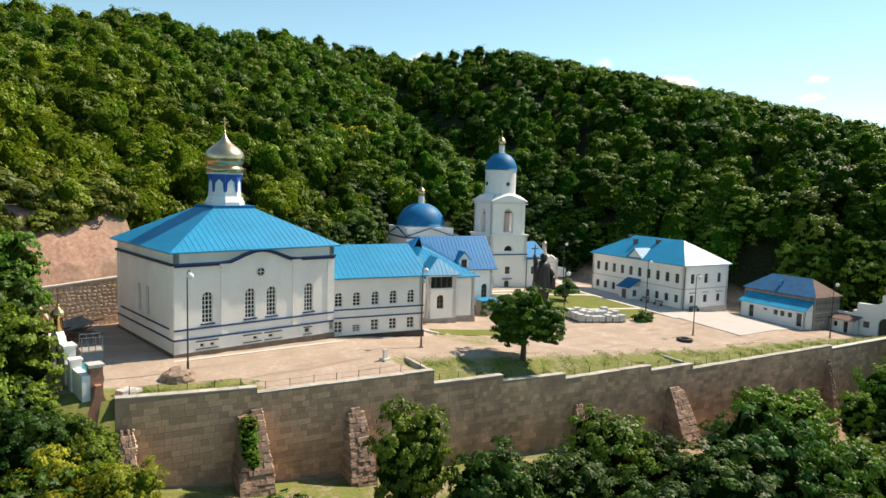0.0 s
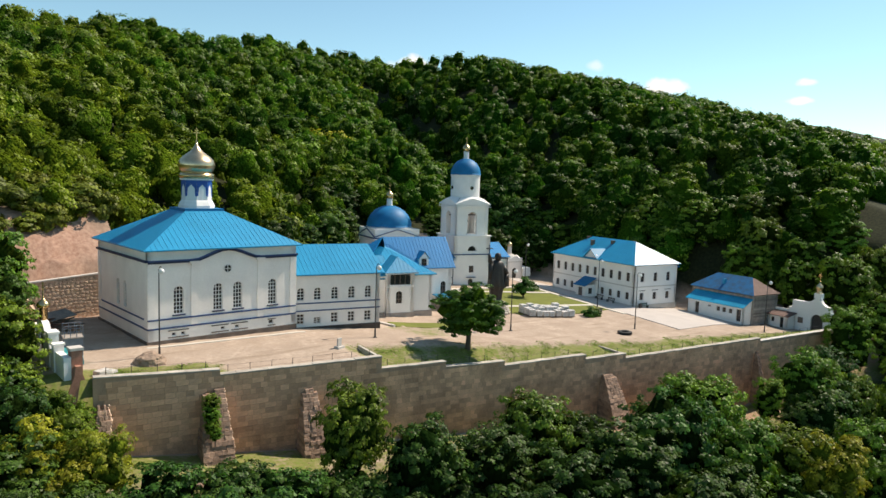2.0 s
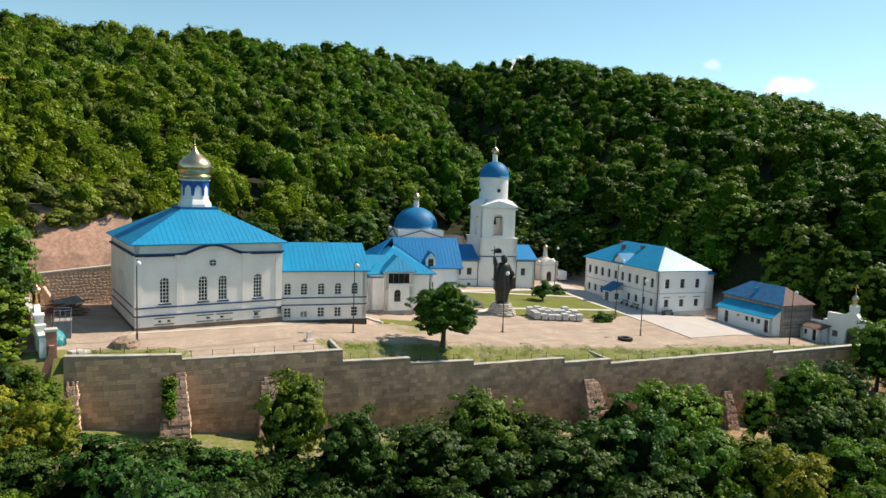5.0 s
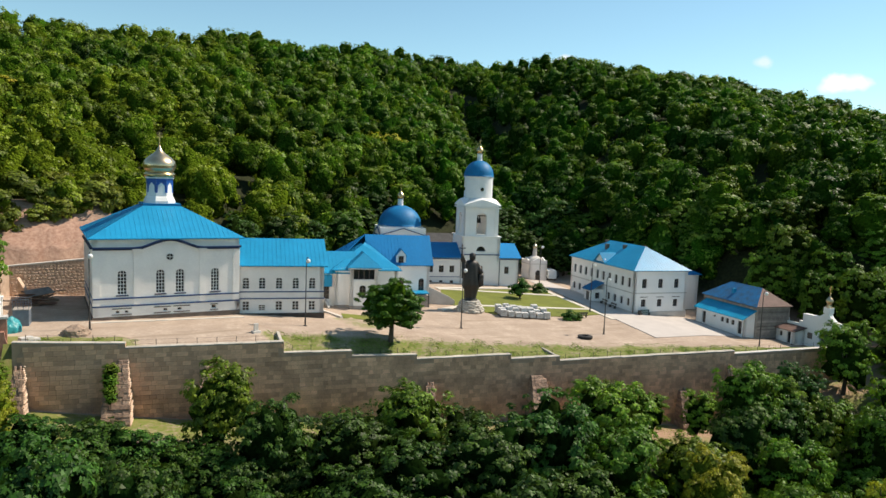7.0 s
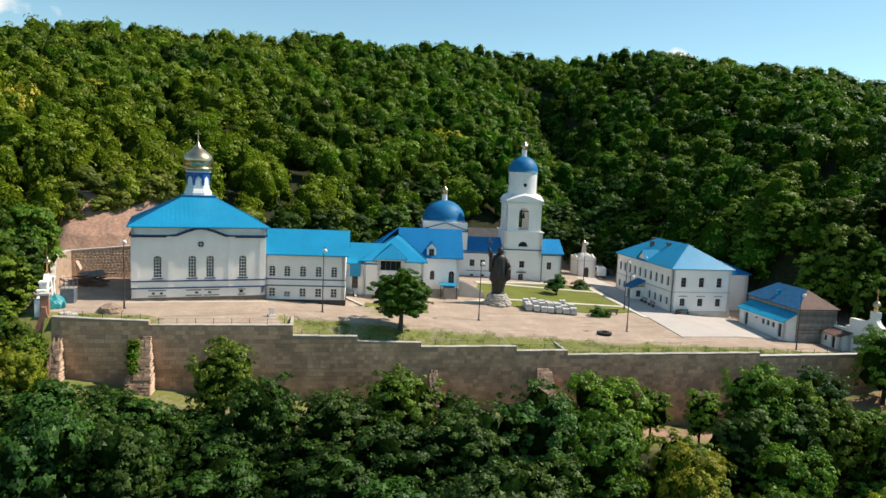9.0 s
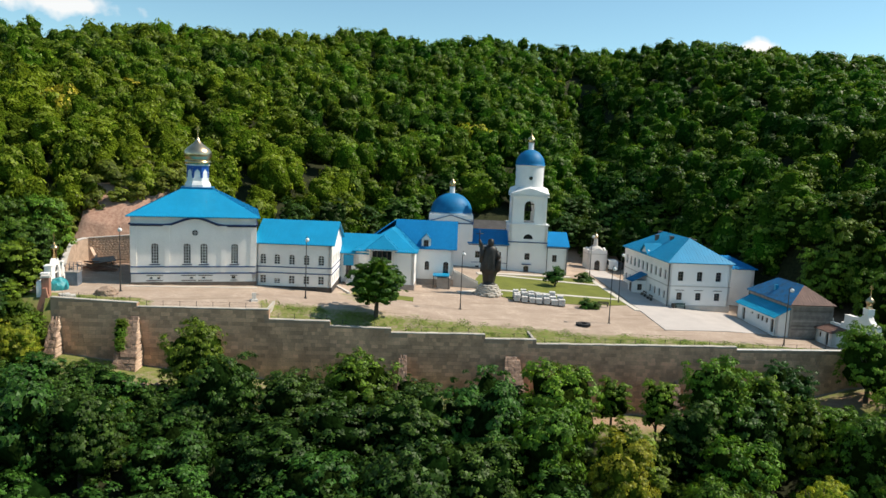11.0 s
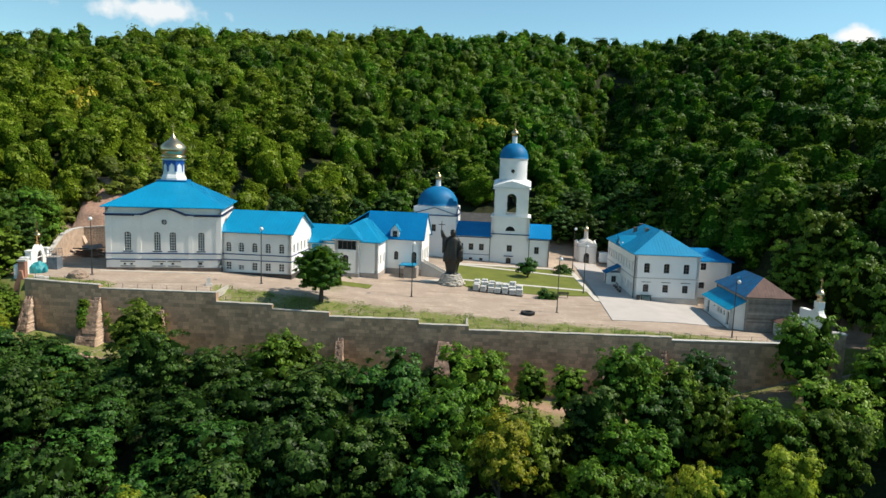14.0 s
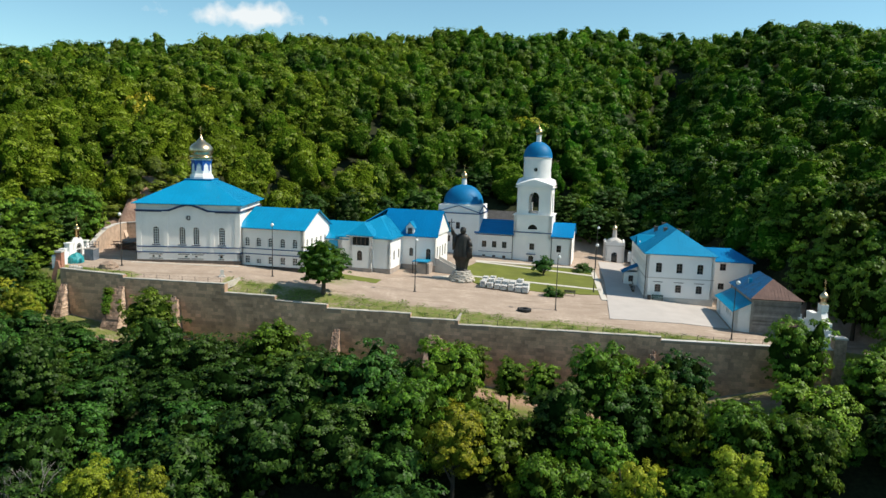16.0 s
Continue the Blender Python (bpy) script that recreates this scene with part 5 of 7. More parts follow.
# ---- the refectory with its porch tower ----
def refectory():
    ob = thing("refectory", 31.75, 6.63, -2.4, A17, "white two-storey refectory with blue roofs and a glazed porch tower", "building")
    z0, H = -0.8, 6.3
    W, D = 9.25, 6.6          # front block
    m = side(0, 0, 0)
    plain_wall("wall", ob, m, W, z0, H, [(8.2, 0.7, 2.2, 3.9, 0.35)][:0], M_PLASTER)
    hs = [(2.2, 0.75, 2.2, 3.9, 0.37), (4.8, 0.75, 2.2, 3.9, 0.37)]
    plain_wall("wall", ob, side(W, 0, 90), D, z0, H, hs[:2], M_PLASTER, "", 2, 4, M_FRAME_DARK)
    plain_wall("wall", ob, side(0, D, -90), D, z0, H, [], M_PLASTER)
    strip(ob, "plinth", m, [(-0.06, W + 0.06, -0.1, -0.002, z0, 0.9)], M_PLINTH_PALE, "brown stone plinth")
    strip(ob, "plinth", side(W, 0, 90), [(0.0, D, -0.1, -0.002, z0, 0.9)], M_PLINTH_PALE, "brown stone plinth")
    # porch tower
    pa, pb, out = 2.15, 6.2, 0.75
    mp = side(pa, -out, 0)
    pw = pb - pa
    plain_wall("porch_wall", ob, mp, pw, z0, 4.55, [(1.85, 0.95, 2.15, 3.9, 0.45)], M_PLASTER, "white porch wall with an arched window", 2, 3, M_FRAME_DARK)
    plain_wall("porch_wall", ob, mp, pw, 4.55, 6.55, [(2.02, 3.1, 4.75, 6.25, 0.0)], M_PLASTER, "glazed porch storey", 4, 1, M_FRAME_DARK)
    for x, t in ((pa, -90), (pb, 90)):
        plain_wall("porch_wall", ob, side(x, 0 if t < 0 else -out, t), out, z0, 6.55, [], M_PLASTER)
    strip(ob, "cornice", mp, [(-0.08, pw + 0.08, -0.1, 0, 4.42, 4.58)], M_PLASTER)
    strip(ob, "plinth", mp, [(-0.06, pw + 0.06, -0.1, -0.002, z0, 0.9)], M_PLINTH_PALE, "brown stone plinth")
    # back range, to the right
    bx, by, bw, bd = W + 0.001, D, 6.2, 9.0
    mb = side(bx - 0.0, by, 0)
    hb = [(1.75, 0.75, 2.4, 3.9, 0.37), (4.9, 0.9, 1.7, 3.9, 0.45), (2.0, 0.7, 0.2, 0.8, 0)]
    plain_wall("wall", ob, mb, bw, z0, H, hb[:2], M_PLASTER, "", 2, 3, M_FRAME_DARK)
    mr = side(bx + bw, by, 90)
    plain_wall("wall", ob, mr, bd, z0, H, [(1.4, 0.8, 2.0, 4.2, 0.4), (3.3, 0.8, 2.0, 4.2, 0.4), (5.2, 0.8, 2.0, 4.2, 0.4), (7.1, 0.8, 2.0, 4.2, 0.4)], M_PLASTER, "", 2, 4, M_FRAME_DARK)
    plain_wall("wall", ob, side(bx + bw, by + bd, 180), bx + bw, z0, H, [], M_PLASTER)
    plain_wall("wall", ob, side(0, by + bd, -90), bd, z0, H, [], M_PLASTER)
    strip(ob, "plinth", mb, [(0, bw + 0.06, -0.1, -0.002, z0, 0.9)], M_PLINTH_PALE, "brown stone plinth")
    # roofs: main ridge along the range, front block hipped, porch with its own gable
    R = 10.45
    ry = D + bd / 2 - 1.0
    xr = bx + bw
    o = 0.5
    bm = bmesh.new()
    slope(bm, [(5.4, D - o, H - 0.25), (xr + o, D - o, H - 0.25), (xr + o, ry, R), (5.4, ry, R)])
    slope(bm, [(xr + o, D + bd + o, H - 0.25), (3.0, D + bd + o, H - 0.25), (5.4, ry, R), (xr + o, ry, R)])
    slope(bm, [(-o, D + bd + o, H - 0.25), (-o, 2.5, H - 0.25), (5.4, ry, R)])
    slope(bm, [(-o, D + bd + o, H - 0.25), (5.4, ry, R), (3.0, D + bd + o, H - 0.25)][::-1])
    part("main_roof", bm, M_ROOF_DARK, ob, "deep blue standing-seam main roof")
    bm = bmesh.new()
    a = (4.8, 7.4, 9.1)
    slope(bm, [(-o, -o, H - 0.2), (W + o, -o, H - 0.2), a])
    slope(bm, [(W + o, -o, H - 0.2), (W + o, D + 1.5, H - 0.2), (5.6, ry, 9.4), a])
    slope(bm, [(-o, D + 3, H - 0.2), (-o, -o, H - 0.2), a, (4.8, ry, 9.1)])
    part("front_roof", bm, M_ROOF, ob, "blue hipped roof over the front block")
    bm = bmesh.new()
    pc = (pa + pb) / 2
    ph, pt = 6.5, 8.5
    slope(bm, [(pa - 0.45, -out - 0.5, ph), (pb + 0.45, -out - 0.5, ph), (pc, 0.7, pt)])
    slope(bm, [(pb + 0.45, -out - 0.5, ph), (pb + 0.45, 1.5, ph), (pc, 3.4, pt), (pc, 0.7, pt)])
    slope(bm, [(pa - 0.45, 1.5, ph), (pa - 0.45, -out - 0.5, ph), (pc, 0.7, pt), (pc, 3.4, pt)])
    part("porch_roof", bm, M_ROOF, ob, "blue porch roof")
    strip(ob, "fascia", mp, [(-0.4, pw + 0.4, -0.5, -0.42, 6.3, 6.47)], M_WHITE, "white fascia board")
    bm = bmesh.new()
    prism(bm, [(xr + 0.1, D, H), (xr + 0.1, D + bd, H), (xr + 0.1, ry, R - 0.3)], (0.2, 0, 0))
    part("gable", bm, M_WHITE, ob, "white gable")
    # dormer
    dx = bx + 1.5
    bm = boxes((dx - 0.75, dx + 0.75, D - 0.15, D + 2.2, H - 0.3, H + 1.3))
    prism(bm, [(dx - 0.75, D - 0.15, H + 1.3), (dx + 0.75, D - 0.15, H + 1.3), (dx, D - 0.15, H + 2.1)], (0, 2.5, 0))
    dm = part("dormer", bm, M_WHITE, ob, "white gabled dormer")
    bm = bmesh.new()
    slope(bm, [(dx + 0.95, D - 0.4, H + 1.15), (dx + 0.95, D + 2.6, H + 1.15), (dx, D + 2.6, H + 2.25), (dx, D - 0.4, H + 2.25)], 0.08)
    slope(bm, [(dx - 0.95, D + 2.6, H + 1.15), (dx - 0.95, D - 0.4, H + 1.15), (dx, D - 0.4, H + 2.25), (dx, D + 2.6, H + 2.25)], 0.08)
    part("dormer_roof", bm, M_ROOF, dm)
    window(ob, side(0, D - 0.2, 0), (dx, 0.8, H - 0.1, H + 1.15, 0.4), 2, 2, 0.0, M_FRAME_DARK)
    # entrance canopy and steps
    strip(ob, "canopy", mb, [(2.9, 5.6, -3.2, -0.4, 1.9, 2.05)], M_ROOF, "small flat blue canopy")
    strip(ob, "canopy_post", mb, [(2.95, 3.07, -3.15, -3.03, -0.8, 1.9)], M_IRON)
    strip(ob, "canopy_post", mb, [(5.43, 5.55, -3.15, -3.03, -0.8, 1.9)], M_IRON)
    strip(ob, "entrance_room", mb, [(3.6, 5.8, -2.6, -0.003, -0.9, 1.6)], M_PLINTH_PALE)
    bm = bmesh.new()
    for i in range(9):
        box(bm, xr + 0.05 + i * 0.42, xr + 0.47 + i * 0.42, D + 0.2, D + 2.4, -0.9, 1.7 - i * 0.2)
    part("steps", bm, M_COPING, ob, "stone steps")
    for y in (D + 0.05, D + 2.42):
        bm = bmesh.new()
        prism(bm, [(xr + 0.02, y, -0.9), (xr + 4.3, y, -0.9), (xr + 4.3, y, 0.4), (xr + 0.02, y, 2.4)], (0, 0.15, 0))
        part("parapet", bm, M_COPING, ob, "pale stair parapet")


refectory()


def link_range():
    """The low range between wing and refectory."""
    ob = thing("link_range", 26.5, 8.5, -1.7, -16, "low white linking range with a blue roof, set back", "building")
    plain_wall("wall", ob, side(0, 0, 0), 7.5, -0.8, 5.0, [(4.4, 0.9, 1.0, 2.9, 0)], M_PLASTER_OLD, "", 2, 3, M_FRAME_DARK)
    plain_wall("wall", ob, side(7.5, 8, 180), 7.5, -0.8, 5.0, [], M_PLASTER_OLD)
    bm = bmesh.new()
    slope(bm, [(-2, -0.5, 4.9), (9, -0.5, 4.9), (9, 4, 7.6), (-2, 4, 7.6)])
    slope(bm, [(9, 8.5, 4.9), (-2, 8.5, 4.9), (-2, 4, 7.6), (9, 4, 7.6)])
    part("roof", bm, M_ROOF, ob, "blue metal roof")
    strip(ob, "gateway", side(0, 0, 0), [(3.6, 5.2, -0.3, -0.05, 2.9, 4.6)], M_ROOF, "blue panel over the doorway")


link_range()


# ---- the old church with the blue dome ----
def dome_church():
    s = 8.6
    cx, cy = 55.1, 32.8
    a = radians(A17)
    ox, oy = cx - (s / 2) * math.cos(a) + (s / 2) * math.sin(a), cy - (s / 2) * math.sin(a) - (s / 2) * math.cos(a)
    ob = thing("dome_church", ox, oy, -2.6, A17, "old white church with a large blue hemispherical dome", "church")
    H = 9.6
    hs = [(2.2, 0.85, 5.6, 7.0, 0), (4.2, 0.85, 5.6, 7.0, 0), (2.2, 0.85, 2.9, 4.2, 0)]
    plain_wall("wall", ob, side(0, 0, 0), s, -0.8, H, hs, M_PLASTER, "", 2, 2, M_FRAME_DARK)
    plain_wall("wall", ob, side(s, 0, 90), s, -0.8, H, [], M_PLASTER)
    plain_wall("wall", ob, side(0, s, -90), s, -0.8, H, [], M_PLASTER)
    plain_wall("wall", ob, side(s, s, 180), s, -0.8, H, [], M_PLASTER)
    for mm in (side(0, 0, 0), side(s, 0, 90), side(0, s, -90)):
        strip(ob, "cornice", mm, [(-0.15, s + 0.15, -0.18, 0, 8.75, 8.95)], M_BLUE, "blue cornice")
        strip(ob, "pilaster", mm, [(0, 0.6, -0.08, -0.003, 0, 8.75)], M_PLASTER)
        strip(ob, "pilaster", mm, [(s - 0.6, s, -0.08, -0.003, 0, 8.75)], M_PLASTER)
        for p, q in (((-0.1, 9.0), (s / 2, 10.35)), ((s / 2, 10.35), (s + 0.1, 9.0))):
            bm = bmesh.new()
            prism(bm, [(p[0], -0.15, p[1]), (q[0], -0.15, q[1]), (q[0], -0.15, q[1] + 0.14), (p[0], -0.15, p[1] + 0.14)], (0, 0.16, 0))
            bmesh.ops.transform(bm, matrix=mm, verts=bm.verts)
            part("pediment_edge", bm, M_BLUE, ob, "blue pediment moulding")
        bm = bmesh.new()
        prism(bm, [(0, 0.02, H - 0.02), (s, 0.02, H - 0.02), (s, 0.02, 10.5), (0, 0.02, 10.5)], (0, 0.4, 0))
        bmesh.ops.transform(bm, matrix=mm, verts=bm.verts)
        part("attic", bm, M_PLASTER, ob)
    strip(ob, "roof_deck", pose(0, 0, 0), [(0.3, s - 0.3, 0.3, s - 0.3, 9.5, 10.3)], M_PLASTER)
    bm = bmesh.new()
    lathe(bm, [(4.2, 10.2), (4.2, 10.75)], s / 2, s / 2, 40)
    part("drum", bm, M_WHITE, ob, "low white drum", False)
    bm = bmesh.new()
    lathe(bm, [(4.3, 10.68)] + half_dome(4.15, 10.75, 3.85, 12), s / 2, s / 2, 48)
    part("dome", bm, M_DOME, ob, "deep blue metal dome", True)
    bm = bmesh.new()
    lathe(bm, [(0.62, 14.4), (0.55, 14.7), (0.5, 15.7), (0.62, 15.8)], s / 2, s / 2, 12)
    part("lantern", bm, M_WHITE, ob, "slim white lantern")
    bm = bmesh.new()
    lathe(bm, onion(0.75, 15.8, 1.9), s / 2, s / 2, 24)
    part("onion_dome", bm, M_GOLD, ob, "small gilded onion dome", True)
    orthodox_cross(ob, 17.65, 1.1, M_GOLD, s / 2, s / 2)


dome_church()


# ---- bell tower and the low range it stands in ----
def bell_tower():
    W, D, H = 19.4, 8.6, 5.85
    # its front right corner is known
    rx, ry = 76.0, 21.95
    a = radians(A17)
    ob = thing("bell_tower_range", rx - W * math.cos(a), ry - W * math.sin(a), -3.3, A17, "white two-storey range with a blue roof", "building")
    m = side(0, 0, 0)
    up = [(1.75 + i * 2.08, 0.95, 2.9, 4.2, 0) for i in range(3)] + [(11.5, 1.0, 2.9, 4.2, 0), (16.9, 0.9, 2.7, 4.1, 0)]
    low = [(1.75 + i * 2.08, 0.65, 0.5, 1.35, 0) for i in range(3)]
    door = [(11.4, 1.0, -0.1, 1.7, 0.3)]
    bm = bmesh.new()
    panel(bm, m, W, -0.8, H, up + low + door)
    part("wall", bm, M_PLASTER, ob, "white plaster front wall")
    for h in up + low:
        window(ob, m, h, 2, 2, 0.2, M_FRAME_DARK)
    window(ob, m, door[0], 2, 2, 0.25, M_FRAME_DARK)
    strip(ob, "door_hood", m, [(10.5, 12.3, -0.4, 0, 1.95, 2.1)], M_BLUE, "small door hood")
    plain_wall("wall", ob, side(W, 0, 90), D, -0.8, H, [(2.6, 0.7, 3.0, 4.2, 0), (5.4, 0.7, 3.0, 4.2, 0)], M_PLASTER, "", 2, 2, M_FRAME_DARK)
    plain_wall("wall", ob, side(0, D, -90), D, -0.8, H, [], M_PLASTER)
    plain_wall("wall", ob, side(W, D, 180), W, -0.8, H, [], M_PLASTER)
    strip(ob, "band", m, [(0, 7.6, -0.05, 0, 2.0, 2.1)], M_BLUE, "thin blue string course")
    strip(ob, "cornice", m, [(-0.1, 7.7, -0.15, 0, 5.45, 5.6)], M_BLUE, "blue cornice")
    strip(ob, "cornice", m, [(15.3, W + 0.1, -0.15, 0, 5.45, 5.6)], M_BLUE, "blue cornice")
    o, rz = 0.4, 8.3
    for x0, x1 in ((-0.3, 7.9), (15.2, W + 0.3)):
        bm = bmesh.new()
        slope(bm, [(x0, -o, H), (x1, -o, H), (x1, D / 2, rz), (x0, D / 2, rz)])
        slope(bm, [(x1, D + o, H), (x0, D + o, H), (x0, D / 2, rz), (x1, D / 2, rz)])
        part("roof", bm, M_ROOF_DARK, ob, "deep blue metal roof")
    bm = bmesh.new()
    prism(bm, [(W - 0.25, 0, H), (W - 0.25, D, H), (W - 0.25, D / 2, rz - 0.2)], (0.25, 0, 0))
    part("gable", bm, M_PLASTER, ob)
    for x in (7.6, 15.4, W - 0.12):
        bm = bmesh.new()
        tube(bm, (x, -0.1, 0.0), (x, -0.1, H - 0.3), 0.06)
        part("downpipe", bm, M_IRON, ob, "dark downpipe")

    t = thing("bell_tower", rx - W * math.cos(a), ry - W * math.sin(a), -3.3, A17, "white bell tower with an arched belfry and blue dome", "bell tower")
    a0, a1 = 7.7, 15.3
    tw = a1 - a0
    c = tw / 2
    mt = side(a0, -0.12, 0)

    def stage(x0, x1, y0, y1, z0, z1, hole=None, label=""):
        w, d = x1 - x0, y1 - y0
        for (x, y, turn, ww) in ((x0, y0, 0, w), (x1, y0, 90, d), (x1, y1, 180, w), (x0, y1, -90, d)):
            bm = bmesh.new()
            panel(bm, mt @ side(x, y, turn), ww, z0, z1, [(ww / 2, *hole)] if hole else [], 0.6, 0.6)
            part("stage_wall", bm, M_PLASTER, t, label)
    stage(0, tw, 0, tw, 5.2, 9.75, (1.9, 7.0, 8.0, 0.95))
    strip(t, "cornice", mt, [(-0.12, tw + 0.12, -0.15, 0, 6.3, 6.48)], M_BLUE, "thin blue cornice")
    strip(t, "lunette_shade", mt, [(c - 1.0, c + 1.0, 0.58, 0.62, 6.9, 8.1)], M_GLASS, "dark lunette")
    strip(t, "ledge", mt, [(-0.2, tw + 0.2, -0.2, tw + 0.2, 9.75, 9.95)], M_PLASTER, "moulded ledge")
    i0, i1 = 0.4, tw - 0.4
    stage(i0, i1, 0.4, tw - 0.4, 9.95, 15.9, (2.0, 10.2, 14.45, 1.0))
    strip(t, "ledge", mt, [(0.05, tw - 0.05, 0.05, tw - 0.05, 15.3, 15.45)], M_PLASTER, "moulded ledge")
    for u in (0.55, tw - 1.15):
        strip(t, "pilaster", mt, [(u, u + 0.6, 0.26, 0.398, 10.0, 15.3)], M_PLASTER)
    for turn in range(4):
        bm = bmesh.new()
        mm = mt @ Matrix.Translation((c, c, 0)) @ Matrix.Rotation(math.pi / 2 * turn, 4, "Z") @ Matrix.Translation((-c, -c, 0))
        v = [bm.verts.new(mm @ Vector(p)) for p in ((0.1, 0.1, 15.9), (tw - 0.1, 0.1, 15.9), (c + 1.0, 0.12, 16.75), (c, 0.12, 16.95), (c - 1.0, 0.12, 16.75))]
        w = [bm.verts.new(mm @ Vector(p)) for p in ((c + 1.8, c - 2.0, 17.2), (c, c - 2.2, 17.5), (c - 1.8, c - 2.0, 17.2))]
        bm.faces.new(v)
        bm.faces.new((v[2], v[1], w[0]))
        bm.faces.new((v[3], v[2], w[0], w[1]))
        bm.faces.new((v[4], v[3], w[1], w[2]))
        bm.faces.new((v[0], v[4], w[2]))
        part("gablet", bm, M_PLASTER, t, "white curved gablet")
    strip(t, "platform", mt, [(0.1, tw - 0.1, 0.1, tw - 0.1, 15.7, 15.9)], M_PLASTER)
    bm = bmesh.new()
    lathe(bm, [(2.78, 15.8), (2.78, 21.1), (2.9, 21.2), (2.9, 21.38)], 0, 0, 40)
    bmesh.ops.transform(bm, matrix=mt @ Matrix.Translation((c, c, 0)), verts=bm.verts)
    cyl = part("drum", bm, M_WHITE, t, "white cylindrical drum")
    for k in range(4):
        bm = bmesh.new()
        mm = mt @ Matrix.Translation((c, c, 18.9)) @ Matrix.Rotation(math.pi / 2 * k, 4, "Z")
        ring = [mm @ Vector((0.36 * math.cos(2 * math.pi * i / 20), -2.82, 0.36 * math.sin(2 * math.pi * i / 20))) for i in range(20)]
        prism(bm, ring, mm.to_3x3() @ Vector((0, 0.3, 0)))
        part("round_opening", bm, M_GLASS, cyl, "small dark round opening")
    bm = bmesh.new()
    lathe(bm, [(2.98, 21.38)] + half_dome(2.9, 21.42, 3.1, 12), 0, 0, 40)
    bmesh.ops.transform(bm, matrix=mt @ Matrix.Translation((c, c, 0)), verts=bm.verts)
    part("dome", bm, M_DOME, t, "deep blue metal dome", True)
    bm = bmesh.new()
    lathe(bm, [(0.58, 24.3), (0.5, 24.6), (0.5, 25.7), (0.62, 25.8)], 0, 0, 12)
    bmesh.ops.transform(bm, matrix=mt @ Matrix.Translation((c, c, 0)), verts=bm.verts)
    part("lantern", bm, M_WHITE, t, "slim white lantern")
    bm = bmesh.new()
    lathe(bm, onion(0.78, 25.8, 1.9), 0, 0, 24)
    bmesh.ops.transform(bm, matrix=mt @ Matrix.Translation((c, c, 0)), verts=bm.verts)
    part("onion_dome", bm, M_GOLD, t, "small gilded onion dome", True)
    q = mt @ Vector((c, c, 0))
    orthodox_cross(t, 27.6, 1.0, M_GOLD, q.x, q.y)
    # bells hanging in the belfry
    bm = bmesh.new()
    box(bm, 0.6, tw - 0.6, c - 0.08, c + 0.08, 13.6, 13.8)
    bmesh.ops.transform(bm, matrix=mt, verts=bm.verts)
    part("bell_beam", bm, M_IRON, t, "iron bell beam")
    for u, r in ((c - 0.6, 0.4), (c + 0.55, 0.33), (c, 0.5)):
        bm = bmesh.new()
        lathe(bm, [(r, 12.3), (r * 0.8, 12.5), (r * 0.6, 13.0), (r * 0.45, 13.3), (0.05, 13.6)], 0, 0, 16)
        bmesh.ops.transform(bm, matrix=mt @ Matrix.Translation((u, c, 0)), verts=bm.verts)
        part("bell", bm, M_BRONZE, t, "dark bronze bell", True)


bell_tower()


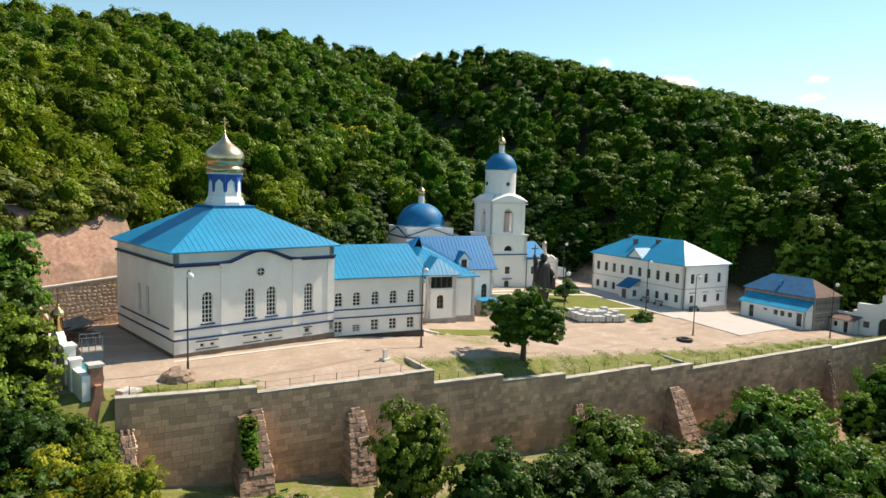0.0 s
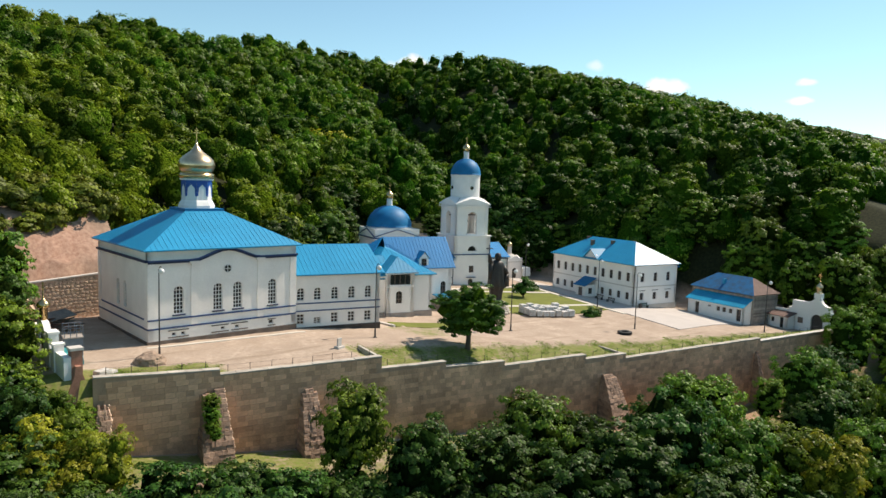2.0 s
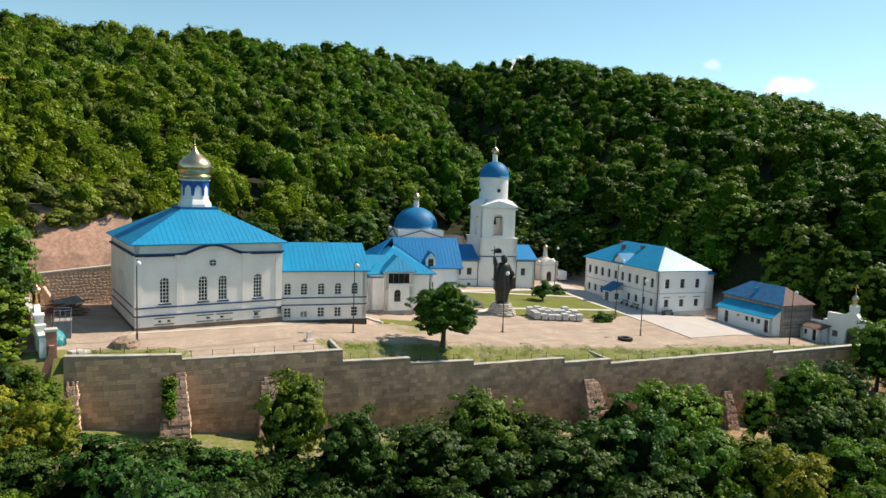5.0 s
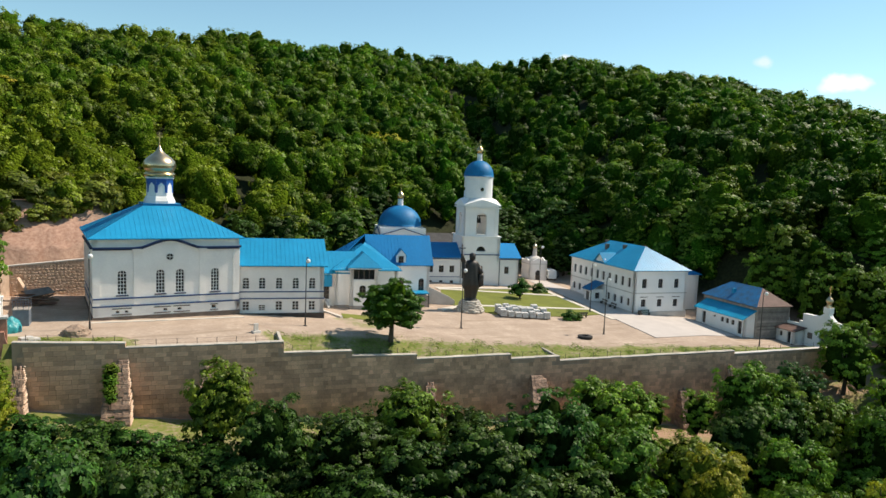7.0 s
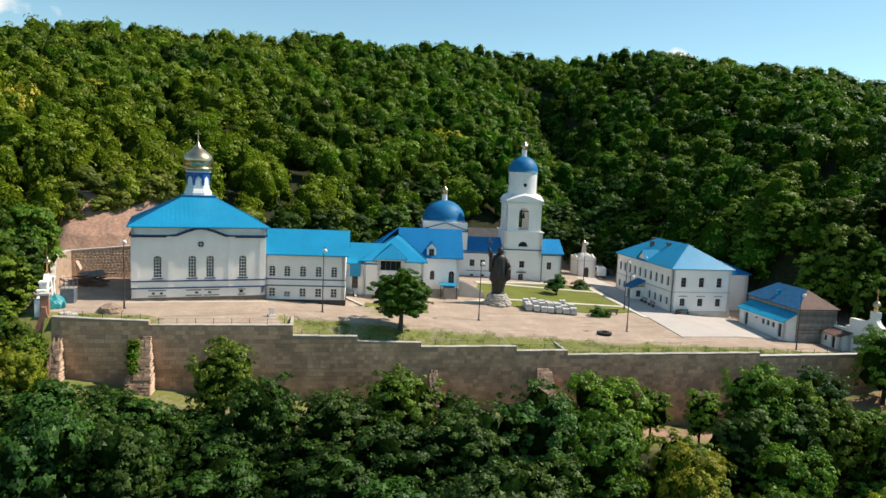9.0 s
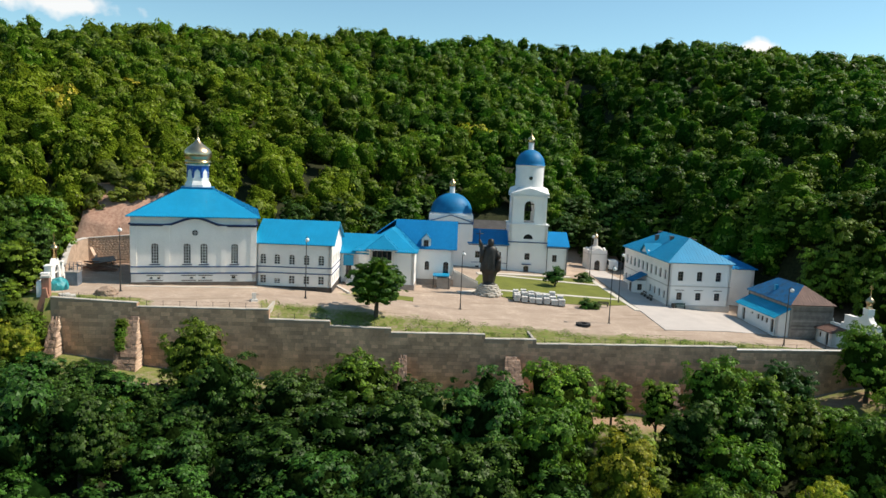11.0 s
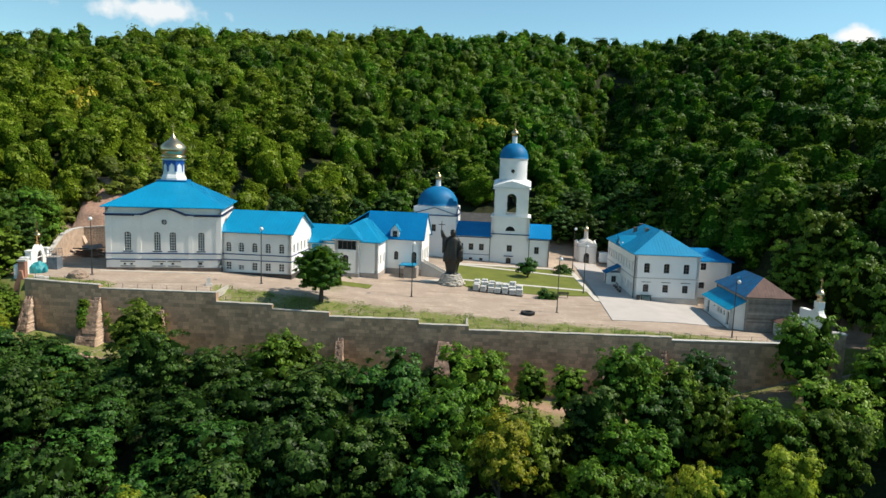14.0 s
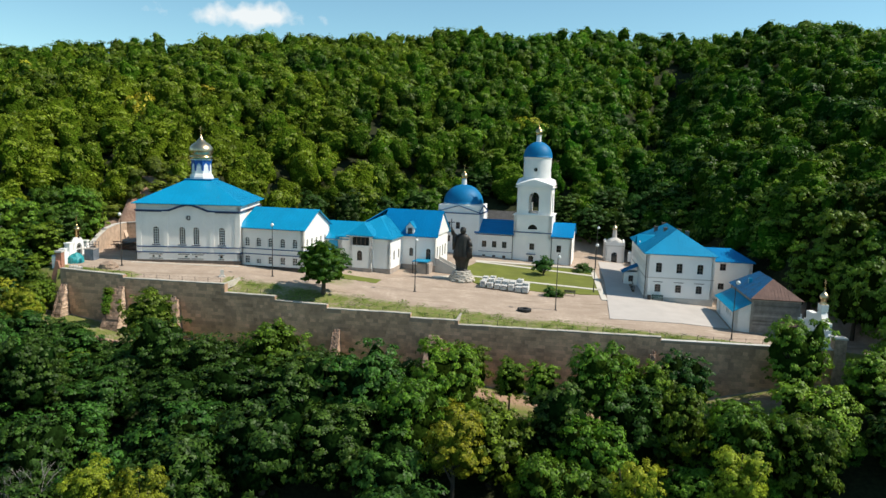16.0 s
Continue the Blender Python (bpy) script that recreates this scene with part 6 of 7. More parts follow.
# ---- the two-storey house ----
def house():
    W, L, H = 10.8, 22.2, 7.55
    ob = thing("house", 82.75, -2.05, -4.35, -12, "long two-storey white house with a blue hipped roof and chimneys", "house")
    m = side(0, 0, 0)
    hs = [(2.1 + i * 3.25, 0.95, 4.35, 5.95, 0.12) for i in range(3)] + [(2.1 + i * 3.25, 0.95, 1.1, 2.4, 0.12) for i in range(3)]
    plain_wall("wall", ob, m, W, -0.8, H, hs, M_PLASTER, "white plaster end wall", 2, 3, M_FRAME_DARK)
    for h in hs:
        if h[2] < 3:
            strip(ob, "hood_mould", m, [(h[0] - 0.75, h[0] + 0.75, -0.07, -0.002, h[3] + 0.35, h[3] + 0.45)], M_PLINTH)
    ml = side(0, L, -90)
    xs = [1.6 + i * 2.12 for i in range(10)]
    hl = [(x, 0.9, 4.35, 5.95, 0.12) for x in xs] + [(x, 0.9, 1.1, 2.4, 0.12) for i, x in enumerate(xs) if i not in (4, 5)]
    plain_wall("wall", ob, ml, L, -0.8, H, hl, M_PLASTER, "white plaster long wall", 2, 3, M_FRAME_DARK)
    plain_wall("wall", ob, side(W, 0, 90), L, -0.8, H, [], M_PLASTER)
    plain_wall("wall", ob, side(W, L, 180), W, -0.8, H, [], M_PLASTER)
    for mm, w in ((m, W), (ml, L), (side(W, 0, 90), L)):
        strip(ob, "band", mm, [(0, w, -0.07, 0, 3.4, 3.55)], M_COPING, "moulded string course")
        strip(ob, "plinth", mm, [(-0.05, w + 0.05, -0.1, -0.002, -0.8, 0.25)], M_COPING, "grey plinth")
        strip(ob, "cornice", mm, [(-0.1, w + 0.1, -0.2, 0, H - 0.35, H - 0.12)], M_WHITE, "white cornice")
    o, rz, k = 0.45, 11.05, 5.3
    E = [(-o, -o, H - 0.1), (W + o, -o, H - 0.1), (W + o, L + o, H - 0.1), (-o, L + o, H - 0.1)]
    a, b = (W / 2, k, rz), (W / 2, L - k, rz)
    for ring, nm in (((E[0], E[1], a), "hip"), ((E[1], E[2], b, a), "slope"), ((E[2], E[3], b), "hip"), ((E[3], E[0], a, b), "slope")):
        bm = bmesh.new()
        slope(bm, list(ring))
        part("roof", bm, M_ROOF, ob, "blue standing-seam roof slope")
    # gabled bay on the long side
    yc = L - (xs[4] + xs[5]) / 2
    bm = bmesh.new()
    prism(bm, [(-0.12, yc - 1.9, H - 0.2), (-0.12, yc + 1.9, H - 0.2), (-0.12, yc + 1.5, H + 0.6), (-0.12, yc, H + 1.6), (-0.12, yc - 1.5, H + 0.6)], (0.5, 0, 0))
    part("gablet", bm, M_WHITE, ob, "white gablet over the entrance")
    bm = bmesh.new()
    slope(bm, [(-0.5, yc - 2.0, H), (2.8, yc - 1.0, H + 1.75), (2.8, yc, H + 1.8), (-0.5, yc, H + 1.75)], 0.06)
    slope(bm, [(-0.5, yc + 2.0, H), (-0.5, yc, H + 1.75), (2.8, yc, H + 1.8), (2.8, yc + 1.0, H + 1.75)], 0.06)
    part("gablet_roof", bm, M_ROOF, ob)
    for x, y in ((W / 2 - 2.2, 14.5), (W / 2 - 0.4, 17.6), (W / 2 + 0.5, 6.3), (W / 2 + 2.2, 8.2), (W / 2 - 1.2, 10.0)):
        strip(ob, "chimney", pose(0, 0, 0), [(x - 0.3, x + 0.3, y - 0.3, y + 0.3, rz - 1.9, rz - 0.25 * abs(x - W / 2)), (x - 0.36, x + 0.36, y - 0.36, y + 0.36, rz - 0.25 * abs(x - W / 2), rz - 0.25 * abs(x - W / 2) + 0.1)], M_PLINTH, "brick chimney")
    # entrance porch on the long side
    px, py = -2.4, yc - 1.3
    strip(ob, "porch", pose(0, 0, 0), [(px, -0.003, py, py + 2.6, -0.8, 2.6)], M_PLASTER, "small white entrance porch")
    window(ob, side(px, py, 0), (1.2, 0.8, 0.9, 2.0, 0), 2, 2, -0.04, M_FRAME_DARK)
    strip(ob, "porch_door", pose(0, 0, 0), [(px - 0.04, px - 0.003, py + 0.8, py + 1.8, -0.1, 2.1)], M_FRAME_DARK, "dark porch door")
    bm = bmesh.new()
    slope(bm, [(px - 0.4, py + 2.95, 2.5), (px - 0.4, py - 0.35, 2.5), (-0.05, py - 0.35, 3.9), (-0.05, py + 2.95, 3.9)], 0.1, 0.4)
    part("porch_roof", bm, M_DOME, ob, "dark blue porch roof")
    bm = bmesh.new()
    tube(bm, (0.02, -0.1, 0.0), (0.02, -0.1, H - 0.3), 0.06)
    part("downpipe", bm, M_IRON, ob, "dark downpipe")
    # annex at the back
    an = thing("house_annex", 82.75, -2.05, -4.35, -12, "low white annex with a deep blue roof behind the house", "building")
    ax0, ax1, ay0, ay1, ah = W + 0.01, W + 7.6, 6.6, 17.0, 5.8
    plain_wall("wall", an, side(ax0, ay0, 0), ax1 - ax0, -1.0, ah, [(2.8, 1.0, 4.2, 5.4, 0), (2.7, 1.0, 0.9, 2.0, 0)], M_PLASTER, "", 2, 2, M_FRAME_DARK)
    plain_wall("wall", an, side(ax1, ay0, 90), ay1 - ay0, -1.0, ah, [], M_PLASTER)
    plain_wall("wall", an, side(ax1, ay1, 180), ax1 - ax0, -1.0, ah, [], M_PLASTER)
    bm = bmesh.new()
    ym = (ay0 + ay1) / 2
    slope(bm, [(W + 0.02, ay0 - 0.4, ah), (ax1 + 0.4, ay0 - 0.4, ah), (ax1 - 2.5, ym, 7.5), (W + 0.02, ym, 7.5)])
    slope(bm, [(ax1 + 0.4, ay0 - 0.4, ah), (ax1 + 0.4, ay1 + 0.4, ah), (ax1 - 2.5, ym, 7.5)])
    slope(bm, [(ax1 + 0.4, ay1 + 0.4, ah), (W + 0.02, ay1 + 0.4, ah), (W + 0.02, ym, 7.5), (ax1 - 2.5, ym, 7.5)])
    part("roof", bm, M_ROOF_DARK, an, "deep blue hipped roof")


house()


# ---- the barn with its lean-to ----
def barn():
    ob = thing("barn", 92.5, -18.9, -5.2, -12.5, "weathered timber barn with a patched blue and brown hipped roof", "barn")
    W, L, H = 6.4, 12.6, 4.5
    rng = random.Random(4)
    for x, y, turn, w in ((0, 0, 0, W), (W, 0, 90, L), (W, L, 180, W), (0, L, -90, L)):
        mm = side(x, y, turn)
        z = -0.6
        while z < H - 0.1:
            strip(ob, "board", mm, [(0.0, w, rng.uniform(-0.02, 0.02), 0.2, z, z + 0.245)], M_BOARD)
            z += 0.25
        strip(ob, "corner_post", mm, [(-0.05, 0.2, -0.06, 0.2, -0.6, H)], M_BOARD)
    strip(ob, "wall_lining", pose(0, 0, 0), [(0.15, W - 0.15, 0.15, L - 0.15, -0.6, H - 0.1)], M_BOARD)
    o, rz, k = 0.35, 7.0, 2.7
    E = [(-o, -o, H), (W + o, -o, H), (W + o, L + o, H), (-o, L + o, H)]
    a, b = (W / 2, k, rz), (W / 2, L - k, rz)
    for ring, mt in (((E[0], E[1], a), M_RUST), ((E[1], E[2], b, a), M_RUST), ((E[2], E[3], b), M_RUST), ((E[3], E[0], a, b), M_PATCHED)):
        bm = bmesh.new()
        slope(bm, list(ring), 0.1, 0.45)
        part("roof", bm, mt, ob, "rust-brown metal roof slope" if mt == M_RUST else "faded blue metal roof slope")
    bm = boxes((1.0, 1.5, 6.6, 7.1, 5.2, 6.3))
    part("vent", bm, M_ROOF, ob, "small blue roof vent")
    lt = thing("lean_to", 92.5, -18.9, -5.2, -12.5, "white lean-to with a bright blue roof against the barn", "building")
    mt = side(-2.2, 11.6, -90)
    hs = [(2.0, 0.9, 0.0, 2.0, 0), (4.6, 0.7, 1.55, 1.85, 0), (6.5, 0.75, 1.1, 1.9, 0), (7.7, 0.75, 1.1, 1.9, 0), (9.0, 0.75, 1.1, 1.9, 0), (10.6, 0.9, 0.0, 2.05, 0)]
    plain_wall("wall", lt, mt, 11.4, -0.6, 2.55, hs, M_WHITE, "white plank wall", 2, 2, M_FRAME_DARK)
    bm = bmesh.new()
    prism(bm, [(-2.2, 0.2, -0.6), (-0.02, 0.2, -0.6), (-0.02, 0.2, 3.7), (-2.2, 0.2, 2.55)], (0, 0.15, 0))
    part("wall", bm, M_WHITE, lt, "white end wall")
    bm = bmesh.new()
    prism(bm, [(-2.2, 11.45, -0.6), (-0.02, 11.45, -0.6), (-0.02, 11.45, 3.7), (-2.2, 11.45, 2.55)], (0, 0.15, 0))
    part("wall", bm, M_WHITE, lt)
    bm = bmesh.new()
    slope(bm, [(-2.6, 11.9, 2.45), (-2.6, -0.1, 2.45), (-0.06, -0.1, 3.85), (-0.06, 11.9, 3.85)], 0.08, 0.5)
    part("roof", bm, M_TURQUOISE, lt, "bright blue lean-to roof")


barn()


# ---- paved yard, lawn and paths ----
def sheet(name, ring, material, lift, label, category, cell=1.0, kind="structure"):
    """A flat cover draped over the ground."""
    xs, ys = [p[0] for p in ring], [p[1] for p in ring]
    bm = bmesh.new()
    bm.faces.new([bm.verts.new((x, y, 0)) for x, y in ring])
    for lo, hi, nrm in ((min(xs), max(xs), (1, 0, 0)), (min(ys), max(ys), (0, 1, 0))):
        p = lo + cell
        while p < hi:
            bmesh.ops.bisect_plane(bm, geom=bm.verts[:] + bm.edges[:] + bm.faces[:], plane_co=(p, p, 0), plane_no=nrm)
            p += cell
    z = land([v.co.x for v in bm.verts], [v.co.y for v in bm.verts])
    for v, h in zip(bm.verts, z):
        v.co.z = h + lift
    top = bm.faces[:]
    ex = bmesh.ops.extrude_face_region(bm, geom=top)
    for v in ex["geom"]:
        if isinstance(v, bmesh.types.BMVert):
            v.co.z -= 0.3
    return tagged(part(name, bm, material, None), label, category, kind=kind)


sheet("yard_paving", [(72.9, -16.6), (90.2, -17.2), (92.0, -9.0), (92.0, -5.0), (83.0, -2.6), (86.9, 17.5), (88.5, 29.0), (83.2, 28.2), (79.2, 8.7)], M_PAVE, 0.09, "pale concrete-paved yard in front of the house", "paving")
sheet("church_apron", [(-0.5, -1.45), (16.6, -2.0), (16.6, -1.5), (-0.5, -0.95)], M_PATH, 0.06, "narrow pale concrete apron along the church wall", "apron")
sheet("lawn", [(51.5, 8.5), (57.0, 19.4), (75.0, 19.0), (79.6, 18.2), (77.9, 8.0), (75.9, -2.0), (66.5, -2.5), (55.5, 0.2)], M_LAWN, 0.07, "mown green lawn crossed by pale paths", "lawn")
for a, b, w in (((56.9, 20.2), (78.0, 13.0), 0.55), ((54.5, 6.6), (76.6, 1.6), 0.5), ((79.4, 18.2), (75.2, -5.5), 0.45), ((48.0, 3.8), (54.5, 6.6), 0.6), ((57.0, 21.0), (76.0, 19.9), 0.6)):
    d = Vector((b[0] - a[0], b[1] - a[1])).normalized()
    q = Vector((-d.y, d.x)) * w
    sheet("garden_path", [(a[0] + q.x, a[1] + q.y), (a[0] - q.x, a[1] - q.y), (b[0] - q.x, b[1] - q.y), (b[0] + q.x, b[1] + q.y)], M_PATH, 0.12, "narrow pale garden path", "path", 1.2)


# ---- lamp posts ----
def lamp_post():
    ob = thing("street_lamp", 0, 0, -50, 0, "tall dark iron lamp post with a white globe", "street lamp", "lamp posts of the court")
    bm = bmesh.new()
    tube(bm, (0, 0, 0), (0, 0, 0.9), 0.11, 0.10)
    tube(bm, (0, 0, 0.9), (0, 0, 8.2), 0.075, 0.05)
    part("post", bm, M_IRON, ob)
    bm = bmesh.new()
    lathe(bm, [(0.26, 0.0), (0.26, 0.06), (0.14, 0.12)], 0, 0, 12)
    part("base_plate", bm, M_IRON, ob)
    bm = bmesh.new()
    pts = [(0, 0, 8.1), (0.02, -0.12, 8.42), (0.06, -0.32, 8.5), (0.08, -0.42, 8.35)]
    for p, q in zip(pts, pts[1:]):
        tube(bm, p, q, 0.035, 0.035, 6)
    part("arm", bm, M_IRON, ob)
    bm = bmesh.new()
    bmesh.ops.create_uvsphere(bm, u_segments=16, v_segments=10, radius=0.27, matrix=Matrix.Translation((0.08, -0.42, 8.05)))
    part("globe", bm, M_WHITE, ob, "white glass globe", True)
    return ob


first = lamp_post()
LAMPS = [(-0.6, -4.65), (22.85, -6.6), (44.8, -7.5), (65.6, -13.4), (74.8, -0.2), (87.9, -23.0), (80.9, 21.5)]
for i, (x, y) in enumerate(LAMPS):
    m = pose(x, y, float(land(x, y)) - 0.02)
    if i == 0:
        first.matrix_world = m
    else:
        copy_thing(first, m)


# ---- the statue ----
def statue():
    x, y = 52.8, 2.9
    z = float(land(x, y))
    pd = thing("pedestal", x, y, z, -14, "rough mound of pale grey stones under the statue", "pedestal")
    rng = random.Random(6)
    for i in range(6):
        n = 9 - i // 2
        for j in range(n):
            a = 2 * math.pi * (j + 0.5 * (i % 2)) / n
            r = 2.4 - 0.19 * i + rng.uniform(-0.08, 0.08)
            bm = bmesh.new()
            bmesh.ops.create_icosphere(bm, subdivisions=1, radius=1, matrix=Matrix.Translation((r * 0.82 * math.cos(a), r * 0.82 * math.sin(a), 0.16 + i * 0.28)) @ Matrix.Rotation(a, 4, "Z") @ Matrix.Diagonal((0.42, 0.8, 0.26, 1)))
            part("stone", bm, M_CAP, pd)
    bm = bmesh.new()
    lathe(bm, [(2.1, -0.2), (1.95, 0.7), (1.25, 1.72), (0.0, 1.74)], 0, 0, 12)
    part("mound_core", bm, M_CAP, pd)
    bm = bmesh.new()
    rows = [(1.15, 1.6), (1.15, 1.85), (0.92, 1.9), (0.98, 2.3), (1.06, 2.9), (1.14, 3.4), (1.26, 3.7), (1.5, 3.85), (1.54, 4.3), (1.48, 4.9), (1.4, 5.5), (1.3, 6.1), (1.22, 6.7), (1.2, 7.2), (1.06, 7.62), (0.72, 7.92), (0.36, 8.08)]
    lathe(bm, rows, 0, 0, 40, 0, 0.72)
    for v in bm.verts:
        a = math.atan2(v.co.y, v.co.x)
        if v.co.z < 7.4:
            f = 1 + (0.075 * math.sin(a * 7 + v.co.z * 0.5) + 0.05 * math.sin(a * 3 - v.co.z * 0.8)) * min(1, (7.6 - v.co.z) / 2)
            v.co.x *= f
            v.co.y *= f
    bmesh.ops.create_uvsphere(bm, u_segments=14, v_segments=10, radius=0.56, matrix=Matrix.Translation((0.05, -0.1, 8.48)) @ Matrix.Diagonal((0.9, 1, 1.15, 1)))
    lathe(bm, [(0.5, 8.55), (0.46, 8.95), (0.2, 9.12), (0, 9.15)], 0.05, -0.05, 14)
    tube(bm, (-0.9, -0.2, 7.3), (-1.55, -0.45, 7.9), 0.42, 0.34, 10)
    tube(bm, (-1.55, -0.45, 7.9), (-1.85, -0.6, 9.0), 0.36, 0.2, 10)
    tube(bm, (-1.3, -0.3, 7.6), (-1.45, -0.3, 5.2), 0.45, 0.25, 8)
    box(bm, -1.93, -1.81, -0.68, -0.56, 8.8, 10.5)
    box(bm, -2.42, -1.32, -0.67, -0.57, 9.85, 9.98)
    tube(bm, (0.95, -0.1, 7.1), (1.5, -0.5, 5.9), 0.42, 0.36, 10)
    tube(bm, (1.5, -0.5, 5.9), (1.35, -0.8, 5.2), 0.36, 0.25, 10)
    prism(bm, [(0.95, -0.95, 4.0), (1.75, -0.8, 4.0), (1.75, -0.8, 5.6), (1.35, -0.88, 5.9), (0.95, -0.95, 5.6)], (0.05, 0.3, 0))
    st = thing("statue", x, y, z, -14, "dark bronze robed statue holding up a cross", "statue")
    part("figure", bm, M_BRONZE, st, "", True)


statue()


# ---- stacks of bricks, tyre, benches ----
def brick_pallet():
    ob = thing("brick_stack", 0, 0, -50, 0, "stack of pale bricks on a pallet by the lawn", "brick stack", "brick stacks")
    for k in range(4):
        for i in range(2):
            e = 0.006 * ((k + i) % 3)
            bm = boxes((-0.5 + i * 0.505, -0.005 + i * 0.505, -0.5 + e, 0.5 - e, 0.14 + k * 0.26, 0.385 + k * 0.26))
            bmesh.ops.bevel(bm, geom=bm.edges[:], offset=0.03, segments=1, affect="EDGES")
            part("brick_layer", bm, M_BRICK, ob)
    for i in range(3):
        part("pallet_board", boxes((-0.55, 0.55, -0.5 + i * 0.42, -0.35 + i * 0.42, 0.0, 0.13)), M_WOOD, ob)
    return ob


stack = brick_pallet()
rng_b = random.Random(2)
dx, dy = math.cos(radians(-18)), math.sin(radians(-18))
n_made = 0
for row in range(3):
    for i in range((7, 7, 6)[row]):
        x = 56.0 + i * 1.17 * dx - row * 1.28 * dy + rng_b.uniform(-0.09, 0.09)
        y = -1.6 + i * 1.17 * dy + row * 1.28 * dx + rng_b.uniform(-0.09, 0.09)
        m = pose(x, y, float(land(x, y)) + 0.08, 0, 0, -18 + rng_b.uniform(-7, 7)) @ Matrix.Diagonal((rng_b.uniform(0.92, 1.08), rng_b.uniform(0.92, 1.05), (rng_b.uniform(0.75, 1.0), rng_b.uniform(0.95, 1.3), rng_b.uniform(1.1, 1.5))[row], 1))
        if n_made == 0:
            stack.matrix_world = m
        else:
            copy_thing(stack, m)
        n_made += 1


def tyre(x, y):
    ob = thing("tyre", x, y, float(land(x, y)), 20, "large black tractor tyre lying on the sand", "tyre")
    bm = bmesh.new()
    lathe(bm, [(0.5, 0.04), (0.75, 0.0), (0.95, 0.08), (1.0, 0.22), (0.95, 0.38), (0.75, 0.46), (0.5, 0.42), (0.46, 0.3), (0.46, 0.14), (0.5, 0.04)], 0, 0, 36)
    for i in range(24):
        a = 2 * math.pi * i / 24
        bmesh.ops.create_cube(bm, size=1, matrix=Matrix.Rotation(a, 4, "Z") @ Matrix.Translation((0.985, 0, 0.23)) @ Matrix.Rotation(0.5, 4, "X") @ Matrix.Diagonal((0.07, 0.09, 0.36, 1)))
    part("tread", bm, M_RUBBER, ob)


tyre(60.7, -14.9)


def bench(x, y, turn, material, label):
    ob = thing("bench", x, y, float(land(x, y)) + 0.08, turn, label, "bench", "garden benches")
    for i in range(3):
        part("seat_board", boxes((-0.9, 0.9, -0.22 + i * 0.15, -0.1 + i * 0.15, 0.42, 0.46)), material, ob)
    for i in range(2):
        part("back_board", boxes((-0.9, 0.9, 0.24, 0.28, 0.58 + i * 0.17, 0.71 + i * 0.17)), material, ob)
    for u in (-0.75, 0.75):
        part("leg", boxes((u - 0.04, u + 0.04, -0.2, 0.24, 0, 0.42), (u - 0.04, u + 0.04, 0.2, 0.24, 0.42, 0.9)), M_IRON, ob)


M_GREEN = mat("dark_green_paint", (0.02, 0.10, 0.06), 0.6, 0.3, 0.5, 8.0, 0.1)
bench(84.6, -3.3, -12, M_GREEN, "dark green bench at the foot of the house wall")
bench(82.2, 2.2, -102, M_WOOD, "brown bench along the house wall")
bench(82.9, 5.2, -102, M_WOOD, "brown bench along the house wall")
bench(70.0, -3.6, 165, M_IRON, "dark low bench beside the lawn")


def bin_(x, y):
    ob = thing("litter_bin", x, y, float(land(x, y)) + 0.08, 0, "small dark litter bin beside the bench", "litter bin")
    bm = bmesh.new()
    lathe(bm, [(0.22, 0), (0.28, 0.1), (0.32, 0.75), (0.26, 0.75), (0.24, 0.15)], 0, 0, 14)
    part("bucket", bm, M_IRON, ob)


bin_(83.2, -3.3)
plant(SHRUB, 68.4, 11.0, 0.6, 2.0, "round dark green bush on the lawn", "", "bush", "bush")
plant(SHRUB, 76.4, 16.4, -1.5, 1.9, "low clipped hedge bush on the lawn", "", "bush", "bush")
plant(SHRUB, 78.0, 17.2, -1.7, 1.5, "low clipped hedge bush on the lawn", "", "bush", "bush")
plant(SHRUB, 66.6, -4.6, -2.0, 1.5, "scruffy green shrub beside the brick stacks", "", "bush", "bush")
plant(SHRUB, 68.0, -4.9, -2.6, 1.0, "scruffy green shrub beside the brick stacks", "", "bush", "bush")


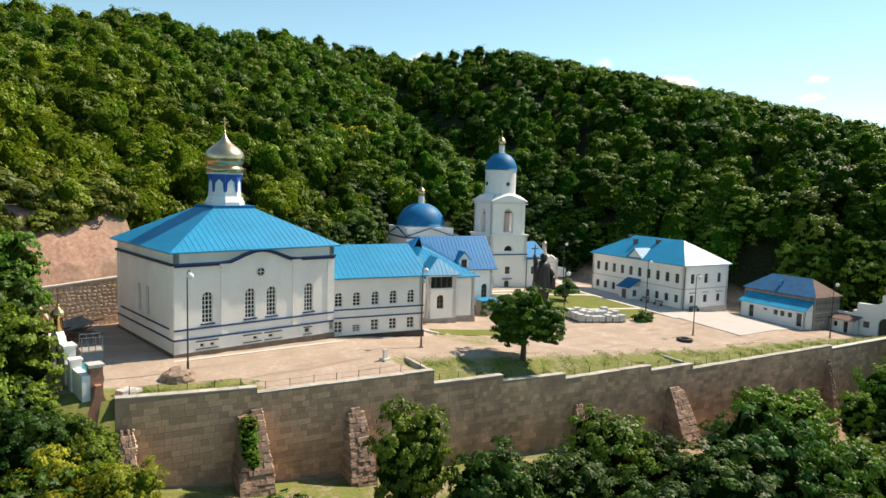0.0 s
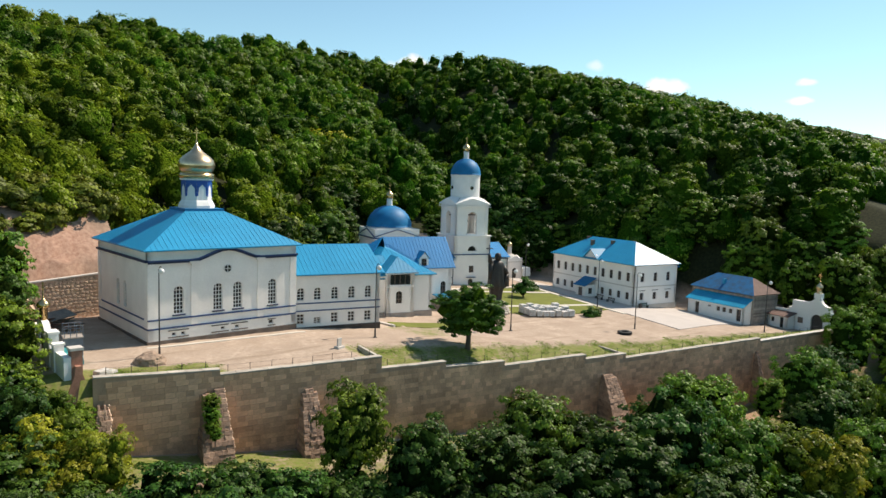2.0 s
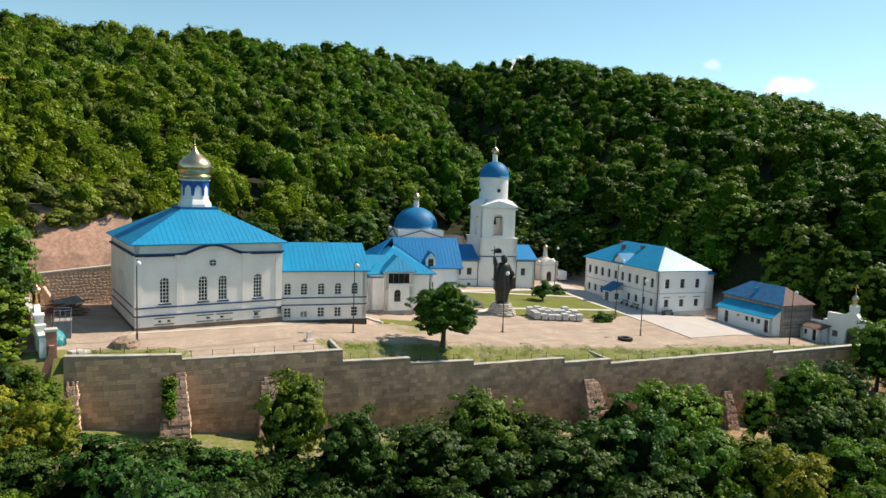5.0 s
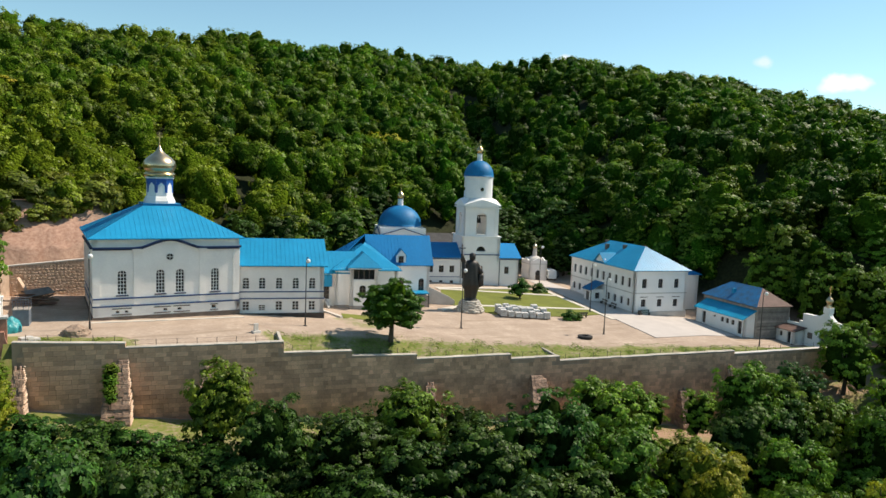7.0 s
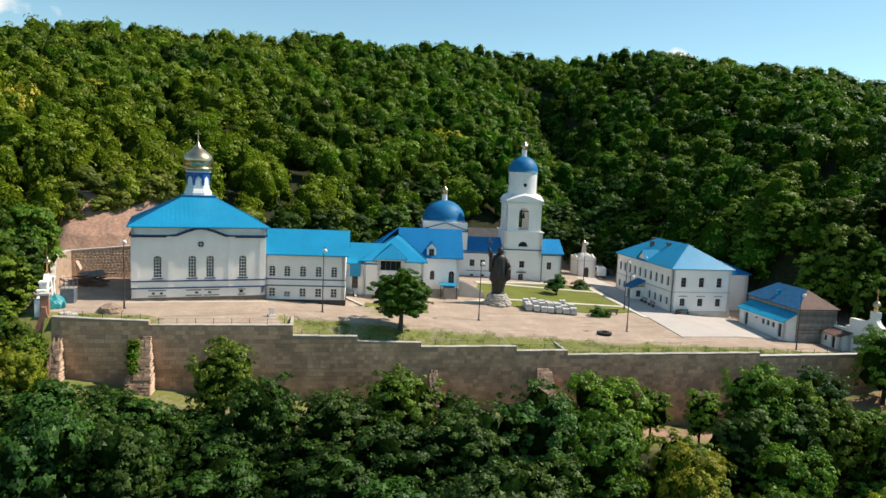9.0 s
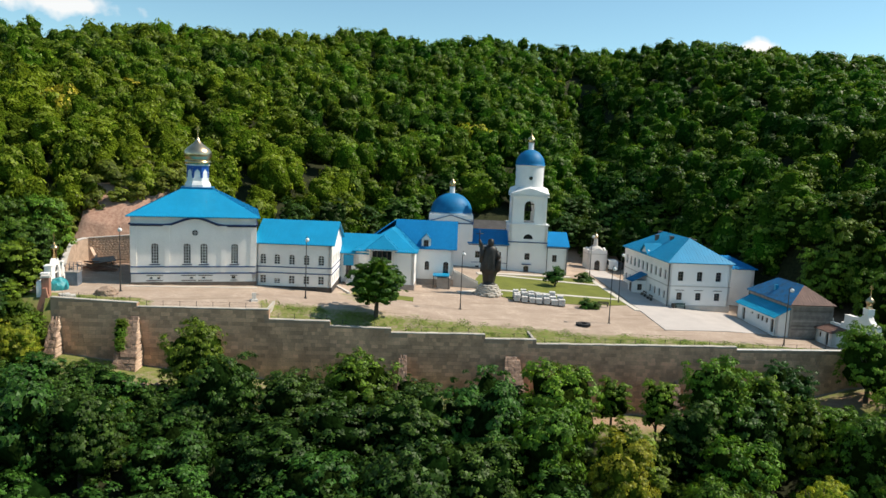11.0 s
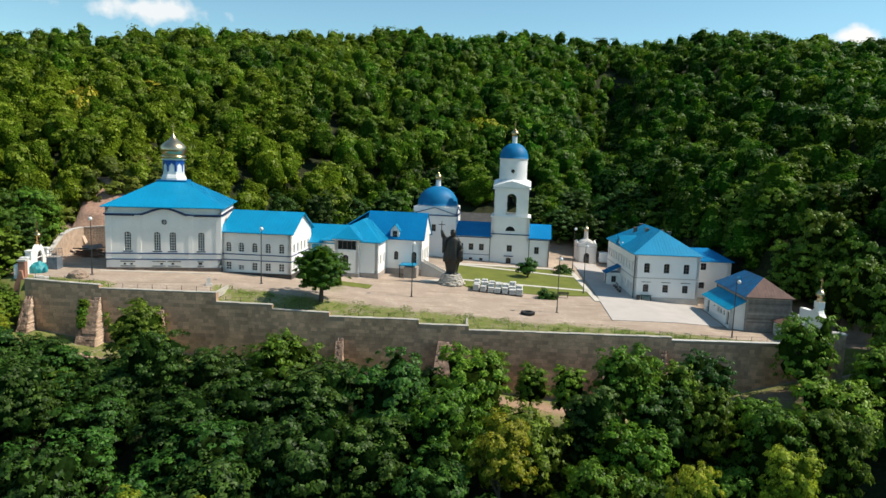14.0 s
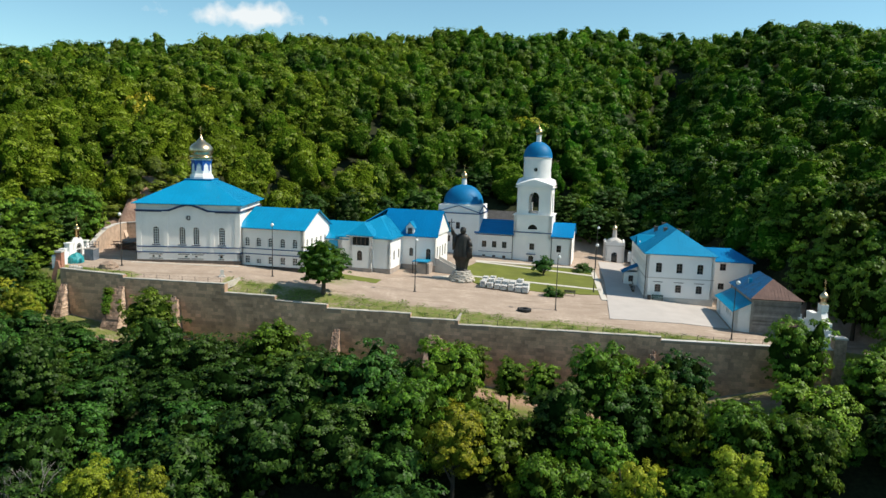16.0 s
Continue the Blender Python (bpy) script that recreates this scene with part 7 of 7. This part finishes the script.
# ---- the small chapel behind the lawn ----
def chapel():
    ob = thing("chapel", 85.1, 30.4, -3.4, -12, "small white chapel with a little gilded onion dome", "chapel")
    W, D, H = 4.1, 4.1, 3.5
    plain_wall("wall", ob, side(0, 0, 0), W, -0.5, H, [(2.05, 1.2, -0.1, 2.1, 0.6)], M_PLASTER, "", 1, 1, M_FRAME_DARK)
    for x, y, t in ((W, 0, 90), (W, D, 180), (0, D, -90)):
        plain_wall("wall", ob, side(x, y, t), W, -0.5, H, [], M_PLASTER)
    for mm in (side(0, 0, 0), side(W, 0, 90), side(0, D, -90)):
        bm = bmesh.new()
        prism(bm, [(0, 0.0, H), (W, 0.0, H), (W, 0, H + 0.75), (W - 0.7, 0.0, H + 0.6), (W / 2, 0.0, H + 1.2), (0.7, 0, H + 0.6), (0, 0, H + 0.75)], (0, 0.3, 0))
        bmesh.ops.transform(bm, matrix=mm, verts=bm.verts)
        part("gable", bm, M_PLASTER, ob)
        strip(ob, "cornice", mm, [(-0.08, W + 0.08, -0.1, 0, H - 0.12, H)], M_COPING)
    bm = bmesh.new()
    lathe(bm, [(1.9, H)] + half_dome(1.85, H + 0.2, 1.3, 6)[:-2] + [(0.45, H + 1.55)], W / 2, D / 2, 24)
    part("vault", bm, M_COPING, ob, "grey domed roof", True)
    bm = bmesh.new()
    lathe(bm, [(0.6, H + 1.3), (0.48, H + 1.7), (0.4, H + 3.1)], W / 2, D / 2, 12)
    part("lantern", bm, M_COPING, ob, "slim grey lantern")
    bm = bmesh.new()
    lathe(bm, onion(0.55, H + 3.1, 1.3), W / 2, D / 2, 20)
    part("onion_dome", bm, M_SILVER, ob, "small gilded onion dome", True)
    orthodox_cross(ob, H + 4.3, 0.8, M_GOLD, W / 2, D / 2)


chapel()


# ---- vehicles parked behind ----
def vehicle(name, x, y, turn, paint, L, Wd, H, hood, label, category):
    ob = thing(name, x, y, float(land(x, y)) + 0.06, turn, label, category)
    bm = bmesh.new()
    prof = [(0, 0.35), (L, 0.35), (L, 0.75), (L - 0.1, 0.95), (L - hood, 1.05), (L - hood - 0.6, H), (0.3, H), (0.05, 1.1)]
    prism(bm, [(u, 0, z) for u, z in prof], (0, Wd, 0))
    bmesh.ops.bevel(bm, geom=bm.edges[:], offset=0.06, segments=2, affect="EDGES")
    part("body", bm, paint, ob)
    for v in (-0.012, Wd + 0.002):
        part("side_window", boxes((0.5, L - hood - 0.75, v, v + 0.01, 1.12, H - 0.15)), M_GLASS, ob)
    for u in (0.8, L - 0.85):
        for v in (-0.02, Wd - 0.2):
            bm = bmesh.new()
            tube(bm, (u, v, 0.33), (u, v + 0.22, 0.33), 0.33, 0.33, 18)
            wh = part("wheel", bm, M_RUBBER, ob)
            bm = bmesh.new()
            tube(bm, (u, v - 0.01, 0.33), (u, v + 0.23, 0.33), 0.18, 0.18, 14)
            part("rim", bm, M_COPING, wh)


M_CARDARK = mat("dark_car_paint", (0.03, 0.03, 0.04), 0.3, 0.2, 1.0, 4.0, 0.0)
vehicle("van", 91.8, 29.4, 70, M_WHITE, 4.8, 1.9, 2.2, 0.6, "white van parked beside the chapel", "van")
vehicle("car", 94.2, 31.5, 78, M_CARDARK, 4.3, 1.75, 1.5, 1.1, "dark car parked behind the van", "car")


# ---- gateway at the court's far end ----
def right_gate():
    ob = thing("gateway", 98.0, -22.6, -5.9, -100, "white plastered gateway with stepped gable and gilded onion", "gateway")
    m = side(0, 0, 0)
    bm = bmesh.new()
    panel(bm, m, 7.2, -0.6, 3.4, [(4.9, 2.0, -0.2, 2.8, 1.0)], 0.8, 0.8)
    part("wall", bm, M_PLASTER, ob, "white gate wall with an arch")
    bm = bmesh.new()
    prism(bm, [(0.6, 0, 3.4), (7.0, 0, 3.4), (7.0, 0, 4.2), (6.2, 0, 4.3), (5.6, 0, 4.7), (5.1, 0, 5.4), (4.4, 0, 5.4), (3.8, 0, 4.9), (3.0, 0, 4.65), (0.6, 0, 4.6)], (0, 0.8, 0))
    part("gable", bm, M_PLASTER, ob, "stepped white gable")
    bm = boxes((1.7, 2.6, -0.02, 0.02, 0.95, 1.9))
    part("window", bm, M_FRAME_DARK, ob, "small dark window")
    strip(ob, "door", m, [(3.92, 5.88, 0.3, 0.4, -0.2, 2.7)], M_IRON, "dark iron gate leaf")
    bm = boxes((4.2, 5.3, -0.05, 0.85, 5.4, 6.3))
    part("pier", bm, M_PLASTER, ob, "white square pier")
    bm = bmesh.new()
    lathe(bm, [(0.5, 6.3), (0.38, 6.5), (0.34, 6.95)] + onion(0.55, 6.95, 1.3), 4.75, 0.4, 20)
    part("onion_dome", bm, M_SILVER, ob, "gilded onion dome", True)
    orthodox_cross(ob, 8.2, 1.4, M_GOLD, 4.75, 0.4)
    bm = bmesh.new()
    prism(bm, [(7.2, 0.05, -0.8), (8.6, 0.05, -0.8), (8.6, 0.05, 1.4), (8.0, 0.05, 1.6), (7.8, 0.05, 2.4), (7.2, 0.05, 3.0)], (0, 0.6, 0))
    part("flank_wall", bm, M_PLASTER, ob, "sloping white flank wall")
    bm = boxes((-2.6, 0.0, 0.1, 0.5, -0.6, 2.9))
    part("flank_wall", bm, M_PLASTER, ob, "white flank wall")
    bm = boxes((-3.2, -2.55, 0.0, 0.7, -0.6, 3.3))
    part("pier", bm, M_PLASTER, ob, "white end pier")
    hut = thing("gate_hut", 96.4, -19.9, -5.8, -100, "small white hut with a rust-brown roof by the gateway", "hut")
    plain_wall("wall", hut, side(0, 0, 0), 3.6, -0.5, 1.9, [(0.9, 0.6, 0.6, 1.4, 0), (2.5, 0.7, -0.2, 1.6, 0)], M_PLASTER, "", 1, 1, M_FRAME_DARK)
    for x, y, t, w in ((3.6, 0, 90, 2.0), (0, 2.0, -90, 2.0), (3.6, 2.0, 180, 3.6)):
        plain_wall("wall", hut, side(x, y, t), w, -0.5, 1.9, [], M_PLASTER)
    bm = bmesh.new()
    slope(bm, [(-0.3, -0.35, 1.85), (3.9, -0.35, 1.85), (3.9, 2.3, 2.45), (-0.3, 2.3, 2.45)], 0.1, 0.4)
    part("roof", bm, M_RUST, hut, "rust-brown sheet roof")


right_gate()


# ---- gateway and wall at the church's end ----
def left_gate():
    ob = thing("church_gateway", -8.9, -8.0, -0.2, 90, "worn white gateway with an arch and a gilded onion", "gateway")
    m = side(0, 0, 0)
    bm = bmesh.new()
    panel(bm, m, 12.0, -1.2, 1.7, [(7.6, 1.9, -0.4, 1.65, 0.0)], 0.55, 0.55)
    part("wall", bm, M_PLASTER, ob, "stained white boundary wall")
    bm = bmesh.new()
    outer, inner = arc(7.6, 1.7, 1.75, 12, 1.9), arc(7.6, 1.65, 0.95, 12, 1.0)
    for i in range(12):
        prism(bm, [(outer[i][0], 0.0, outer[i][1]), (outer[i + 1][0], 0.0, outer[i + 1][1]), (inner[i + 1][0], 0.0, inner[i + 1][1]), (inner[i][0], 0.0, inner[i][1])], (0, 0.55, 0))
    part("arch", bm, M_PLASTER, ob, "round white arch")
    strip(ob, "gate_leaf", m, [(6.7, 8.5, 0.25, 0.3, -0.3, 2.2)], M_IRON, "dark iron gate leaf")
    bm = bmesh.new()
    lathe(bm, [(0.34, 3.4), (0.34, 4.6)] + onion(0.55, 4.6, 1.1), 7.6, 0.27, 18)
    part("onion_dome", bm, M_GOLD, ob, "gilded onion dome", True)
    orthodox_cross(ob, 5.6, 1.3, M_GOLD, 7.6, 0.27)
    for a, b, h in ((4.2, 5.4, 2.9), (2.6, 3.3, 2.2), (9.9, 10.7, 2.6)):
        part("pier", boxes((a, b, -0.12, 0.67, -1.2, h), (a - 0.1, b + 0.1, -0.2, 0.75, h, h + 0.16)), M_PLASTER, ob, "capped white pier")
    part("brick_pier", boxes((-0.03, 0.93, -0.85, 0.0, -3.0, 2.2)), M_REDBRICK, ob, "red brick pier")
    part("pier_cap", boxes((-0.1, 1.0, -0.95, 0.1, 2.2, 2.42)), M_COPING, ob, "pale pier cap")
    bm = bmesh.new()
    prism(bm, [(-0.55, 0.55, -3.2), (-0.55, -1.35, -3.2), (-0.55, -1.2, -1.2), (-0.55, -0.72, 0.3), (-0.55, -0.62, 1.0), (-0.55, -0.2, 1.0), (-0.55, -0.1, 0.3), (-0.55, 0.4, -1.2)], (0.5, 0, 0))
    part("footing", bm, M_REDBRICK, ob, "sloping brick footing")
    strip(ob, "iron_gate", side(8.6, -1.2, 0), [(0, 2.0, 0, 0.06, -0.1, 1.9)], M_IRON, "dark sheet-iron gate")
    steps = thing("stairs", -10.6, -8.6, -2.6, 90, "dark stone stairs outside the gateway", "stairs")
    for i in range(8):
        part("tread", boxes((i * 0.32, i * 0.32 + 0.34, -0.2, 1.6, -1.4 + i * 0.18, -0.8 + i * 0.18)), M_RUBBLE, steps)


left_gate()


def bank_wall():
    """The rubble wall that holds the hill back beside the church."""
    ob = thing("bank_wall", -8.6, 18.0, -0.4, 0, "rubble retaining wall below the red scarp", "wall", kind="structure")
    L, rng = 11.5, random.Random(12)
    bm = bmesh.new()
    prism(bm, [(0, 0, -0.5), (L, 0, -0.5), (L, 0, 5.2), (0, 0, 4.25)], (0, 0.6, 0))
    part("wall_core", bm, M_BANK, ob)
    bm = bmesh.new()
    prism(bm, [(0, -0.1, 4.2), (L, -0.1, 5.15), (L, -0.1, 5.3), (0, -0.1, 4.35)], (0, 0.75, 0))
    part("coping", bm, M_COPING, ob, "pale coping")
    shapes = []
    for k in range(6):
        bm = bmesh.new()
        w, h = rng.uniform(0.3, 0.62), rng.uniform(0.3, 0.44)
        bmesh.ops.create_icosphere(bm, subdivisions=1, radius=1, matrix=Matrix.Diagonal((w * 0.56, 0.06, h * 0.6, 1)))
        for v in bm.verts:
            v.co += Vector((rng.uniform(-0.04, 0.04), 0, rng.uniform(-0.03, 0.03)))
        shapes.append((w, mesh_of(bm, "stone", M_BANK)))
    z, n = 0.0, 0
    while z < 5.0:
        s = rng.uniform(0, 0.3)
        while s < L - 0.2:
            w, me = shapes[rng.randrange(6)]
            if z < 4.1 + s / L * 0.95 - 0.1 and n < 300:
                again("stone", me, ob, pose(s + w / 2, -0.02, z + 0.15 + rng.uniform(-0.09, 0.09), 0, rng.uniform(-25, 25), 0) @ Matrix.Diagonal((rng.uniform(0.65, 1.2), 1, rng.uniform(0.6, 1.15), 1)))
                n += 1
            s += w
        z += 0.4
    cw = thing("side_wall", -8.9, 4.2, -0.4, 0, "beige rubble wall rising from the gateway to the scarp", "wall", kind="structure")
    bm = bmesh.new()
    ring = [(0.0, 0.0, 2.0), (-0.5, 4.0, 2.9), (-0.9, 8.0, 3.7), (-0.7, 11.5, 4.1), (0.3, 13.8, 4.25)]
    for (xa, ya, za), (xb, yb, zb) in zip(ring, ring[1:]):
        prism(bm, [(xa, ya, -1.0), (xb, yb, -1.0), (xb, yb, zb), (xa, ya, za)], (-0.6, 0, 0))
    part("rubble", bm, M_BANK, cw)
    for (xa, ya, za), (xb, yb, zb) in zip(ring, ring[1:]):
        bm = bmesh.new()
        prism(bm, [(xa + 0.06, ya, za + 0.005), (xb + 0.06, yb, zb + 0.005), (xb + 0.06, yb, zb + 0.13), (xa + 0.06, ya, za + 0.13)], (-0.72, 0, 0))
        part("coping", bm, M_COPING, cw, "pale coping")
    wd = thing("wing_wall", -8.6, 18.0, -0.4, 0, "sloping end of the rubble wall beside the gateway", "wall", kind="structure")
    bm = bmesh.new()
    prism(bm, [(1.3, -4.0, -0.5), (0.9, -4.0, 3.3), (1.25, -4.3, 2.7), (3.0, -5.6, -0.5)], (0.3, 0.6, 0))
    part("rubble", bm, M_BANK, wd)


bank_wall()


# ---- small things on the court ----
def heap(name, x, y, r, h, material, label, category, rough=1.0):
    ob = thing(name, x, y, float(land(x, y)), 0, label, category)
    bm = bmesh.new()
    bmesh.ops.create_icosphere(bm, subdivisions=4, radius=1)
    for v in bm.verts:
        n = noise.noise(v.co * 2.2 + Vector((x, y, 0))) * 0.18 + noise.noise(v.co * 7) * 0.16 * rough + noise.noise(v.co * 17) * 0.12 * rough
        v.co = Vector((v.co.x * r * (1 + n), v.co.y * r * (1 + n), max(-0.1, v.co.z) ** 1.0 * h * (1 + n) if v.co.z > 0 else -0.1))
    part("mound", bm, material, ob)


heap("earth_heap", -2.0, -6.0, 1.35, 0.95, M_HEAP, "heap of loose brown earth on the grass", "earth heap", 0.4)


def timber_pile(x, y):
    """Old beams and boards thrown together, with a bit of roof over them."""
    ob = thing("timber_pile", x, y, float(land(x, y)), 12, "dark pile of old beams, boards and brushwood", "timber pile")
    rng = random.Random(14)
    for i in range(26):
        a, k = rng.uniform(1.3, 2.6), rng.uniform(0.05, 0.11)
        bm = boxes((-a, a, -k, k, -k * 0.8, k * 0.8))
        bmesh.ops.transform(bm, matrix=pose(rng.uniform(-0.9, 0.9), rng.uniform(-1.0, 1.0), 0.15 + 0.05 * i * rng.uniform(0.5, 1.1), rng.uniform(-12, 12), rng.uniform(-16, 16), rng.uniform(-40, 40)), verts=bm.verts)
        part("beam", bm, M_WOOD if i % 3 else M_RUST, ob)
    bm = boxes((-1.5, 1.5, -1.0, 1.0, -0.03, 0.03))
    bmesh.ops.transform(bm, matrix=pose(0.4, 0.3, 1.55, 14, -5, 8), verts=bm.verts)
    part("cover_board", bm, M_BOARD, ob, "grey boarded cover")


timber_pile(-5.6, 11.0)


def site_cabin(x, y):
    """A small grey metal cabin with a cage of bars on it."""
    ob = thing("metal_cabin", x, y, float(land(x, y)) - 0.05, -8, "small blue-grey sheet-metal cabin with a barred cage on top", "cabin")
    part("body", boxes((-0.75, 0.75, -0.8, 0.8, 0.0, 1.75)), M_GREYMETAL, ob, "blue-grey sheet metal body")
    part("door", boxes((-0.4, 0.4, -0.84, -0.803, 0.08, 1.65)), M_GREYMETAL, ob)
    part("roof", boxes((-0.82, 0.82, -0.88, 0.88, 1.755, 1.84)), M_BOARD, ob, "flat grey roof")
    for u in (-0.75, -0.25, 0.25, 0.75):
        for v in (-0.78, 0.78):
            bm = bmesh.new()
            tube(bm, (u, v, 1.84), (u, v, 2.9), 0.03)
            part("bar", bm, M_GREYMETAL, ob)
    for z in (2.35, 2.9):
        for v in (-0.78, 0.78):
            bm = bmesh.new()
            tube(bm, (-0.78, v, z), (0.78, v, z), 0.03)
            part("rail", bm, M_GREYMETAL, ob)


site_cabin(-6.9, -0.6)
heap("tarpaulin", -8.0, -3.6, 1.15, 1.5, M_CYAN, "turquoise tarpaulin thrown over a small pile", "tarpaulin", 0.2)


def slabs(x, y):
    ob = thing("slab_stack", x, y, float(land(x, y)), 25, "low stack of pale concrete slabs", "slab stack")
    rng = random.Random(9)
    for i in range(4):
        for j in range(3 - i // 2):
            u = -0.9 + j * 0.62
            part("slab", boxes((u, u + 0.58, -0.4 + rng.uniform(-0.05, 0.05), 0.4, i * 0.11, i * 0.11 + 0.1)), M_COPING, ob)


slabs(-6.2, -7.6)


def stone_post(x, y):
    ob = thing("stone_marker", x, y, float(land(x, y)) - 0.05, 12, "low grey concrete block on the sand", "concrete block")
    part("block", boxes((-0.45, 0.45, -0.35, 0.35, 0, 0.25)), M_COPING, ob)
    part("stele", boxes((-0.25, 0.25, -0.1, 0.1, 0.25, 1.1)), M_COPING, ob)


stone_post(16.0, -9.6)


def fence():
    ob = thing("wire_fence", 0, 0, 0, 0, "thin iron fence along the top of the retaining wall", "fence")
    x, pts = -6.5, []
    while x < 96:
        y = float(wall_y(x)) + 0.85
        pts.append((x, y, float(land(x, y)) - 0.05))
        x += 1.95
    bm = bmesh.new()
    tube(bm, (0, 0, 0), (0, 0, 0.95), 0.03, 0.03, 6)
    me = mesh_of(bm, "post", M_IRON)
    for p in pts:
        again("post", me, ob, pose(*p, random.uniform(-3, 3), random.uniform(-3, 3), 0))
    for a, b in zip(pts, pts[1:]):
        bm = bmesh.new()
        for h in (0.45, 0.88):
            tube(bm, (a[0], a[1], a[2] + h), (b[0], b[1], b[2] + h), 0.008, 0.008, 4)
        part("wire", bm, M_IRON, ob)


fence()


def step_ramp():
    """Sloping parapets beside the refectory's doors."""
    for pts, nm in ((((31.0, 9.5, 0.9), (30.2, 4.6, -0.6)), "stair_parapet"), (((28.4, 3.4, -0.3), (29.6, -1.6, -0.5)), "kerb")):
        (x0, y0, h0), (x1, y1, h1) = pts
        z0, z1 = float(land(x0, y0)), float(land(x1, y1))
        ob = thing(nm, x0, y0, z0, 0, "pale sloping parapet beside the steps" if nm == "stair_parapet" else "pale kerb beside the wing", nm.replace("_", " "))
        d = Vector((x1 - x0, y1 - y0, 0))
        q = Vector((-d.y, d.x, 0)).normalized() * 0.18
        bm = bmesh.new()
        a, b = Vector((0, 0, 0)), d
        prism(bm, [a - q + Vector((0, 0, -0.5)), b - q + Vector((0, 0, z1 - z0 - 0.5)), b - q + Vector((0, 0, z1 - z0 + 0.25)), a - q + Vector((0, 0, max(h0, 0.2) + 0.6 if nm == "stair_parapet" else 0.2))], q * 2)
        part("parapet", bm, M_COPING, ob)


step_ramp()
sheet("grass_plot", [(29.9, -1.6), (38.6, -4.2), (39.4, -1.2), (30.8, 1.4)], M_LAWN, 0.05, "small patch of rough grass before the refectory", "lawn")


def old_outbuilding():
    """The grey sheds half hidden behind the bell tower."""
    ob = thing("outbuilding", 62.0, 47.0, 0.3, -17, "long low grey outbuilding among the trees", "building")
    plain_wall("wall", ob, side(0, 0, 0), 13, -3, 3.2, [(3, 0.8, 0.8, 2.0, 0), (8, 0.8, 0.8, 2.0, 0)], M_BOARD, "", 1, 1, M_FRAME_DARK)
    plain_wall("wall", ob, side(13, 0, 90), 6, -3, 3.2, [], M_BOARD)
    bm = bmesh.new()
    slope(bm, [(-0.4, -0.5, 3.1), (13.4, -0.5, 3.1), (13.4, 3, 5.0), (-0.4, 3, 5.0)])
    slope(bm, [(13.4, 6.5, 3.1), (-0.4, 6.5, 3.1), (-0.4, 3, 5.0), (13.4, 3, 5.0)])
    part("roof", bm, M_SHADED_GREY, ob, "grey board roof, darkened for tree shade")


old_outbuilding()


def low_wall():
    ob = thing("low_wall", 0, 0, 0, 0, "broken low rubble edging on the lower terrace", "wall")
    rng = random.Random(21)
    x = -2.0
    while x < 9.0:
        y = float(wall_y(x)) - 6.2 + rng.uniform(-0.2, 0.2)
        w = rng.uniform(0.5, 0.9)
        bm = bmesh.new()
        bmesh.ops.create_icosphere(bm, subdivisions=1, radius=1, matrix=pose(x, y, float(land(x, y)) + 0.15, 0, 0, rng.uniform(0, 90)) @ Matrix.Diagonal((w * 0.6, 0.4, 0.4, 1)))
        part("stone", bm, M_RUBBLE, ob)
        x += w * 0.8


low_wall()

for x, y, top, r in ((0.75, -12.9, -2.0, 0.75), (0.6, -13.2, -2.9, 0.85), (0.55, -13.5, -3.9, 0.8), (0.65, -13.9, -4.7, 0.6)):
    plant(WARM_TREES[0], x, y, top, r, "grass and weeds sprouting from the buttress", "weeds on the buttress", "weeds", "weed_clump", foot=top - 1.6)
